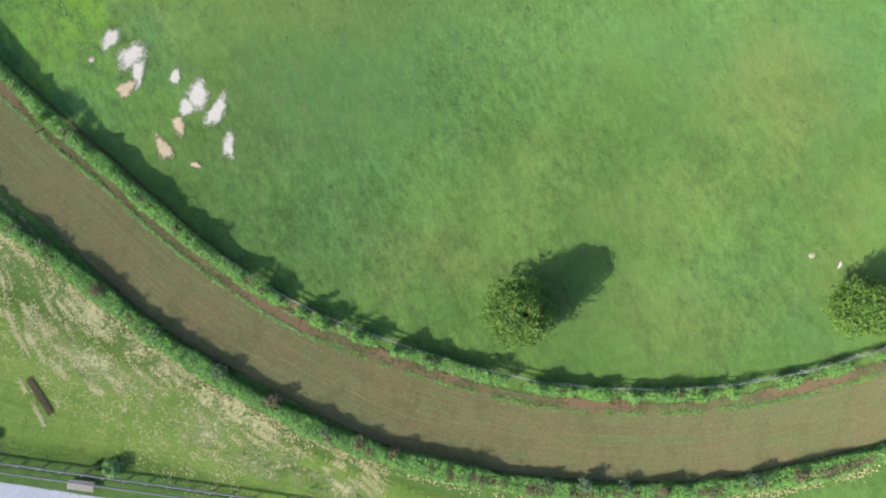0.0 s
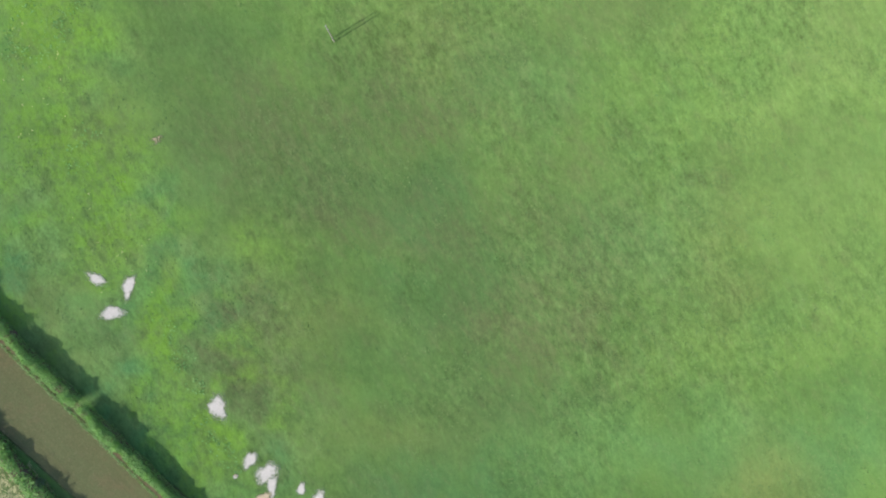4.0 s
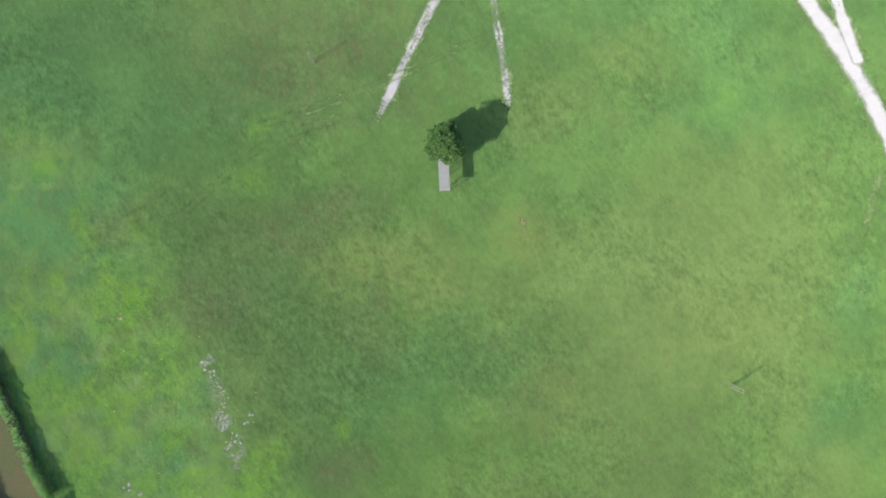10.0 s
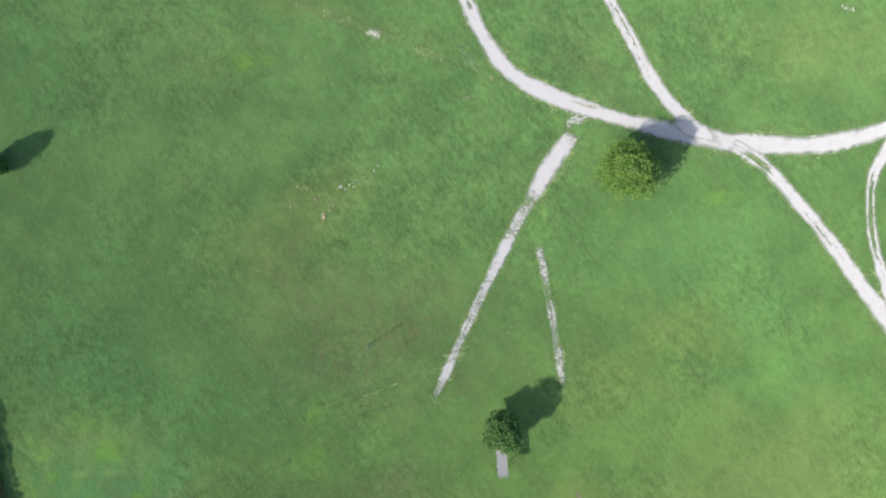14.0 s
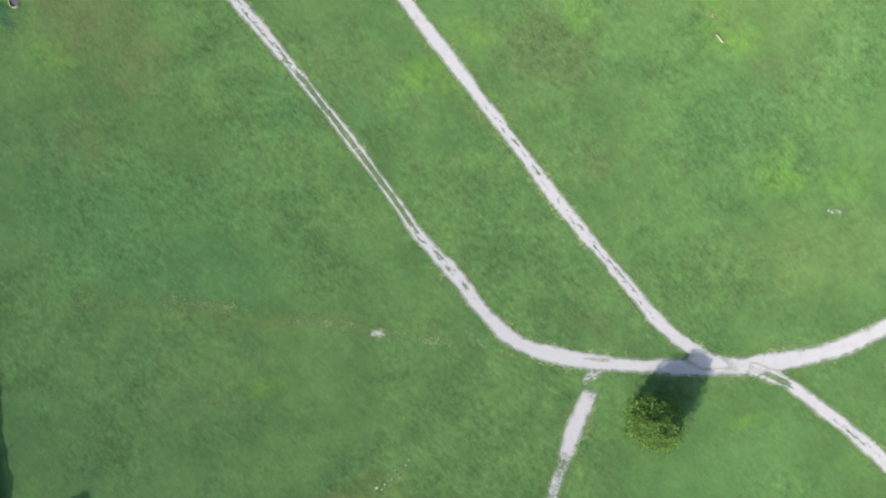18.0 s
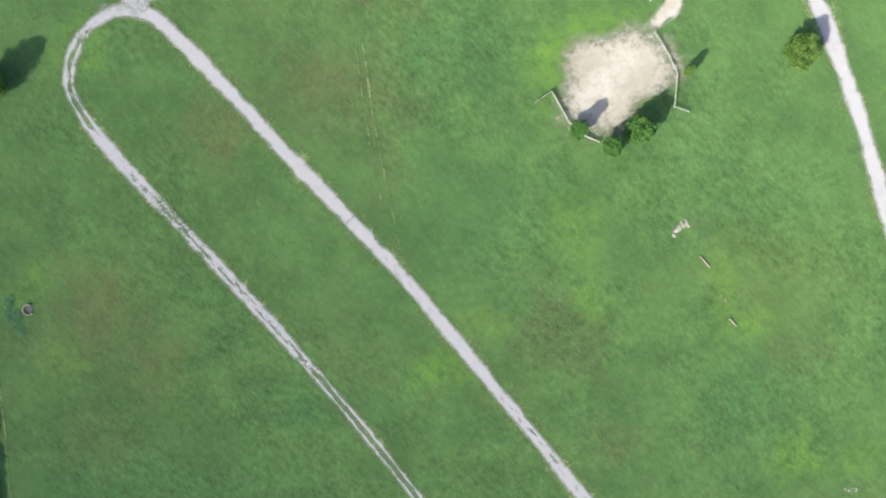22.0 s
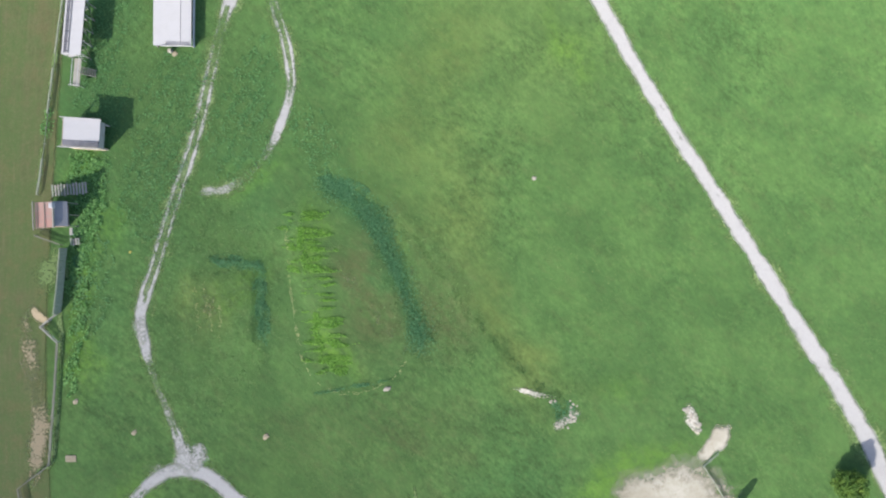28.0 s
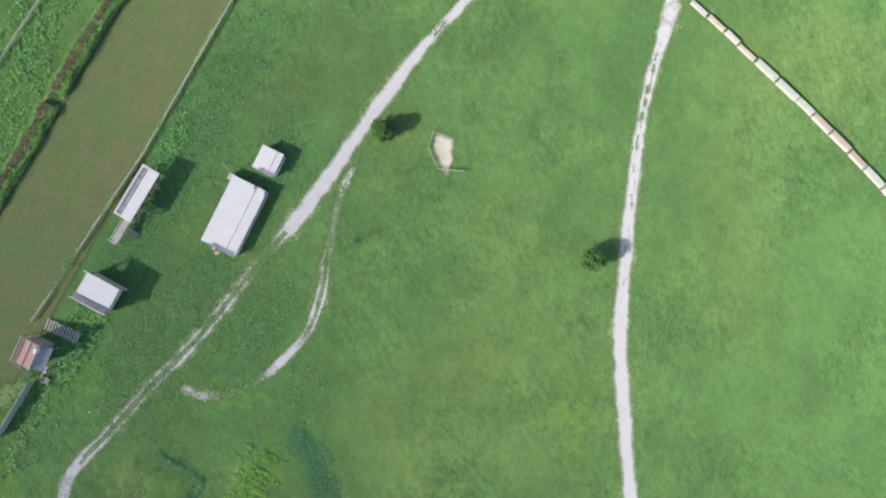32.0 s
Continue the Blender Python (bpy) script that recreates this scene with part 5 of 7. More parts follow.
def hedge(line, wide, low, high, label, seed, per=150, rust=0.5, size=0.22, step=0.5, painted_shade=True, gaps=0.0):
    """An old trimmed hedge: leafy sides, a brown woody top and ragged shoots. gaps: the share of its length that is bare."""
    rng = np.random.default_rng(seed)
    p = spline(line, step)
    d = np.gradient(p, axis=0)
    d /= np.hypot(d[:, 0], d[:, 1])[:, None]
    run = np.concatenate([[0], np.cumsum(np.hypot(*np.diff(p, axis=0).T))])
    n = int(run[-1] * per)
    s = np.sort(rng.uniform(0, run[-1], n))
    full = lambda q: 0.5 + 0.3 * np.sin(q * 0.83 + 2 * np.sin(q * 0.29 + seed)) + 0.2 * np.sin(q * 2.3 + 1.5 * np.sin(q * 0.9))
    s = s[full(s) + rng.normal(size=n) * 0.12 > gaps]
    n = len(s)
    lump = lambda q, f: 0.5 + 0.5 * np.sin(q * f + 2 * np.sin(q * f * 0.37 + seed))
    rise = lambda q: low + (high - low) * (0.30 * lump(q, 0.55) + 0.55 * lump(q, 1.7) * (0.35 + 0.65 * lump(q, 3.7)) + 0.25 * lump(q, 0.17))
    tall = rise(s)
    half = wide / 2 * (0.75 + 0.4 * lump(s, 0.8))
    cx, cy = np.interp(s, run, p[:, 0]), np.interp(s, run, p[:, 1])
    nx, ny = -np.interp(s, run, d[:, 1]), np.interp(s, run, d[:, 0])
    q = rng.uniform(0, 1, n)
    side = np.where(rng.uniform(0, 1, n) < 0.5, -1.0, 1.0)
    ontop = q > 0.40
    u = np.where(ontop, rng.uniform(-1, 1, n), side * rng.uniform(0.72, 1.05, n))
    z = np.where(ontop, tall * rng.uniform(0.86, 1.06, n) * (1 - 0.18 * u * u), tall * rng.uniform(0.05, 0.95, n))
    shoots = (rng.uniform(0, 1, n) < 0.20) & (lump(s, 3.1) * lump(s, 0.71) > 0.45) & ontop
    z = np.where(shoots, z + rng.uniform(0.1, 1.0, n) ** 1.5, z)
    co = np.stack([cx + nx * u * half, cy + ny * u * half, z], 1) + rng.normal(size=(n, 3)) * 0.05
    brown = ontop & (np.abs(u - 0.1) < 0.55) & (lump(s, 0.9) + 0.6 * lump(s, 2.3) > 1.6 * (1 - rust)) & ~shoots & (rng.uniform(0, 1, n) < 0.55 + 0.38 * rust)
    ob = thing("hedge", pose(p[0, 0], p[0, 1], 0), label, "hedge", "hedges along the track")
    org = np.array([p[0, 0], p[0, 1], 0])
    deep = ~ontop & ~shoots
    # Side leaves get a darker green as painted shade unless the flag is off.
    tagged(part("inner_leaves", leaf_mesh("inner_leaves", co[deep] - org, size, M["leaf_dark"] if painted_shade else M["leaf_hedge"], 0.3, seed + 2), None, ob, "lower side leaves, some darkened in colour for shade"), kind="stuff")
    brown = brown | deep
    # Added solid core inside the leaves, blocking light so the cast shadow is dense.
    stretches = [[]]
    for k in range(0, len(p), 2):
        if full(run[k]) <= gaps:
            stretches.append([])
            continue
        tl = float(rise(run[k]))
        hf = wide / 2 * float(0.75 + 0.4 * lump(run[k], 0.8)) * 0.72
        stretches[-1].append([(p[k, 0] - d[k, 1] * u * hf - p[0, 0], p[k, 1] + d[k, 0] * u * hf - p[0, 1], z * tl * 0.74) for u, z in ((-1, 0), (-1, 0.8), (0, 1), (1, 0.8), (1, 0))])
    for rows in stretches:
        if len(rows) > 1:
            bm = bmesh.new()
            rows = [[bm.verts.new(v) for v in row] for row in rows]
            for a, b in zip(rows[:-1], rows[1:]):
                for j in range(4):
                    bm.faces.new((a[j], a[j + 1], b[j + 1], b[j]))
            part("twig_core", bm, M["bark"], ob, "solid core added to block light through the hedge")
    tagged(part("foliage", leaf_mesh("foliage", co[~brown] - org, size, M["leaf_hedge"], 0.9, seed), None, ob), kind="stuff")
    if (brown & ~deep).any():
        tagged(part("woody_top", leaf_mesh("woody_top", co[brown & ~deep] - org, size * 1.1, M["leaf_rust"], 0.4, seed + 1), None, ob, "brown trimmed twigs"), kind="stuff")
    bm = bmesh.new()
    for k in np.arange(0, run[-1], 1.6):
        x, y = np.interp(k, run, p[:, 0]) + rng.normal() * 0.15 - p[0, 0], np.interp(k, run, p[:, 1]) + rng.normal() * 0.15 - p[0, 1]
        tube(bm, [(x, y, -0.05), (x + rng.normal() * 0.1, y + rng.normal() * 0.1, low * 0.9)], [0.05, 0.02], 5)
    tagged(part("stems", bm, M["bark"], ob), kind="stuff")


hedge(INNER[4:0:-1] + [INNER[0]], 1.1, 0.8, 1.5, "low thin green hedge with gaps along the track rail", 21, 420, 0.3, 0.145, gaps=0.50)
hedge(INNER[:8:-1][:-1], 1.2, 1.4, 2.7, "tall narrow green hedge along the track", 22, 900, 0.14, 0.145, gaps=0.14, painted_shade=False)
edge_weeds(beside(INNER[9:], 0.75), 0.2, 70, "bright pale weeds along the hedge foot", M["leaf_bright"], 0.13, 57, 0.3)
edge_weeds(beside(INNER[9:], 1.9), 0.22, 90, "scalloped line of bright weeds along the track edge", M["leaf_bright"], 0.13, 58, 0.2)
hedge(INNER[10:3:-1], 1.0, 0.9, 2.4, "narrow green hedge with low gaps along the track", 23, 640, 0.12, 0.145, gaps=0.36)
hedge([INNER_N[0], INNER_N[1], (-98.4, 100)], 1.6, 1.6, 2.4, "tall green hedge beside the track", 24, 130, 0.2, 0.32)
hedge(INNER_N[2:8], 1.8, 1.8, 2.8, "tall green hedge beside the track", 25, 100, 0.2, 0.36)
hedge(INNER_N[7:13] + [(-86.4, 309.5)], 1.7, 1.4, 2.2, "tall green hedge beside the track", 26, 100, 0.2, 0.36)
hedge(OUTER[:7], 1.5, 0.9, 1.6, "old low hedge with brown woody top on the outer track edge", 27, 720, 0.55, 0.145, painted_shade=False)
hedge(OUTER[6:15], 1.5, 1.0, 1.9, "thick green hedge on the outer track edge", 28, 800, 0.15, 0.15, painted_shade=False)
hedge(OUTER[14:], 1.7, 1.2, 2.1, "thick green hedge on the outer track edge", 29, 230, 0.2, 0.24, painted_shade=False)
hedge([(-78, 379.5), (-74.6, 387.5), (-71.3, 395), (-67.8, 404.3)], 2.9, 1.1, 1.7, "old trimmed hedge with a brown top on the outer track edge", 30, 520, 0.95, 0.18, painted_shade=False)
hedge([(-66.9, 406.5), (-64.2, 413.3), (-59.6, 423.5), (-54, 436), (-48, 450)], 2.9, 1.1, 1.8, "old trimmed hedge with a brown top on the outer track edge", 31, 520, 0.92, 0.18, painted_shade=False)
for off, seed in ((-1.35, 91), (1.35, 92)):
    edge_weeds(beside([(-78, 379.5), (-71.3, 395), (-64.2, 413.3), (-54, 436), (-48, 450)], off), 0.35, 60, "pale leafy shoots along the hedge side", M["leaf_bright"], 0.18, seed, 0.9)

for k, (x, y) in enumerate(spline(beside(OUTER[2:17], -0.55), 3.6)):
    rnd = random.Random(400 + k)
    if rnd.random() < 0.62:
        kind = rnd.choice((("leaf_grey", "grey-green leafy shrub in the outer hedge"), ("leaf_hedge", "bright green shrub in the outer hedge"), ("leaf_rust", "brown withered shrub in the outer hedge"), ("leaf_grey", "grey-green leafy shrub in the outer hedge")))
        tree(float(x) + rnd.uniform(-0.3, 0.3), float(y) + rnd.uniform(-0.3, 0.3), rnd.uniform(0.55, 0.95), rnd.uniform(1.5, 2.4), kind[1], M[kind[0]], 0.2, 0.05, 700, 0.15, 430 + k, "shrub", "shrub", "shrubs in the hedges")
for k, (x, y) in enumerate(spline(beside(INNER[2:20], 0.1), 5.2)):
    rnd = random.Random(500 + k)
    if rnd.random() < 0.55:
        tree(float(x) + rnd.uniform(-0.2, 0.2), float(y) + rnd.uniform(-0.2, 0.2), rnd.uniform(0.5, 0.8), rnd.uniform(1.8, 3.0), "light green leafy shrub in the track hedge", M["leaf_hedge"], 0.25, 0.05, 650, 0.15, 530 + k, "shrub", "shrub", "shrubs in the hedges")
for x, y, r, top in ((-43.0, -17.6, 0.6, 0.6), (-43.8, -16.6, 0.7, 0.7), (-44.6, -15.6, 0.6, 0.6), (-33.2, -20.6, 0.5, 0.7)):
    tree(x, y, r, top, "dark green shrub beside the guard rail", M["leaf_dark"], 0.1, 0.05, 1500, 0.15, int(900 + x * 3), "shrub", "shrub", "shrubs in the hedges")


def weeds(name, spots, label, material, size, per, seed, tall=0.5, up=0.9):
    """Leafy weeds over several oval spots: x, y, along, across, turn."""
    rng = np.random.default_rng(seed)
    co = []
    for x, y, a, b, turn in spots:
        n = int(a * b * per)
        r, t = np.sqrt(rng.uniform(0, 1, n)), rng.uniform(0, 6.283, n)
        u, v = a * r * np.cos(t), b * r * np.sin(t)
        r2 = (u / a) ** 2 + (v / b) ** 2
        keep = np.sin(u * 1.7 + x + 1.3 * np.sin(v * 2.1 + y)) + np.sin(v * 2.3 + u) + rng.normal(size=n) * 0.7 > -0.9 + 1.5 * r2
        c, s = math.cos(radians(turn)), math.sin(radians(turn))
        px, py = (x + u * c - v * s)[keep], (y + u * s + v * c)[keep]
        co.append(np.stack([px, py, np.array([gz(i, j) for i, j in zip(px, py)]) + rng.uniform(0.05, tall, len(px))], 1))
    return tagged(new(name, leaf_mesh(name, np.vstack(co), size, material, up, seed)), label, "weeds", kind="stuff")


weeds("weeds", [(-57.5, 369.5, 4.5, 2.2, 66), (-59, 360.5, 6, 2.4, 70), (-63.5, 352, 5, 2.4, 66), (-66, 344, 4.5, 1.8, 66), (-69.5, 337, 5, 1.4, 66), (-60.5, 378, 3, 1.2, 66), (-46, 401, 6, 2.0, 66), (-82, 315, 3.0, 1.5, 60), (-57.2, 363, 3.2, 2.2, 30), (-56, 367, 3, 2, 60), (-55.5, 370, 3.4, 1.6, -20), (-61, 357.5, 3, 1.8, 60)],
      "bright green leafy weeds and nettles", M["leaf_weed"], 0.30, 80, 40, 0.4, 2.0)
weeds("crop", [(-78, 400, 20, 6, 66), (-70, 425, 18, 5, 66), (-90, 385, 18, 8, 66)], "bright green crop beyond the track hedge", M["leaf_weed"], 0.34, 60, 41, 0.3, 2.0)
weeds("rank_grass", [(-16, 352.5, 5, 1.6, 150), (-37.4, 345.8, 4.8, 1.3, -26), (-35.3, 337.5, 7.2, 1.3, 79), (-25, 319.2, 7, 0.4, -8), (-63.2, 353.4, 4.2, 1.1, 66), (-61.4, 358.6, 2.2, 1.6, 60), (8.5, 303.5, 2.8, 2.0, 130), (-90.2, 271, 2.6, 1.4, 80), (-89.4, 268.0, 2.4, 1.4, 100), (-16, 352, 4, 1.6, 130)], "dark rank grass on the bank of an earth mound", M["leaf_teal"], 0.18, 240, 42, 0.10, 2.4)
RIBS = [(-23.2 - 0.28 * k + 0.5 * math.sin(2.6 * k), 350 - 1.25 * k + 0.3 * math.sin(1.7 * k), 4.2 + 0.9 * math.sin(4.1 * k), 0.46 + 0.16 * math.sin(3.1 * k), -16 + 6 * math.sin(2.3 * k)) for k in range(9)]
RIBS += [(-25.6 - 0.25 * k + 0.5 * math.sin(3.6 * k), 331.6 - 1.25 * k + 0.3 * math.sin(2.2 * k), 4.2 + 0.9 * math.sin(5.2 * k), 0.46 + 0.16 * math.sin(2.7 * k), -14 + 6 * math.sin(1.9 * k)) for k in range(8)]
RIBS += [(-24.4 - 0.25 * k + 0.6 * math.sin(2.9 * k), 338.6 - 1.25 * k, 3.0 + 0.9 * math.sin(3.3 * k), 0.26, -15 + 7 * math.sin(2.1 * k)) for k in range(5)]
weeds("weeds", RIBS + [(-27.6, 330, 4, 0.8, 78), (-25.5, 345, 5, 0.7, 78), (-26.5, 323.5, 2.4, 1.2, 120)], "rows of bright green weeds on the earth mound", M["leaf_lime"], 0.22, 240, 46, 0.25, 2.2)
weeds("weeds", [ (-40.5, 33, 6, 1.6, 118), (-36, 22, 5, 1.4, 125), (-54.5, 73, 6, 2, 60), (-75, 107, 4, 2, 40)], "pale green tall weeds in the sward", M["leaf_weed"], 0.20, 26, 43, 0.07, 3.0)
weeds("verge_grass", [(4, -25.8, 36, 2.0, -1), (-48, -13, 5, 2.4, -30), (-14, -21.4, 7, 1.2, -22)], "rank grass along the road verge", M["leaf_grass"], 0.17, 60, 44, 0.12, 1.5)


weeds("rough_grass", [(-44, 342, 22, 13, 66), (-40, 378, 26, 12, 66), (-8, 330, 16, 8, 100), (-34, 410, 24, 9, 66)], "rough pale tussocks in the meadow", M["leaf_grass"], 0.22, 22, 53, 0.05, 2.4)
weeds("rank_grass", [(-9.8, 344.5, 5, 1.2, 112), (-5.6, 336, 6, 1.0, 107), (-2.4, 326.5, 6, 1.0, 107), (1.6, 316.5, 6, 1.1, 116), (6.5, 308, 4, 1.2, 130), (-40.5, 347.2, 3, 0.8, -26)], "dark rank grass along a low bank", M["leaf_sward"], 0.20, 60, 54, 0.12, 2.0)
weeds("yard_grass", [(-45, 397, 16, 6, 66), (-39, 413, 16, 6, 66), (-50, 381, 10, 5, 66), (-40, 374, 14, 6, 60), (-30, 366, 9, 6, 70), (-57, 366, 8, 4, 66), (-25, 374, 9, 4, 60), (-62, 350, 10, 4, 66), (-47, 362, 9, 6, 60), (-28, 402, 10, 4, 66), (-18, 362, 7, 4, 100)],
      "lush knee-high grass round the stands", M["leaf_yard"], 0.24, 46, 55, 0.16, 2.4)
for line, wide, per, seed in (([(-18.6, 353.8), (-16.2, 352.2), (-13.6, 347.2), (-12.9, 340.7), (-12.4, 334.4), (-12.0, 328.2), (-11.5, 322.5)], 2.7, 430, 93), ([(-10.3, 347), (-12.2, 341), (-12.6, 330)], 2.8, 150, 94), ([(-41.3, 347.2), (-37, 345.6), (-33.3, 343.7)], 0.6, 70, 99), ([(-33.3, 343.9), (-34.6, 340), (-36, 336), (-37.5, 331.9)], 0.8, 60, 100)):
    edge_weeds(line, wide, per, "thick blue-green rank grass on the mound's steep side", M["leaf_teal"], 0.19, seed, 0.5, "rank_grass", 2.0)
for line, seed in (([(-45.2, 344.2), (-45.8, 340.9), (-46.7, 336.6)], 95), ([(-43.5, 344.2), (-43.9, 340.3), (-44.7, 335.4)], 96), ([(-41.9, 341.6), (-42.5, 337.7), (-44.1, 334.2)], 97), ([(-27, 349.8), (-29.4, 340), (-31.3, 329), (-31.4, 325), (-29.9, 321.1), (-24.8, 318), (-17.4, 318.6), (-14.4, 321.7)], 98)):
    edge_weeds(line, 0.35, 8 if seed == 98 else 34, "thin line of pale dry stalks on the mound", M["leaf_straw"], 0.16, seed, 0.7, "dry_stalks", 2.0)
weeds("dry_stalks", [(-62, 88, 14, 9, 60), (-72, 96, 12, 8, 30), (-58, 66, 9, 6, 60), (-48, 46, 8, 5, 120), (-60, 90, 6, 4, 100)], "sparse pale dry stalks in the sward", M["leaf_straw"], 0.16, 1.1, 47, 0.2, 2.0)
weeds("weeds", [(-66, 92, 5, 2.5, 40), (-57, 78, 5, 2, 60), (-73, 108, 5, 3, 30), (-52, 58, 4, 2, 60), (-60, 70, 4, 2, 100), (-68, 82, 5, 2, 20)], "light green weedy patches in the sward", M["leaf_weed"], 0.2, 20, 48, 0.1, 2.5)


edge_weeds(beside(INNER, 1.85), 0.34, 90, "thin line of green weeds along the track edge", M["leaf_hedge"], 0.11, 50, 0.14)
edge_weeds(beside(INNER, 1.2), 0.7, 24, "sparse pale weeds on the soil bank", M["leaf_grass"], 0.12, 56, 0.1)
HAY = [(-66, 26), (-61, 19.5), (-54.5, 12.5), (-47, 6.5), (-41.1, 1.1), (-38.2, -2.5), (-33.8, -7.3), (-29, -9.9), (-23.5, -13.9), (-17, -17.9), (-9.7, -20.8), (-6, -23), (2, -25)]
for off, wide, per, seed in ((0, 0.5, 190, 71), (-0.8, 0.35, 90, 72), (0.9, 0.45, 150, 73), (-1.7, 0.4, 100, 74), (1.6, 0.4, 60, 79), (-3.0, 0.7, 120, 75), (-4.2, 0.7, 100, 80), (-5.4, 0.8, 90, 76), (-6.8, 0.9, 60, 81), (-8.2, 1.0, 40, 82)):
    edge_weeds(beside(HAY, off)[:12 if off > -3 else 10], wide, per, "pale swath of cut hay on the mown verge", M["leaf_straw"], 0.16, seed, 0.03, "cut_hay", 4.0, True)
for off, seed in ((-3.6, 101), (-5.2, 102), (-6.6, 103), (-8.6, 104), (-10.4, 105), (-12.2, 106)):
    edge_weeds(beside(HAY[:8], off)[:8 if off > -6 else 6 if off > -9 else 5], 0.45, 170, "pale swath of cut hay on the mown verge", M["leaf_straw"], 0.18, seed, 0.03, "cut_hay", 4.0, True)
for line, seed in (([(-49, 3), (-42.4, -6.2), (-39.6, -10.2), (-37.0, -15.0)], 77), ([(-46, -4), (-42.8, -8.8), (-40.3, -13.2), (-38.3, -16.8)], 78)):
    edge_weeds(line, 0.25, 110, "thin pale line of cut hay beside the trench", M["leaf_straw"], 0.18, seed, 0.06, "cut_hay", 3.0, True)
edge_weeds(beside(OUTER, 1.35), 0.5, 40, "pale grass along the foot of the outer hedge", M["leaf_straw"], 0.18, 51, 0.12)
edge_weeds([(-79.2, 380), (-75.8, 388), (-72.5, 395.5), (-69, 404.8), (-65.4, 413.8), (-60.8, 424), (-55.2, 436.5), (-49.2, 450.5)], 0.3, 24, "pale dry grass along the hedge foot", M["leaf_straw"], 0.24, 52, 0.2)
LANES = ([(-51, 308), (-4.8, 214), (12, 184), (-17, 193), (-32, 221), (-58, 276), (-70, 304), (-59, 315), (-51, 308)], [(-17, 193), (14, 181), (45, 181), (60, 192), (59, 250), (53, 300), (40.7, 348), (34, 393), (36, 438)],
         [(12, 182), (29, 171.5), (44.5, 149.6), (52, 136)], [(-56.5, 318), (-56, 342), (-24, 389), (-6, 422)], [(-5, 185), (-32, 139)])


def tussocks(count, material, size, label, seed, shift, share, tall=0.03):
    """Tufts that stand together in small uneven clumps all over the meadow."""
    rng = np.random.default_rng(seed)
    x, y = rng.uniform(-108, 84, count), rng.uniform(-24, 445, count)
    u, v = x * 0.57 - y * 0.82, x * 0.82 + y * 0.57
    clumped = 0.40 * uneven(u / 2.2, v, 0.6, shift) + 0.35 * uneven(u / 1.8, v, 2.1, shift + 1) + 0.25 * uneven(x, y, 9.0, shift + 2)
    keep = (clumped > share) & (away(x, y, [r[:2] for r in TRACK_ROWS]) > 9.5) & (np.hypot(x - 19.3, y - 281.6) > 11)
    for lane in LANES:
        keep &= away(x, y, lane) > 2.2
    x, y = x[keep], y[keep]
    co = np.stack([x, y, height(x, y) + rng.uniform(0.005, tall, len(x))], 1)
    tagged(new("grass", leaf_mesh("grass", co, size, material, 1.2, seed + 1)), label, "grass", kind="stuff")


tussocks(560000, M["leaf_sward"], 0.17, "dark tussocks in the meadow grass", 60, 5, 0.60)
tussocks(420000, M["leaf_pale"], 0.16, "pale tufts in the meadow grass", 64, 11, 0.60)

# ---------- fences ----------
def fence(points, label, tall=1.15, gap=2.6, rails=(0.45, 0.95), material=None, top=0.0, post=0.12, board=0.05, high=0.14, group="field fences", cap_wide=0.3):
    """Posts with boards between them; top: thickness of a cap board."""
    material = material or M["rail"]
    x0, y0 = points[0]
    ob = thing("fence", pose(x0, y0, gz(x0, y0)), label, "fence", group)
    me = bpy.data.meshes.new("post")
    bm = box((-post / 2, -post / 2, -0.1), (post / 2, post / 2, tall), 0.012)
    bm.to_mesh(me), bm.free()
    me.materials.append(material)
    spots = []
    for (ax, ay), (bx, by) in zip(points[:-1], points[1:]):
        n = max(1, round(math.hypot(bx - ax, by - ay) / gap))
        spots += [(ax + (bx - ax) * k / n, ay + (by - ay) * k / n) for k in range(n)]
    spots.append(points[-1])
    rnd = random.Random(len(spots))
    for x, y in spots:
        part("post", me, None, ob, at=pose(x - x0, y - y0, 0, rnd.uniform(-2, 2), rnd.uniform(-2, 2), rnd.uniform(0, 90)))
    for (ax, ay), (bx, by) in zip(spots[:-1], spots[1:]):
        for z in rails:
            j = rnd.uniform(-0.03, 0.03)
            part("rail", bar(bmesh.new(), (ax - x0, ay - y0, z + j), (bx - x0, by - y0, z + rnd.uniform(-0.03, 0.03)), board, high), material, ob)
        if top and (tall > 0.9 or rnd.random() > 0.10):
            sag, slip = rnd.uniform(-0.02, 0.0), rnd.uniform(-0.05, 0.05)
            part("cap_board", bar(bmesh.new(), (ax - x0 + slip, ay - y0, tall + top / 2 + 0.002), (bx - x0 - slip, by - y0, tall + top / 2 + 0.002 + sag), cap_wide * rnd.uniform(0.75, 1.05), top), material, ob)
    return ob


fence(beside(INNER[1:12], -0.5), "weathered pale wooden rail fence along the track hedge", 1.2, 2.6, (0.5, 1.05), M["lichen"], board=0.05)
fence([(-50.0, 24.3), (-46.6, 20.8)], "short pale board fence in a gap of the hedge", 1.2, 1.9, (0.35, 0.7, 1.05), M["rail"], board=0.06)
fence([(-99.4, 104.5), (-97.5, 98.5), (-95, 92)], "grey wooden board fence beside the track", 1.3, 2.4, (0.4, 0.8), top=0.05, cap_wide=0.5, material=M["grey"])
fence([(-110.2, 176), (-109.4, 183)], "grey wooden board fence beside the track", 1.3, 2.4, (0.4, 0.8), top=0.05, material=M["grey"])
STRAIGHT = [(-86.4, 309.5), (-84.7, 316), (-84.1, 320.6), (-78.0, 322.7)]
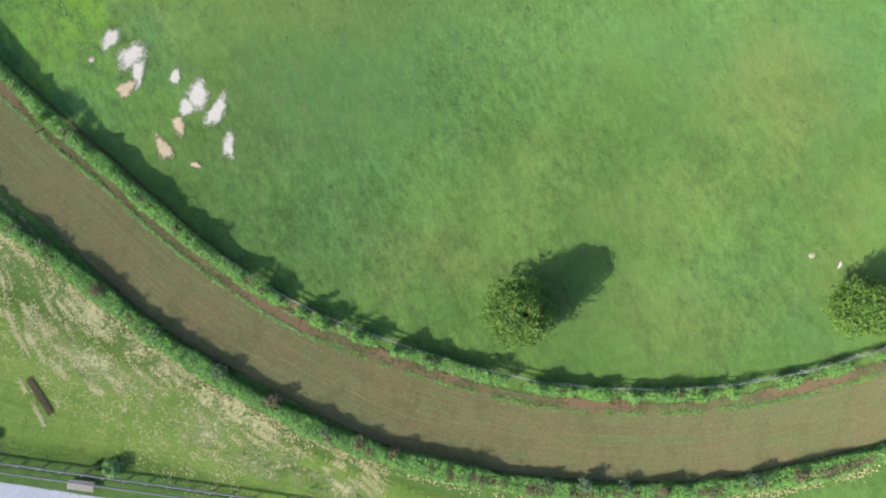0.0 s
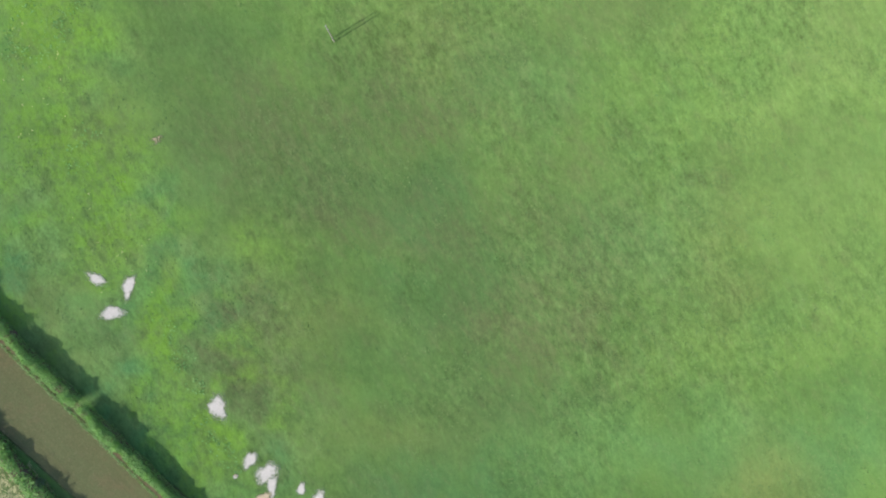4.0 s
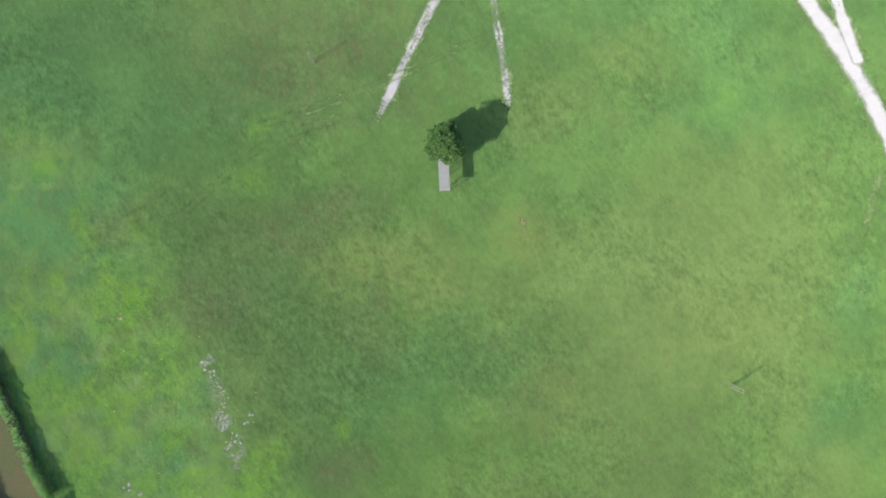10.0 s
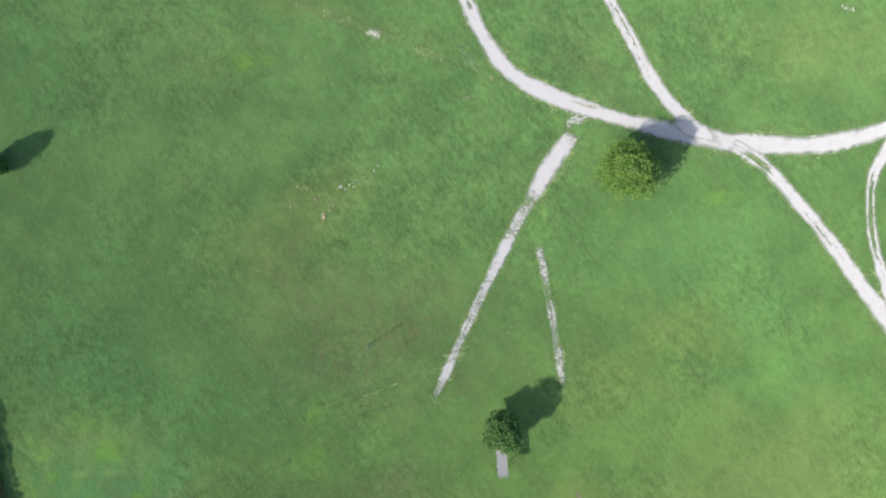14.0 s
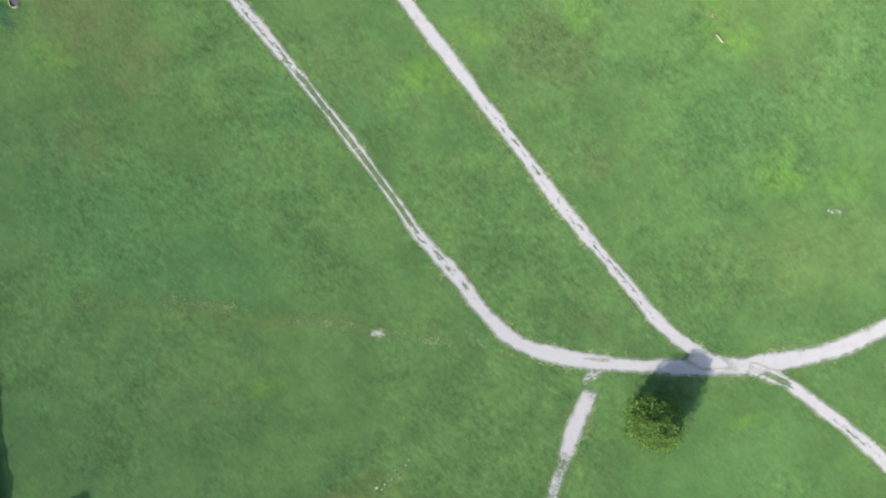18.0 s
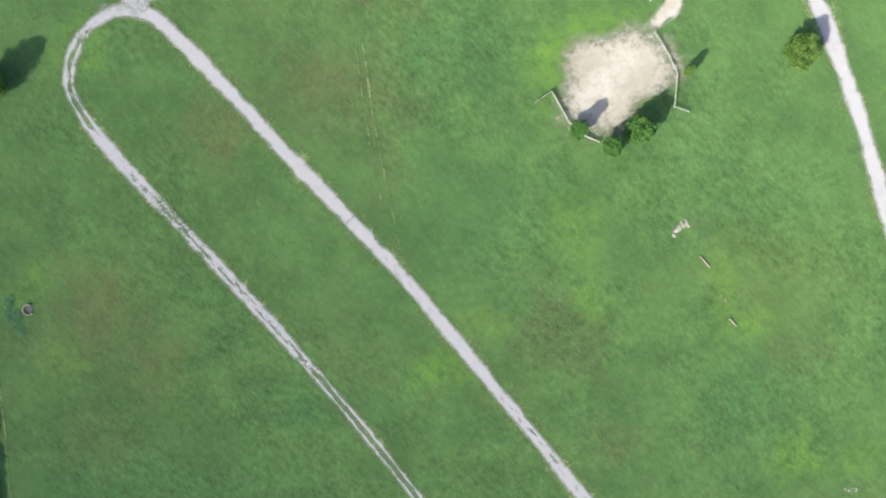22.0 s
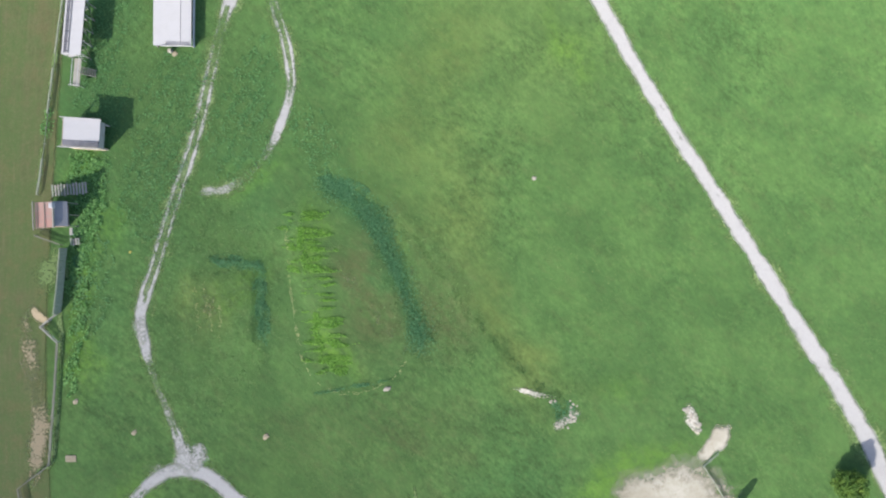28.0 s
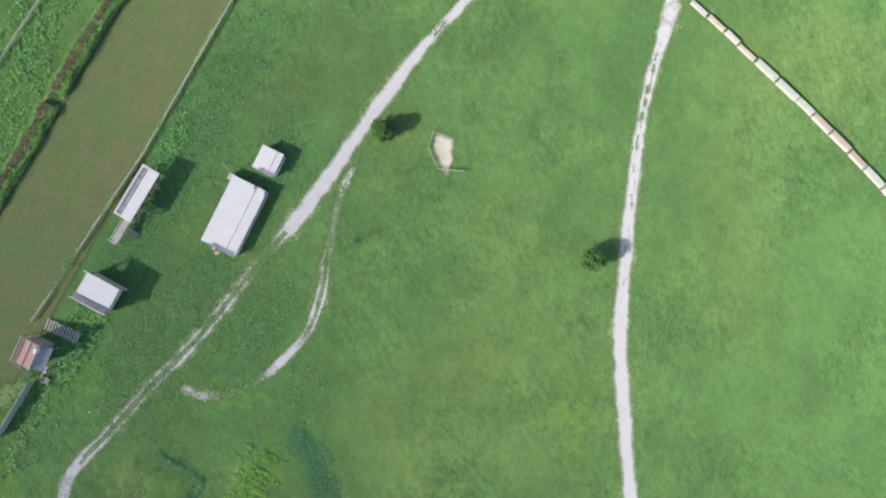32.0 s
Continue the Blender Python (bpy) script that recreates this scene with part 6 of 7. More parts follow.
fence(STRAIGHT, "weathered wooden rail fence at the track edge", 1.2, 2.4, (0.45, 0.95), M["grey"], 0.05, cap_wide=0.22)
fence([(-78.0, 322.7), (-73.9, 332.6), (-70.1, 342.2)], "weathered wooden fence with a broad top board by the track", 0.95, 2.4, (0.5,), M["grey"], 0.05, cap_wide=0.36)
fence([(-70.1, 342.2), (-71.9, 345.6), (-68.8, 346.8)], "pale wooden rails round a gap in the track fence", 1.2, 1.4, (0.45, 0.95), None, 0.05, cap_wide=0.2)
fence([(-64.4, 357.8), (-68.0, 360.6)], "weathered wooden rail fence at the track edge", 1.2, 2.4, (0.45, 0.95), M["grey"], 0.05, cap_wide=0.2)


def plank_wall(points, tall, label, material, seed):
    """A tall close fence: posts, two rails, upright planks side by side and a cap board."""
    x0, y0 = points[0]
    ob = thing("plank_fence", pose(x0, y0, 0), label, "fence", "field fences")
    bm = box((-0.105, -0.015, 0.05), (0.105, 0.015, tall), 0.004)
    plank = bpy.data.meshes.new("plank")
    bm.to_mesh(plank), bm.free()
    plank.materials.append(material)
    rnd = random.Random(seed)
    for (ax, ay), (bx, by) in zip(points[:-1], points[1:]):
        far, way = math.hypot(bx - ax, by - ay), math.degrees(math.atan2(by - ay, bx - ax))
        ux, uy = (bx - ax) / far, (by - ay) / far
        n = int(far / 0.225)
        for k in range(n):
            d = (k + 0.5) * far / n
            part("plank", plank, None, ob, at=pose(ax + ux * d - x0, ay + uy * d - y0, rnd.uniform(-0.06, 0.03), rnd.uniform(-0.8, 0.8), rnd.uniform(-0.8, 0.8), way))
        for z in (0.4, tall - 0.4):
            part("rail", bar(bmesh.new(), (ax - x0 - uy * 0.05, ay - y0 + ux * 0.05, z), (bx - x0 - uy * 0.05, by - y0 + ux * 0.05, z), 0.05, 0.1), material, ob)
        part("cap_board", bar(bmesh.new(), (ax - x0, ay - y0, tall + 0.03), (bx - x0, by - y0, tall + 0.03), 0.16, 0.04), material, ob)
        for k in range(max(2, round(far / 2.4)) + 1):
            d = far * k / max(2, round(far / 2.4))
            px, py = ax + ux * d - uy * 0.13 - x0, ay + uy * d + ux * 0.13 - y0
            part("post", box((px - 0.06, py - 0.06, -0.1), (px + 0.06, py + 0.06, tall + 0.05), 0.01), material, ob)


plank_wall([(-68.3, 346.9), (-66.2, 351.5), (-63.9, 357.0)], 2.6, "tall weathered grey-green plank fence beside a hut", M["lichen"], 12)
fence([(-65.6, 367.2), (-64.0, 370.3), (-59.6, 379.9), (-55.2, 389.1), (-50.7, 398.3), (-46.4, 409.1)], "grey-green weathered wooden fence with a broad top board by the track", 0.85, 2.4, (0.5,), M["lichen"], 0.05, cap_wide=0.22)
fence([(-46.4, 409.1), (-42.6, 418.4), (-39.4, 426.4), (-33.6, 441), (-28.6, 454)], "grey-green weathered wooden fence with a broad top board by the track", 0.85, 2.4, (0.5,), M["lichen"], 0.05, cap_wide=0.22)
fence([(5.5, 281.2), (8.6, 282.3), (10.1, 276.3), (12.3, 273.2), (14.2, 271.7)], "dark weathered board fence round the sand arena", 0.95, 2.0, (0.25, 0.5, 0.75), M["lichen"], 0.03, post=0.09, board=0.03, high=0.16, cap_wide=0.07, group="arena fences")
fence([(30.4, 272.6), (28.2, 274.1), (30.2, 279.4), (29.5, 283.2), (28.3, 287.3), (31.4, 288.6)], "pale painted board fence round the sand arena", 0.75, 2.0, (0.3, 0.58), M["mint"], 0.03, post=0.09, board=0.03, high=0.10, cap_wide=0.09, group="arena fences")
fence([(-2.0, 409.0), (-2.6, 405.7), (-0.5, 402.3), (4.2, 402.5)], "grey wooden rail fence of a small pen", 0.95, 1.7, (0.4, 0.8), M["lichen"], 0.03, post=0.08, board=0.03, high=0.08, cap_wide=0.07, group="pen fence")
fence([(-86, 391), (-77.4, 410), (-71.8, 422.1), (-62, 443)], "pale rail fence in the green field beyond the hedge", 1.0, 3.0, (0.5,), M["rail"], 0.05, cap_wide=0.14)
fence([(-92, 398), (-80.8, 420), (-70, 443)], "grey rail fence in the green field beyond the hedge", 1.0, 3.0, (0.5,), M["steel"], 0.05, cap_wide=0.14)

gr = thing("guard_rail", pose(-42.6, -20.1, 0), "galvanised steel guard rail beside the road", "guard rail")
RAIL = [(-60, -16.6), (-50, -18.7), (-42.6, -20.1), (-34.5, -21.2), (-26.4, -22.3), (-18.4, -23.4), (-8, -25), (6, -27)]
for (ax, ay), (bx, by) in zip(RAIL[:-1], RAIL[1:]):
    for off, z in ((0, 0.72), (0.9, 0.62)):
        part("beam", bar(bmesh.new(), (ax + 42.6, ay + 20.1 - off, z), (bx + 42.6, by + 20.1 - off, z), 0.09, 0.3, 0.02), M["steel"], gr)
    for k in range(4):
        x, y = ax + (bx - ax) * k / 4 + 42.6, ay + (by - ay) * k / 4 + 20.1
        part("post", box((x - 0.06, y - 0.20, -0.1), (x + 0.06, y - 0.06, 0.8), 0.01), M["steel"], gr)

# ---------- small things in the meadow ----------
def twin_pole(x, y, turn, tall=4.8):
    ob = thing("twin_pole", pose(x, y, gz(x, y), 0, 0, turn), "pair of thin grey-green metal poles standing in the grass", "pole", "poles in the meadow")
    for side in (-0.23, 0.23):
        bm = bmesh.new()
        tube(bm, [(0, side, -0.1), (0, side, tall * 0.5), (0, side, tall)], [0.07, 0.062, 0.055], 10)
        shaft = part("shaft", bm, M["grey"], ob)
        bm = bmesh.new()
        tube(bm, [(0, side, tall), (0, side, tall + 0.06)], [0.09, 0.06], 10)
        part("cap", bm, M["steel"], shaft)
    for z in (0.5, tall - 0.25):
        part("spacer", bar(bmesh.new(), (0, -0.19, z), (0, 0.19, z), 0.03), M["lichen"], ob)


for x, y, turn in ((25.6, 92.2, -20), (-21.4, 70.8, 30), (-43.4, 147.9, 20), (-13.0, 388.0, 20)):
    twin_pole(x, y, turn)

pf = thing("platform", pose(-22.1, 128.6, 0, 0, 0, 2), "raised grey viewing platform on thin legs under a tree", "platform")
for k in range(9):
    part("deck_board", box((-0.85 + k * 0.19, -2.9, 3.62), (-0.85 + k * 0.19 + 0.18, 2.6, 3.68), 0.008), M["steel"], pf)
for x in (-0.75, 0.75):
    part("beam", box((x - 0.06, -2.88, 3.46), (x + 0.06, 2.58, 3.615), 0.01), M["steel"], pf)
    for y in (-2.7, 0.0, 2.4):
        part("leg", box((x - 0.05, y - 0.05, -0.1), (x + 0.05, y + 0.05, 3.458), 0.008), M["steel"], pf)
    for ya, yb in ((-2.65, -0.05), (0.05, 2.35)):
        part("brace", bar(bmesh.new(), (x + 0.08, ya, 0.2), (x + 0.08, yb, 3.3), 0.05), M["steel"], pf)
part("end_rail", bar(bmesh.new(), (-0.85, -2.84, 4.55), (0.85, -2.84, 4.55), 0.07), M["rail"], pf)
for x in (-0.78, 0.78):
    part("rail_post", box((x - 0.035, -2.88, 3.685), (x + 0.035, -2.80, 4.51), 0.006), M["rail"], pf)


def boulder(x, y, r, flat=0.5, turn=0, long=1.0, name="rock", label="pale weathered limestone rock in the grass", material=None, seed=0):
    bm = bmesh.new()
    bmesh.ops.create_icosphere(bm, subdivisions=2, radius=1)
    rnd = random.Random(seed + int(31 * x + 17 * y))
    sh = rnd.uniform(0, 50)
    for v in bm.verts:
        v.co *= 1 + 0.5 * noise.noise(v.co * 1.6 + Vector((sh, 0, 0)))
        v.co = Vector((v.co.x * r * long, v.co.y * r, v.co.z * r * flat))
    ob = part(name, bm, material or M["stone"], None, at=pose(x, y, gz(x, y) + r * flat * 0.35, 0, 0, turn))
    return tagged(ob, label, "rock", "rocks in the meadow")


def rubble(x, y, a, b, turn, count, size, seed):
    """A heap of broken stones over a patch of bare ground."""
    rnd = random.Random(seed)
    c, s_ = math.cos(radians(turn)), math.sin(radians(turn))
    for _ in range(count):
        u, v = a * rnd.uniform(-1, 1), b * rnd.gauss(0, 0.45)
        boulder(x + u * c - v * s_, y + u * s_ + v * c, size * rnd.uniform(0.5, 1.25), rnd.uniform(0.35, 0.6), rnd.uniform(0, 180), rnd.uniform(1.0, 1.7), seed=rnd.randint(0, 999))


for x, y, a, b, turn, count, size, seed in ((29.15, 295.4, 2.3, 0.8, 97, 26, 0.30, 1), (23.6, 253.9, 1.9, 0.6, 24, 18, 0.27, 2), (8.2, 301.8, 1.9, 0.9, 15, 30, 0.20, 3), (6.2, 306.8, 2.0, 0.5, 150, 12, 0.18, 4), (9.6, 303.6, 1.6, 1.2, 60, 8, 0.22, 5), (-60.6, 93.5, 4.0, 1.6, 108, 22, 0.17, 6), (-58.4, 84.6, 2.4, 1.6, 70, 14, 0.17, 7), (-55.6, 88.4, 1.6, 0.8, 60, 6, 0.15, 8), (-76, 78, 3.0, 1.6, 130, 7, 0.15, 9), (-44, 176, 4.0, 1.4, 25, 12, 0.14, 10)):
    rubble(x, y, a, b, turn, count, size, seed)
for x, y, r, turn, long in ((16.0, 343.6, 0.32, 0, 1.2), (-19.4, 317.0, 0.40, 0, 1.6)):
    boulder(x, y, r, 0.5, turn, long)
for x, y, r in ((-41.7, 315.7, 0.45), (-62.9, 323.4, 0.4), (-70.7, 331.6, 0.4), (-36.1, 383.0, 0.42), (34.4, -0.6, 0.25), (-33.8, 18.1, 0.2), (-76.3, 105.7, 0.25)):
    boulder(x, y, r, 0.4, 30, 1.3, "stone", "small pale sandy stone in the grass", M["tan"])
for (x, y), turn, ln in (((26.4, 247.0), -62, 2.6), ((28.3, 235.7), -60, 1.8)):
    bm = bmesh.new()
    tube(bm, [(-ln / 2, 0, 0.12), (-ln / 6, 0.06, 0.14), (ln / 4, -0.03, 0.13), (ln / 2, 0.02, 0.11)], [0.13, 0.15, 0.14, 0.10], 9)
    tagged(part("log", bm, M["tan"], None, at=pose(x, y, gz(x, y), 0, 0, turn)), "pale bleached log lying in the grass", "log", "logs in the meadow")

cv = thing("culvert", pose(-87.4, 270.2, 0, 0, 0, 20) @ Matrix.Diagonal((0.8, 0.8, 1, 1)), "round concrete culvert mouth in rank grass", "culvert")
bm = bmesh.new()
for k in range(14):
    t = math.pi * (0.12 + 1.35 * k / 13)
    bar(bm, (1.1 * math.cos(t), 1.1 * math.sin(t), 0.18), (1.1 * math.cos(t + 0.33), 1.1 * math.sin(t + 0.33), 0.18), 0.2, 0.36)
part("rim", bm, M["tan"], cv)
# Thin dark disc at ground level stands in for the shade inside the hole.
bm = bmesh.new()
tube(bm, [(0, 0, 0.0), (0, 0, 0.06)], [0.95, 0.9], 16)
part("basin", bm, M["hole"], cv, "flat disc coloured dark as the shaded hole")

tb = thing("pallet", pose(-74.5, 322.55, 0, 0, 0, -17), "tan wooden pallet lying on the grass", "pallet")
for k in range(6):
    part("slat", box((-0.9 + k * 0.305, -0.55, 0.11), (-0.9 + k * 0.305 + 0.27, 0.55, 0.14), 0.006), M["tan"], tb)
for y in (-0.5, 0.0, 0.5):
    part("bearer", box((-0.9, y - 0.05, 0), (0.9, y + 0.05, 0.108), 0.006), M["tan"], tb)
boulder(-53.9, 353.1, 0.17, 0.6, 0, 1.6, "bucket_lid", "small dull yellow plastic lid in the grass", M["yellow"])

hw = thing("headwall", pose(-34.6, -22.3, 0, 0, 0, -7), "pale concrete culvert headwall beside the road", "headwall")
part("slab", box((-1.1, -0.35, 0), (1.1, 0.35, 0.55), 0.03), M["stone"], hw)
part("kerb", box((-1.25, -0.45, 0.553), (1.25, 0.45, 0.65), 0.02), M["stone"], hw)

# ---------- row of low obstacle boxes ----------
def obstacle(x, y, turn, long, top, tall, wide):
    ob = thing("obstacle_box", pose(x, y, gz(x, y), 0, 0, turn), "long low wooden obstacle box with a %s top" % top[1], "obstacle", "row of obstacle boxes")
    part("body", box((-long / 2 + 0.12, -wide / 2 + 0.06, -0.05), (long / 2 - 0.12, wide / 2 - 0.06, tall), 0.02), M["rail"], ob)
    part("lid", box((-long / 2 + 0.11, -wide / 2 + 0.28, tall + 0.003), (long / 2 - 0.11, wide / 2, tall + 0.08), 0.015), M[top[0]], ob, "%s lid" % top[1])
    part("step", box((-long / 2 + 0.11, -wide / 2, tall * 0.55), (long / 2 - 0.11, -wide / 2 + 0.262, tall * 0.55 + 0.06), 0.01), M["mint"], ob)
    for k in (-1, 1):
        part("end_frame", box((k * (long / 2 - 0.025) - 0.025, -wide / 2 - 0.05, -0.05), (k * (long / 2 - 0.025) + 0.025, wide / 2 + 0.05, tall + 0.10), 0.008), M["dark" if k < 0 else "grey"], ob)
        part("runner", box((-long / 2 + 0.1, k * wide * 0.32 - 0.05, -0.1), (long / 2 - 0.1, k * wide * 0.32 + 0.05, -0.055), 0), M["grey"], ob)


TOPS = {"m": ("mint", "pale green-white"), "w": ("rail", "weathered white"), "p": ("pink", "faded pink"), "b": ("brown", "faded brown"), "t": ("tan", "tan")}
line = spline([(39.4, 437.3), (52.3, 428.2), (64, 419.7), (74.4, 411.5), (81.6, 405.2), (93, 395)], 0.1)
run = np.concatenate([[0], np.cumsum(np.hypot(*np.diff(line, axis=0).T))])
at = 0.0
for k, code in enumerate("mtwtmmmppbmmmpm"):
    ln = (3.9, 4.0, 3.3, 4.1, 5.0, 4.9, 3.9, 4.4, 4.6, 3.9, 4.6, 4.2, 4.2, 4.2, 4.2)[k]
    mid, tail = at + ln / 2, at + ln
    x, y = np.interp(mid, run, line[:, 0]), np.interp(mid, run, line[:, 1])
    dx, dy = np.interp(tail, run, line[:, 0]) - np.interp(at, run, line[:, 0]), np.interp(tail, run, line[:, 1]) - np.interp(at, run, line[:, 1])
    rnd = random.Random(700 + k)
    obstacle(float(x) + rnd.uniform(-0.10, 0.10), float(y) + rnd.uniform(-0.10, 0.10), math.degrees(math.atan2(dy, dx)) + rnd.uniform(-1.0, 1.0), ln - 0.16, TOPS[code], 0.55 + 0.1 * (k % 3), 1.1 if k > 3 else 0.75)
    at = tail

# ---------- buildings beside the home straight ----------
def roof_sheets(parent, x0, x1, y0, y1, z0, z1, n, material, thick=0.06, name="roof_sheet"):
    """Sheets side by side along y, each sloping from z0 at x0 to z1 at x1."""
    for k in range(n):
        a, b = y0 + (y1 - y0) * k / n, y0 + (y1 - y0) * (k + 1) / n - 0.005
        bm = bmesh.new()
        vs = [bm.verts.new(p) for p in ((x0, a, z0), (x1, a, z1), (x1, b, z1), (x0, b, z0))]
        f = bm.faces.new(vs)
        up = bmesh.ops.extrude_face_region(bm, geom=[f])["geom"]
        bmesh.ops.translate(bm, vec=(0, 0, thick), verts=[v for v in up if isinstance(v, bmesh.types.BMVert)])
        bmesh.ops.recalc_face_normals(bm, faces=bm.faces[:])
        part(name, bm, material, parent)


def ribs(parent, x0, x1, y0, y1, z, n, name="vent_slat"):
    for k in range(n):
        y = y0 + (y1 - y0) * (k + 0.5) / n
        part(name, box((x0, y - 0.05, z), (x1, y + 0.05, z + 0.05), 0.006), M["slate"], parent)


def pavilion(x, y, wide, long, eave, label, sheets):
    ob = thing("pavilion", pose(x, y, 0, 0, 0, -18.5), label, "pavilion", "white-roofed pavilions")
    hw_, hl = wide / 2, long / 2
    for sx in (-1, 1):
        for k in range(sheets + 1):
            yy = -hl + 0.25 + (long - 0.5) * k / sheets
            part("post", box((sx * (hw_ - 0.2) - 0.06, yy - 0.06, -0.1), (sx * (hw_ - 0.2) + 0.06, yy + 0.06, eave), 0.01), M["rail"], ob)
        part("eave_beam", box((sx * (hw_ - 0.2) - 0.07, -hl + 0.1, eave + 0.002), (sx * (hw_ - 0.2) + 0.07, hl - 0.1, eave + 0.16), 0.01), M["rail"], ob)
        part("side_wall", box((sx * (hw_ - 0.2) - 0.03 + sx * 0.1, -hl + 0.2, 0), (sx * (hw_ - 0.2) + 0.03 + sx * 0.1, hl - 0.2, eave * 0.55), 0.01), M["white"], ob)
    ridge = wide * 0.22
    roof_sheets(ob, -hw_, ridge - 0.05, -hl, hl, eave + 0.17, eave + 0.30, sheets, M["white"])
    roof_sheets(ob, ridge + 0.05, hw_, -hl, hl, eave + 0.30, eave + 0.22, sheets, M["white"])
    part("ridge_gap", box((ridge - 0.045, -hl + 0.1, eave + 0.28), (ridge + 0.045, hl * 0.55, eave + 0.375), 0.01), M["dark"], ob, "dark open joint along the ridge")
    part("back_wall", box((-hw_ + 0.2, hl - 0.28, 0), (hw_ - 0.2, hl - 0.2, eave), 0.01), M["white"], ob)
    ribs(ob, -hw_ * 0.35, hw_ * 0.9, -hl - 0.02, -hl + 0.62, eave + 0.37, 3)
    for k in (-0.3, 0.3, 0.85):
        part("bracket", box((hw_ * k - 0.04, -hl + 0.0, eave + 0.2), (hw_ * k + 0.04, -hl + 0.6, eave + 0.365), 0.006), M["rail"], ob)
    part("front_fascia", box((-hw_ * 0.6, -hl - 0.12, eave + 0.1), (hw_, -hl - 0.05, eave + 0.5), 0.01), M["white"], ob)
    return ob


pv = pavilion(-33.6, 389.6, 6.4, 12.3, 1.75, "large white-roofed pavilion with a dark ridge joint", 6)
part("corner_lean_to", box((-4.0, 5.1, 0), (-2.9, 6.3, 1.7), 0.03), M["rail"], pv)
part("roof_hatch", box((2.3, 5.3, 1.95), (3.0, 6.05, 2.35), 0.03), M["white"], pv)
part("chimney", box((0.75, 5.5, 2.1), (1.15, 5.9, 2.5), 0.02), M["white"], pv)
part("tie_bar", bar(bmesh.new(), (-3.6, 6.2, 1.7), (-6.3, 7.2, 0.4), 0.08), M["rail"], pv)
part("water_butt", box((-1.2, -6.9, 0), (-0.6, -6.35, 0.9), 0.05), M["stone"], pv)
pavilion(-29.1, 399.6, 4.0, 4.2, 2.0, "small white-roofed pavilion beside a larger one", 2)

# judges' stand: a raised box with a pale roof
js = thing("judges_stand", pose(-54.0, 373.8, 0, 0, 0, -21.5) @ Matrix.Diagonal((1, 1, 0.88, 1)), "tall white-roofed judges' stand on posts beside the track", "stand")
for x in (-2.9, 0.0, 2.9):
    for y in (-2.0, 2.0):
        part("post", box((x - 0.1, y - 0.1, -0.1), (x + 0.1, y + 0.1, 4.9), 0.015), M["rail"], js)
part("floor", box((-3.1, -2.2, 2.2), (3.1, 2.2, 2.34), 0.02), M["grey"], js)
part("back_wall", box((2.95, -2.2, 2.343), (3.08, 2.2, 4.85), 0.01), M["rail"], js)
for y in (-2.2, 2.1):
    part("side_wall", box((-1.2, y, 2.343), (2.945, y + 0.1, 4.75), 0.01), M["rail"], js)
    part("stair_wall", box((-2.8, y, 0), (2.8, y + 0.08, 2.19), 0.01), M["tan"], js)
part("parapet", box((-3.1, -2.1, 2.343), (-3.02, 2.1, 3.3), 0.01), M["tan"], js, "tan front parapet")
roof_sheets(js, -2.55, 3.35, -1.2, 2.45, 5.15, 4.85, 4, M["white"])
roof_sheets(js, -2.55, 3.35, -2.35, -1.22, 5.13, 4.83, 1, M["slate"], name="lower_sheet")
for k in range(4):
    part("roof_batten", box((-2.5, -2.28 + k * 0.27, 5.0), (3.3, -2.18 + k * 0.27, 5.27), 0.006), M["rail" if k == 0 else "slate"], js)
for y in (-2.42, 2.46):
    part("verge_board", bar(bmesh.new(), (-3.3, y, 5.2), (3.4, y, 4.95), 0.12, 0.22), M["white"], js)
part("front_beam", bar(bmesh.new(), (-2.62, -2.3, 5.15), (-2.62, 2.35, 5.15), 0.12, 0.2), M["tan"], js)

# covered grandstand with benches and a gangway
gs = thing("grandstand", pose(-49.6, 391.1, 0, 0, 0, -23) @ Matrix.Diagonal((1, 1, 0.9, 1)), "narrow white grandstand with bench rows and a rear roof", "grandstand")
for y in (-4.4, -2.2, 0.0, 2.2, 4.4):
    for x, z in ((-1.5, 4.12), (0.2, 4.25), (1.5, 4.35)):
        part("post", box((x - 0.06, y - 0.06, -0.1), (x + 0.06, y + 0.06, z), 0.01), M["rail"], gs)
for k in range(4):
    part("bench", box((-1.62 + k * 0.46, -4.65, 1.75 + k * 0.32), (-1.30 + k * 0.46, 4.65, 1.82 + k * 0.32), 0.012), M["white"], gs)
    part("footboard", box((-1.28 + k * 0.46, -4.65, 1.45 + k * 0.32), (-1.18 + k * 0.46, 4.65, 1.50 + k * 0.32), 0.006), M["dark"], gs, "dark footboard")
roof_sheets(gs, -1.65, 1.65, -4.75, 4.75, 4.15, 4.4, 5, M["white"])
for x in (-1.22, -0.92, -0.5):
    part("roof_rail", box((x - 0.06, -4.5, 4.26 + (x + 1.65) * 0.075), (x + 0.06, 4.3, 4.34 + (x + 1.65) * 0.075), 0.006), M["dark"], gs, "dark rail along the roof")
for k, y in enumerate((-4.2, -2.6, -0.9, 0.9, 2.6, 4.1)):
    part("roof_tie", box((-1.28, y - 0.06, 4.345), (-0.46 + 0.06 * (k % 2), y + 0.06, 4.42), 0.006), M["dark"], gs, "dark cross bar on the roof")
    part("roof_bracket", bar(bmesh.new(), (1.6, y + 0.4, 4.3), (2.1, y + 0.4, 4.25), 0.07), M["rail"], gs)
part("front_rail", box((-1.75, -4.7, 2.5), (-1.67, 4.7, 2.6), 0.01), M["white"], gs)
for y in (-3.3, -1.1, 1.1, 3.3):
    part("back_brace", bar(bmesh.new(), (1.5, y - 1.0, 0.3), (1.5, y + 1.0, 3.6), 0.06), M["grey"], gs)
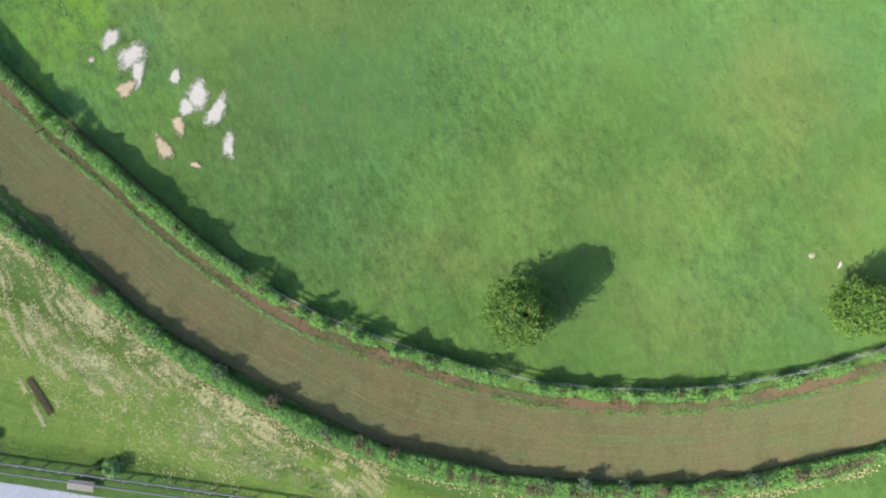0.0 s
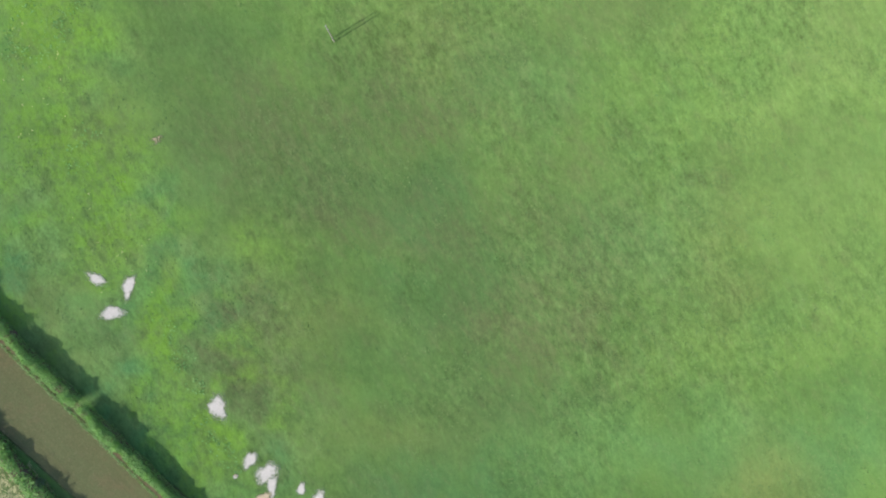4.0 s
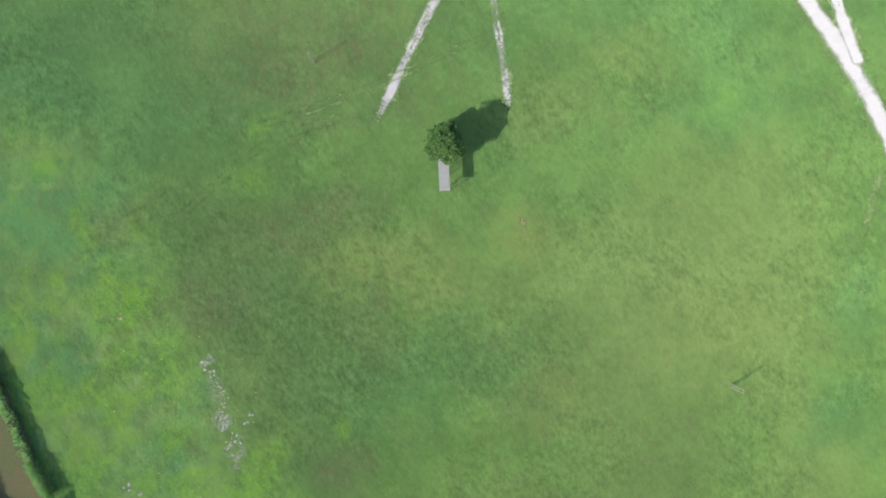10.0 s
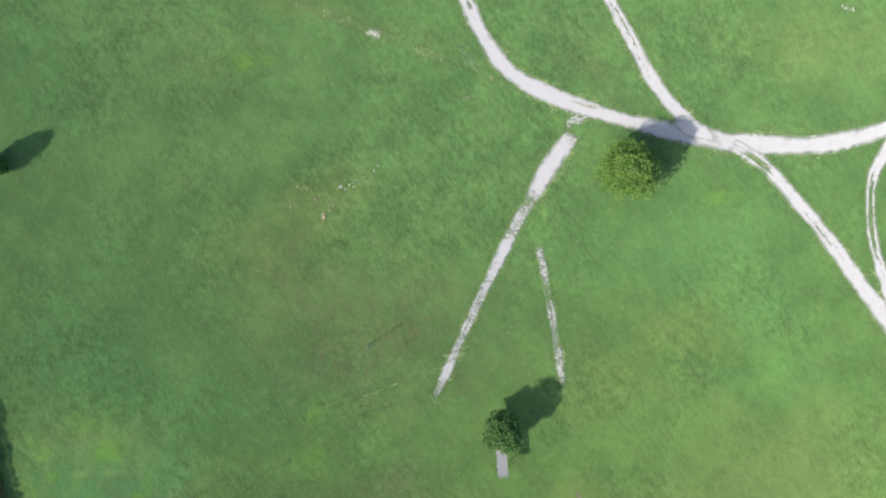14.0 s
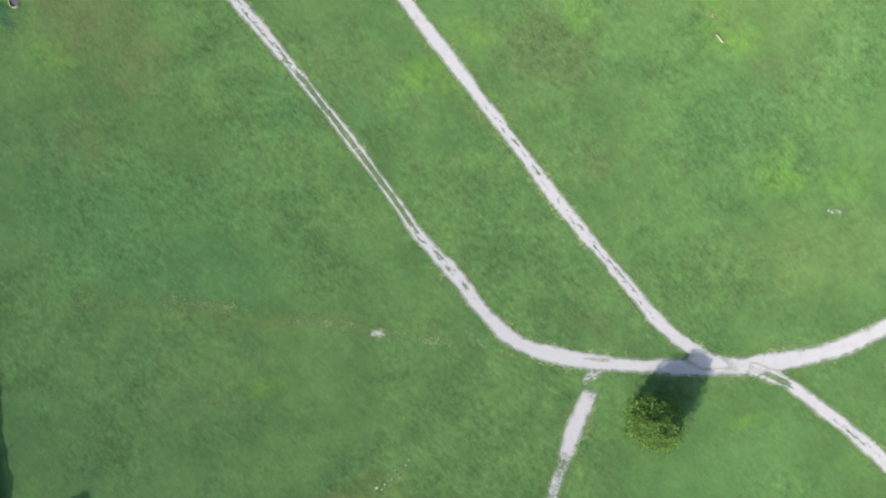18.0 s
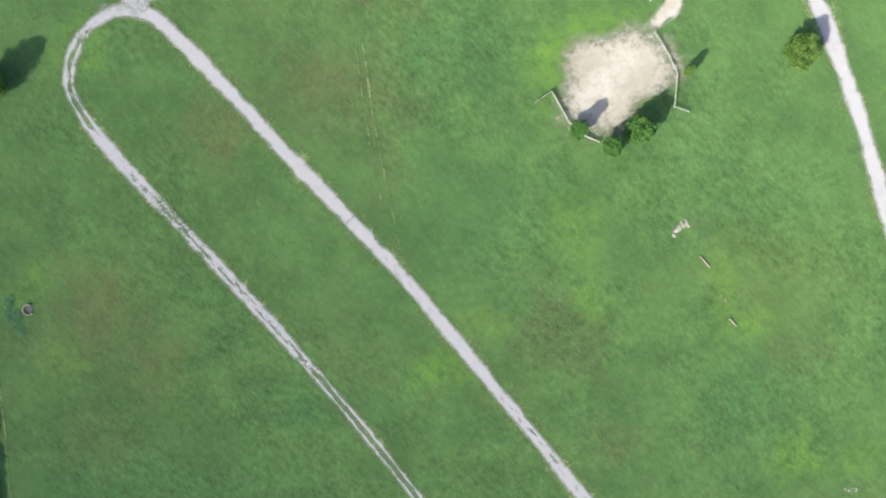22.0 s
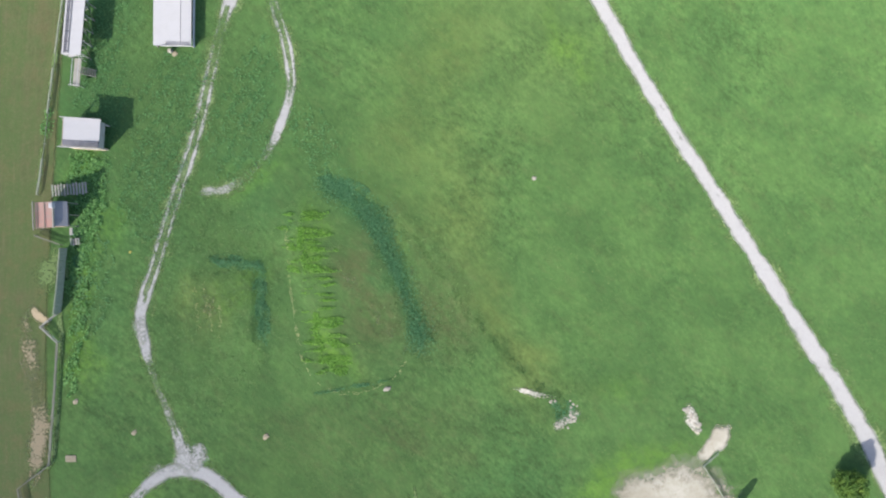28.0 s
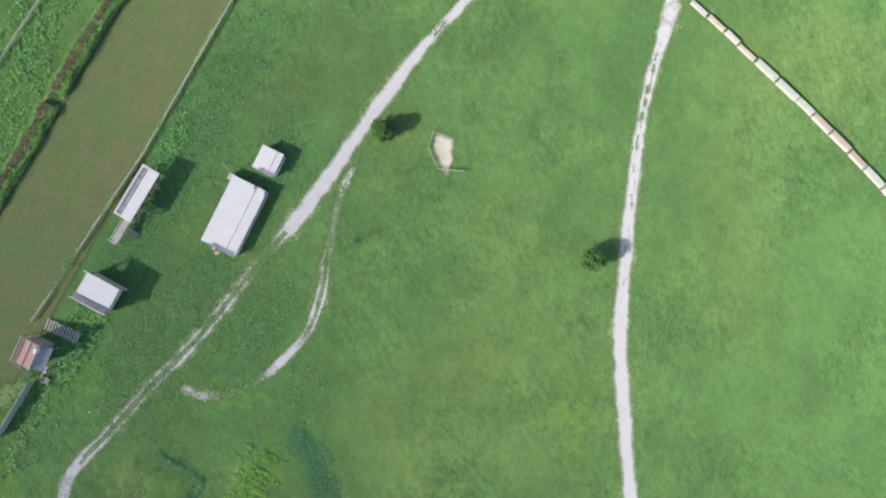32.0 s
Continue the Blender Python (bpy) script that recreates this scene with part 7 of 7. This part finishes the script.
for y in (-4.72, 4.64):
    part("end_rail", box((-1.7, y, 3.3), (1.7, y + 0.08, 3.4), 0.01), M["white"], gs)
gw = part("gangway", box((-0.4, -9.4, 1.9), (0.75, -4.78, 2.0), 0.015), M["rail"], gs, "pale plank gangway")
for x in (-0.36, 0.71):
    part("gangway_rail", bar(bmesh.new(), (x, -9.4, 2.9), (x, -4.8, 2.9), 0.07), M["white"], gw)
    for y in (-9.3, -7.1, -4.9):
        part("gangway_post", box((x - 0.04, y - 0.04, -0.1), (x + 0.04, y + 0.04, 2.86), 0.006), M["rail"], gw)
flight = [part("stair_string", bar(bmesh.new(), (0.8, y, 1.85), (2.6, y, 0.1), 0.05, 0.2), M["rail"], gs) for y in (-7.34, -6.16)]
for k in range(6):
    part("stair_tread", box((0.8 + k * 0.3, -7.3, 1.7 - k * 0.29), (1.1 + k * 0.3, -6.2, 1.75 - k * 0.29), 0.006), M["grey"], flight[0])
part("landing_rail", bar(bmesh.new(), (-0.9, -9.44, 2.4), (0.8, -9.44, 2.4), 0.09), M["white"], gs)

# red-roofed hut with a grey lean-to
rh = thing("hut", pose(-63.3, 362.6, 0, 0, 0, -16) @ Matrix.Diagonal((0.98, 0.98, 1.75, 1)), "tall narrow hut with a faded red roof and grey lean-to", "hut")
for y in (-1.9, 1.8):
    part("wall", box((-1.4, y, 0), (1.4, y + 0.1, 2.5), 0.01), M["brown"], rh)
for x in (-1.5, 1.4):
    part("wall", box((x, -1.9, 0), (x + 0.1, 1.9, 2.5), 0.01), M["brown"], rh)
roof_sheets(rh, -1.8, 1.65, -2.15, 2.15, 2.6, 3.1, 5, M["red"])
for x in (-1.6, -1.2, 0.2):
    part("roof_batten", box((x - 0.04, -2.1, 2.72 + (x + 1.8) * 0.145), (x + 0.04, 2.1, 2.80 + (x + 1.8) * 0.145), 0.006), M["grey"], rh)
part("ridge_board", box((1.6, -2.2, 3.0), (1.8, 2.2, 3.25), 0.02), M["rail"], rh)
roof_sheets(rh, 1.8, 3.4, -2.0, 2.2, 2.95, 2.3, 3, M["slate"], name="lean_to_sheet")
for y in (-1.9, 0.0, 2.0):
    part("lean_to_post", box((3.2, y - 0.06, -0.1), (3.32, y + 0.06, 2.36), 0.01), M["grey"], rh)
part("water_tank", box((1.5, 1.0, 3.15), (2.2, 1.9, 3.75), 0.08), M["white"], rh, "white plastic tank")
part("porch_rail", box((-2.15, -2.3, 1.0), (-2.05, 2.2, 1.08), 0.01), M["rail"], rh)
for y in (-2.3, -0.8, 0.7, 2.15):
    part("porch_post", box((-2.15, y - 0.05, -0.1), (-2.05, y + 0.05, 2.62), 0.008), M["grey"], rh)
part("porch_beam", box((-2.17, -2.4, 2.63), (-2.03, 2.3, 2.75), 0.01), M["rail"], rh)
part("lower_rack", box((2.0, -3.4, 0.5), (2.5, -2.1, 0.6), 0.01), M["rail"], rh)


def bleacher(x, y, turn, n, pitch, wide, rise, label, seed):
    ob = thing("bleacher", pose(x, y, 0, 0, 0, turn), label, "bleacher", "open bleachers")
    rnd = random.Random(seed)
    for k in range(n):
        z = 0.35 + rise * k
        part("plank", box((k * pitch, -wide / 2 + rnd.uniform(-0.1, 0.1), z), (k * pitch + pitch * 0.52, wide / 2 + rnd.uniform(-0.1, 0.1), z + 0.06), 0.008), M["rail" if k % 3 else "mint"], ob)
    for yy in (-wide * 0.35, wide * 0.35):
        beam = part("stringer", bar(bmesh.new(), (0, yy, 0.2), (n * pitch, yy, 0.2 + rise * n), 0.1, 0.16), M["grey"], ob)
        for k in range(0, n, 3):
            part("prop", box((k * pitch + 0.1, yy - 0.05, -0.1), (k * pitch + 0.2, yy + 0.05, 0.25 + rise * k), 0.006), M["grey"], beam)


bleacher(-63.2, 367.1, -14, 12, 0.56, 2.0, 0.09, "open wooden bleacher of weathered pale planks", 1)
bleacher(-62.9, 357.8, -14, 4, 0.5, 1.2, 0.16, "small open bleacher of weathered planks in weeds", 2)
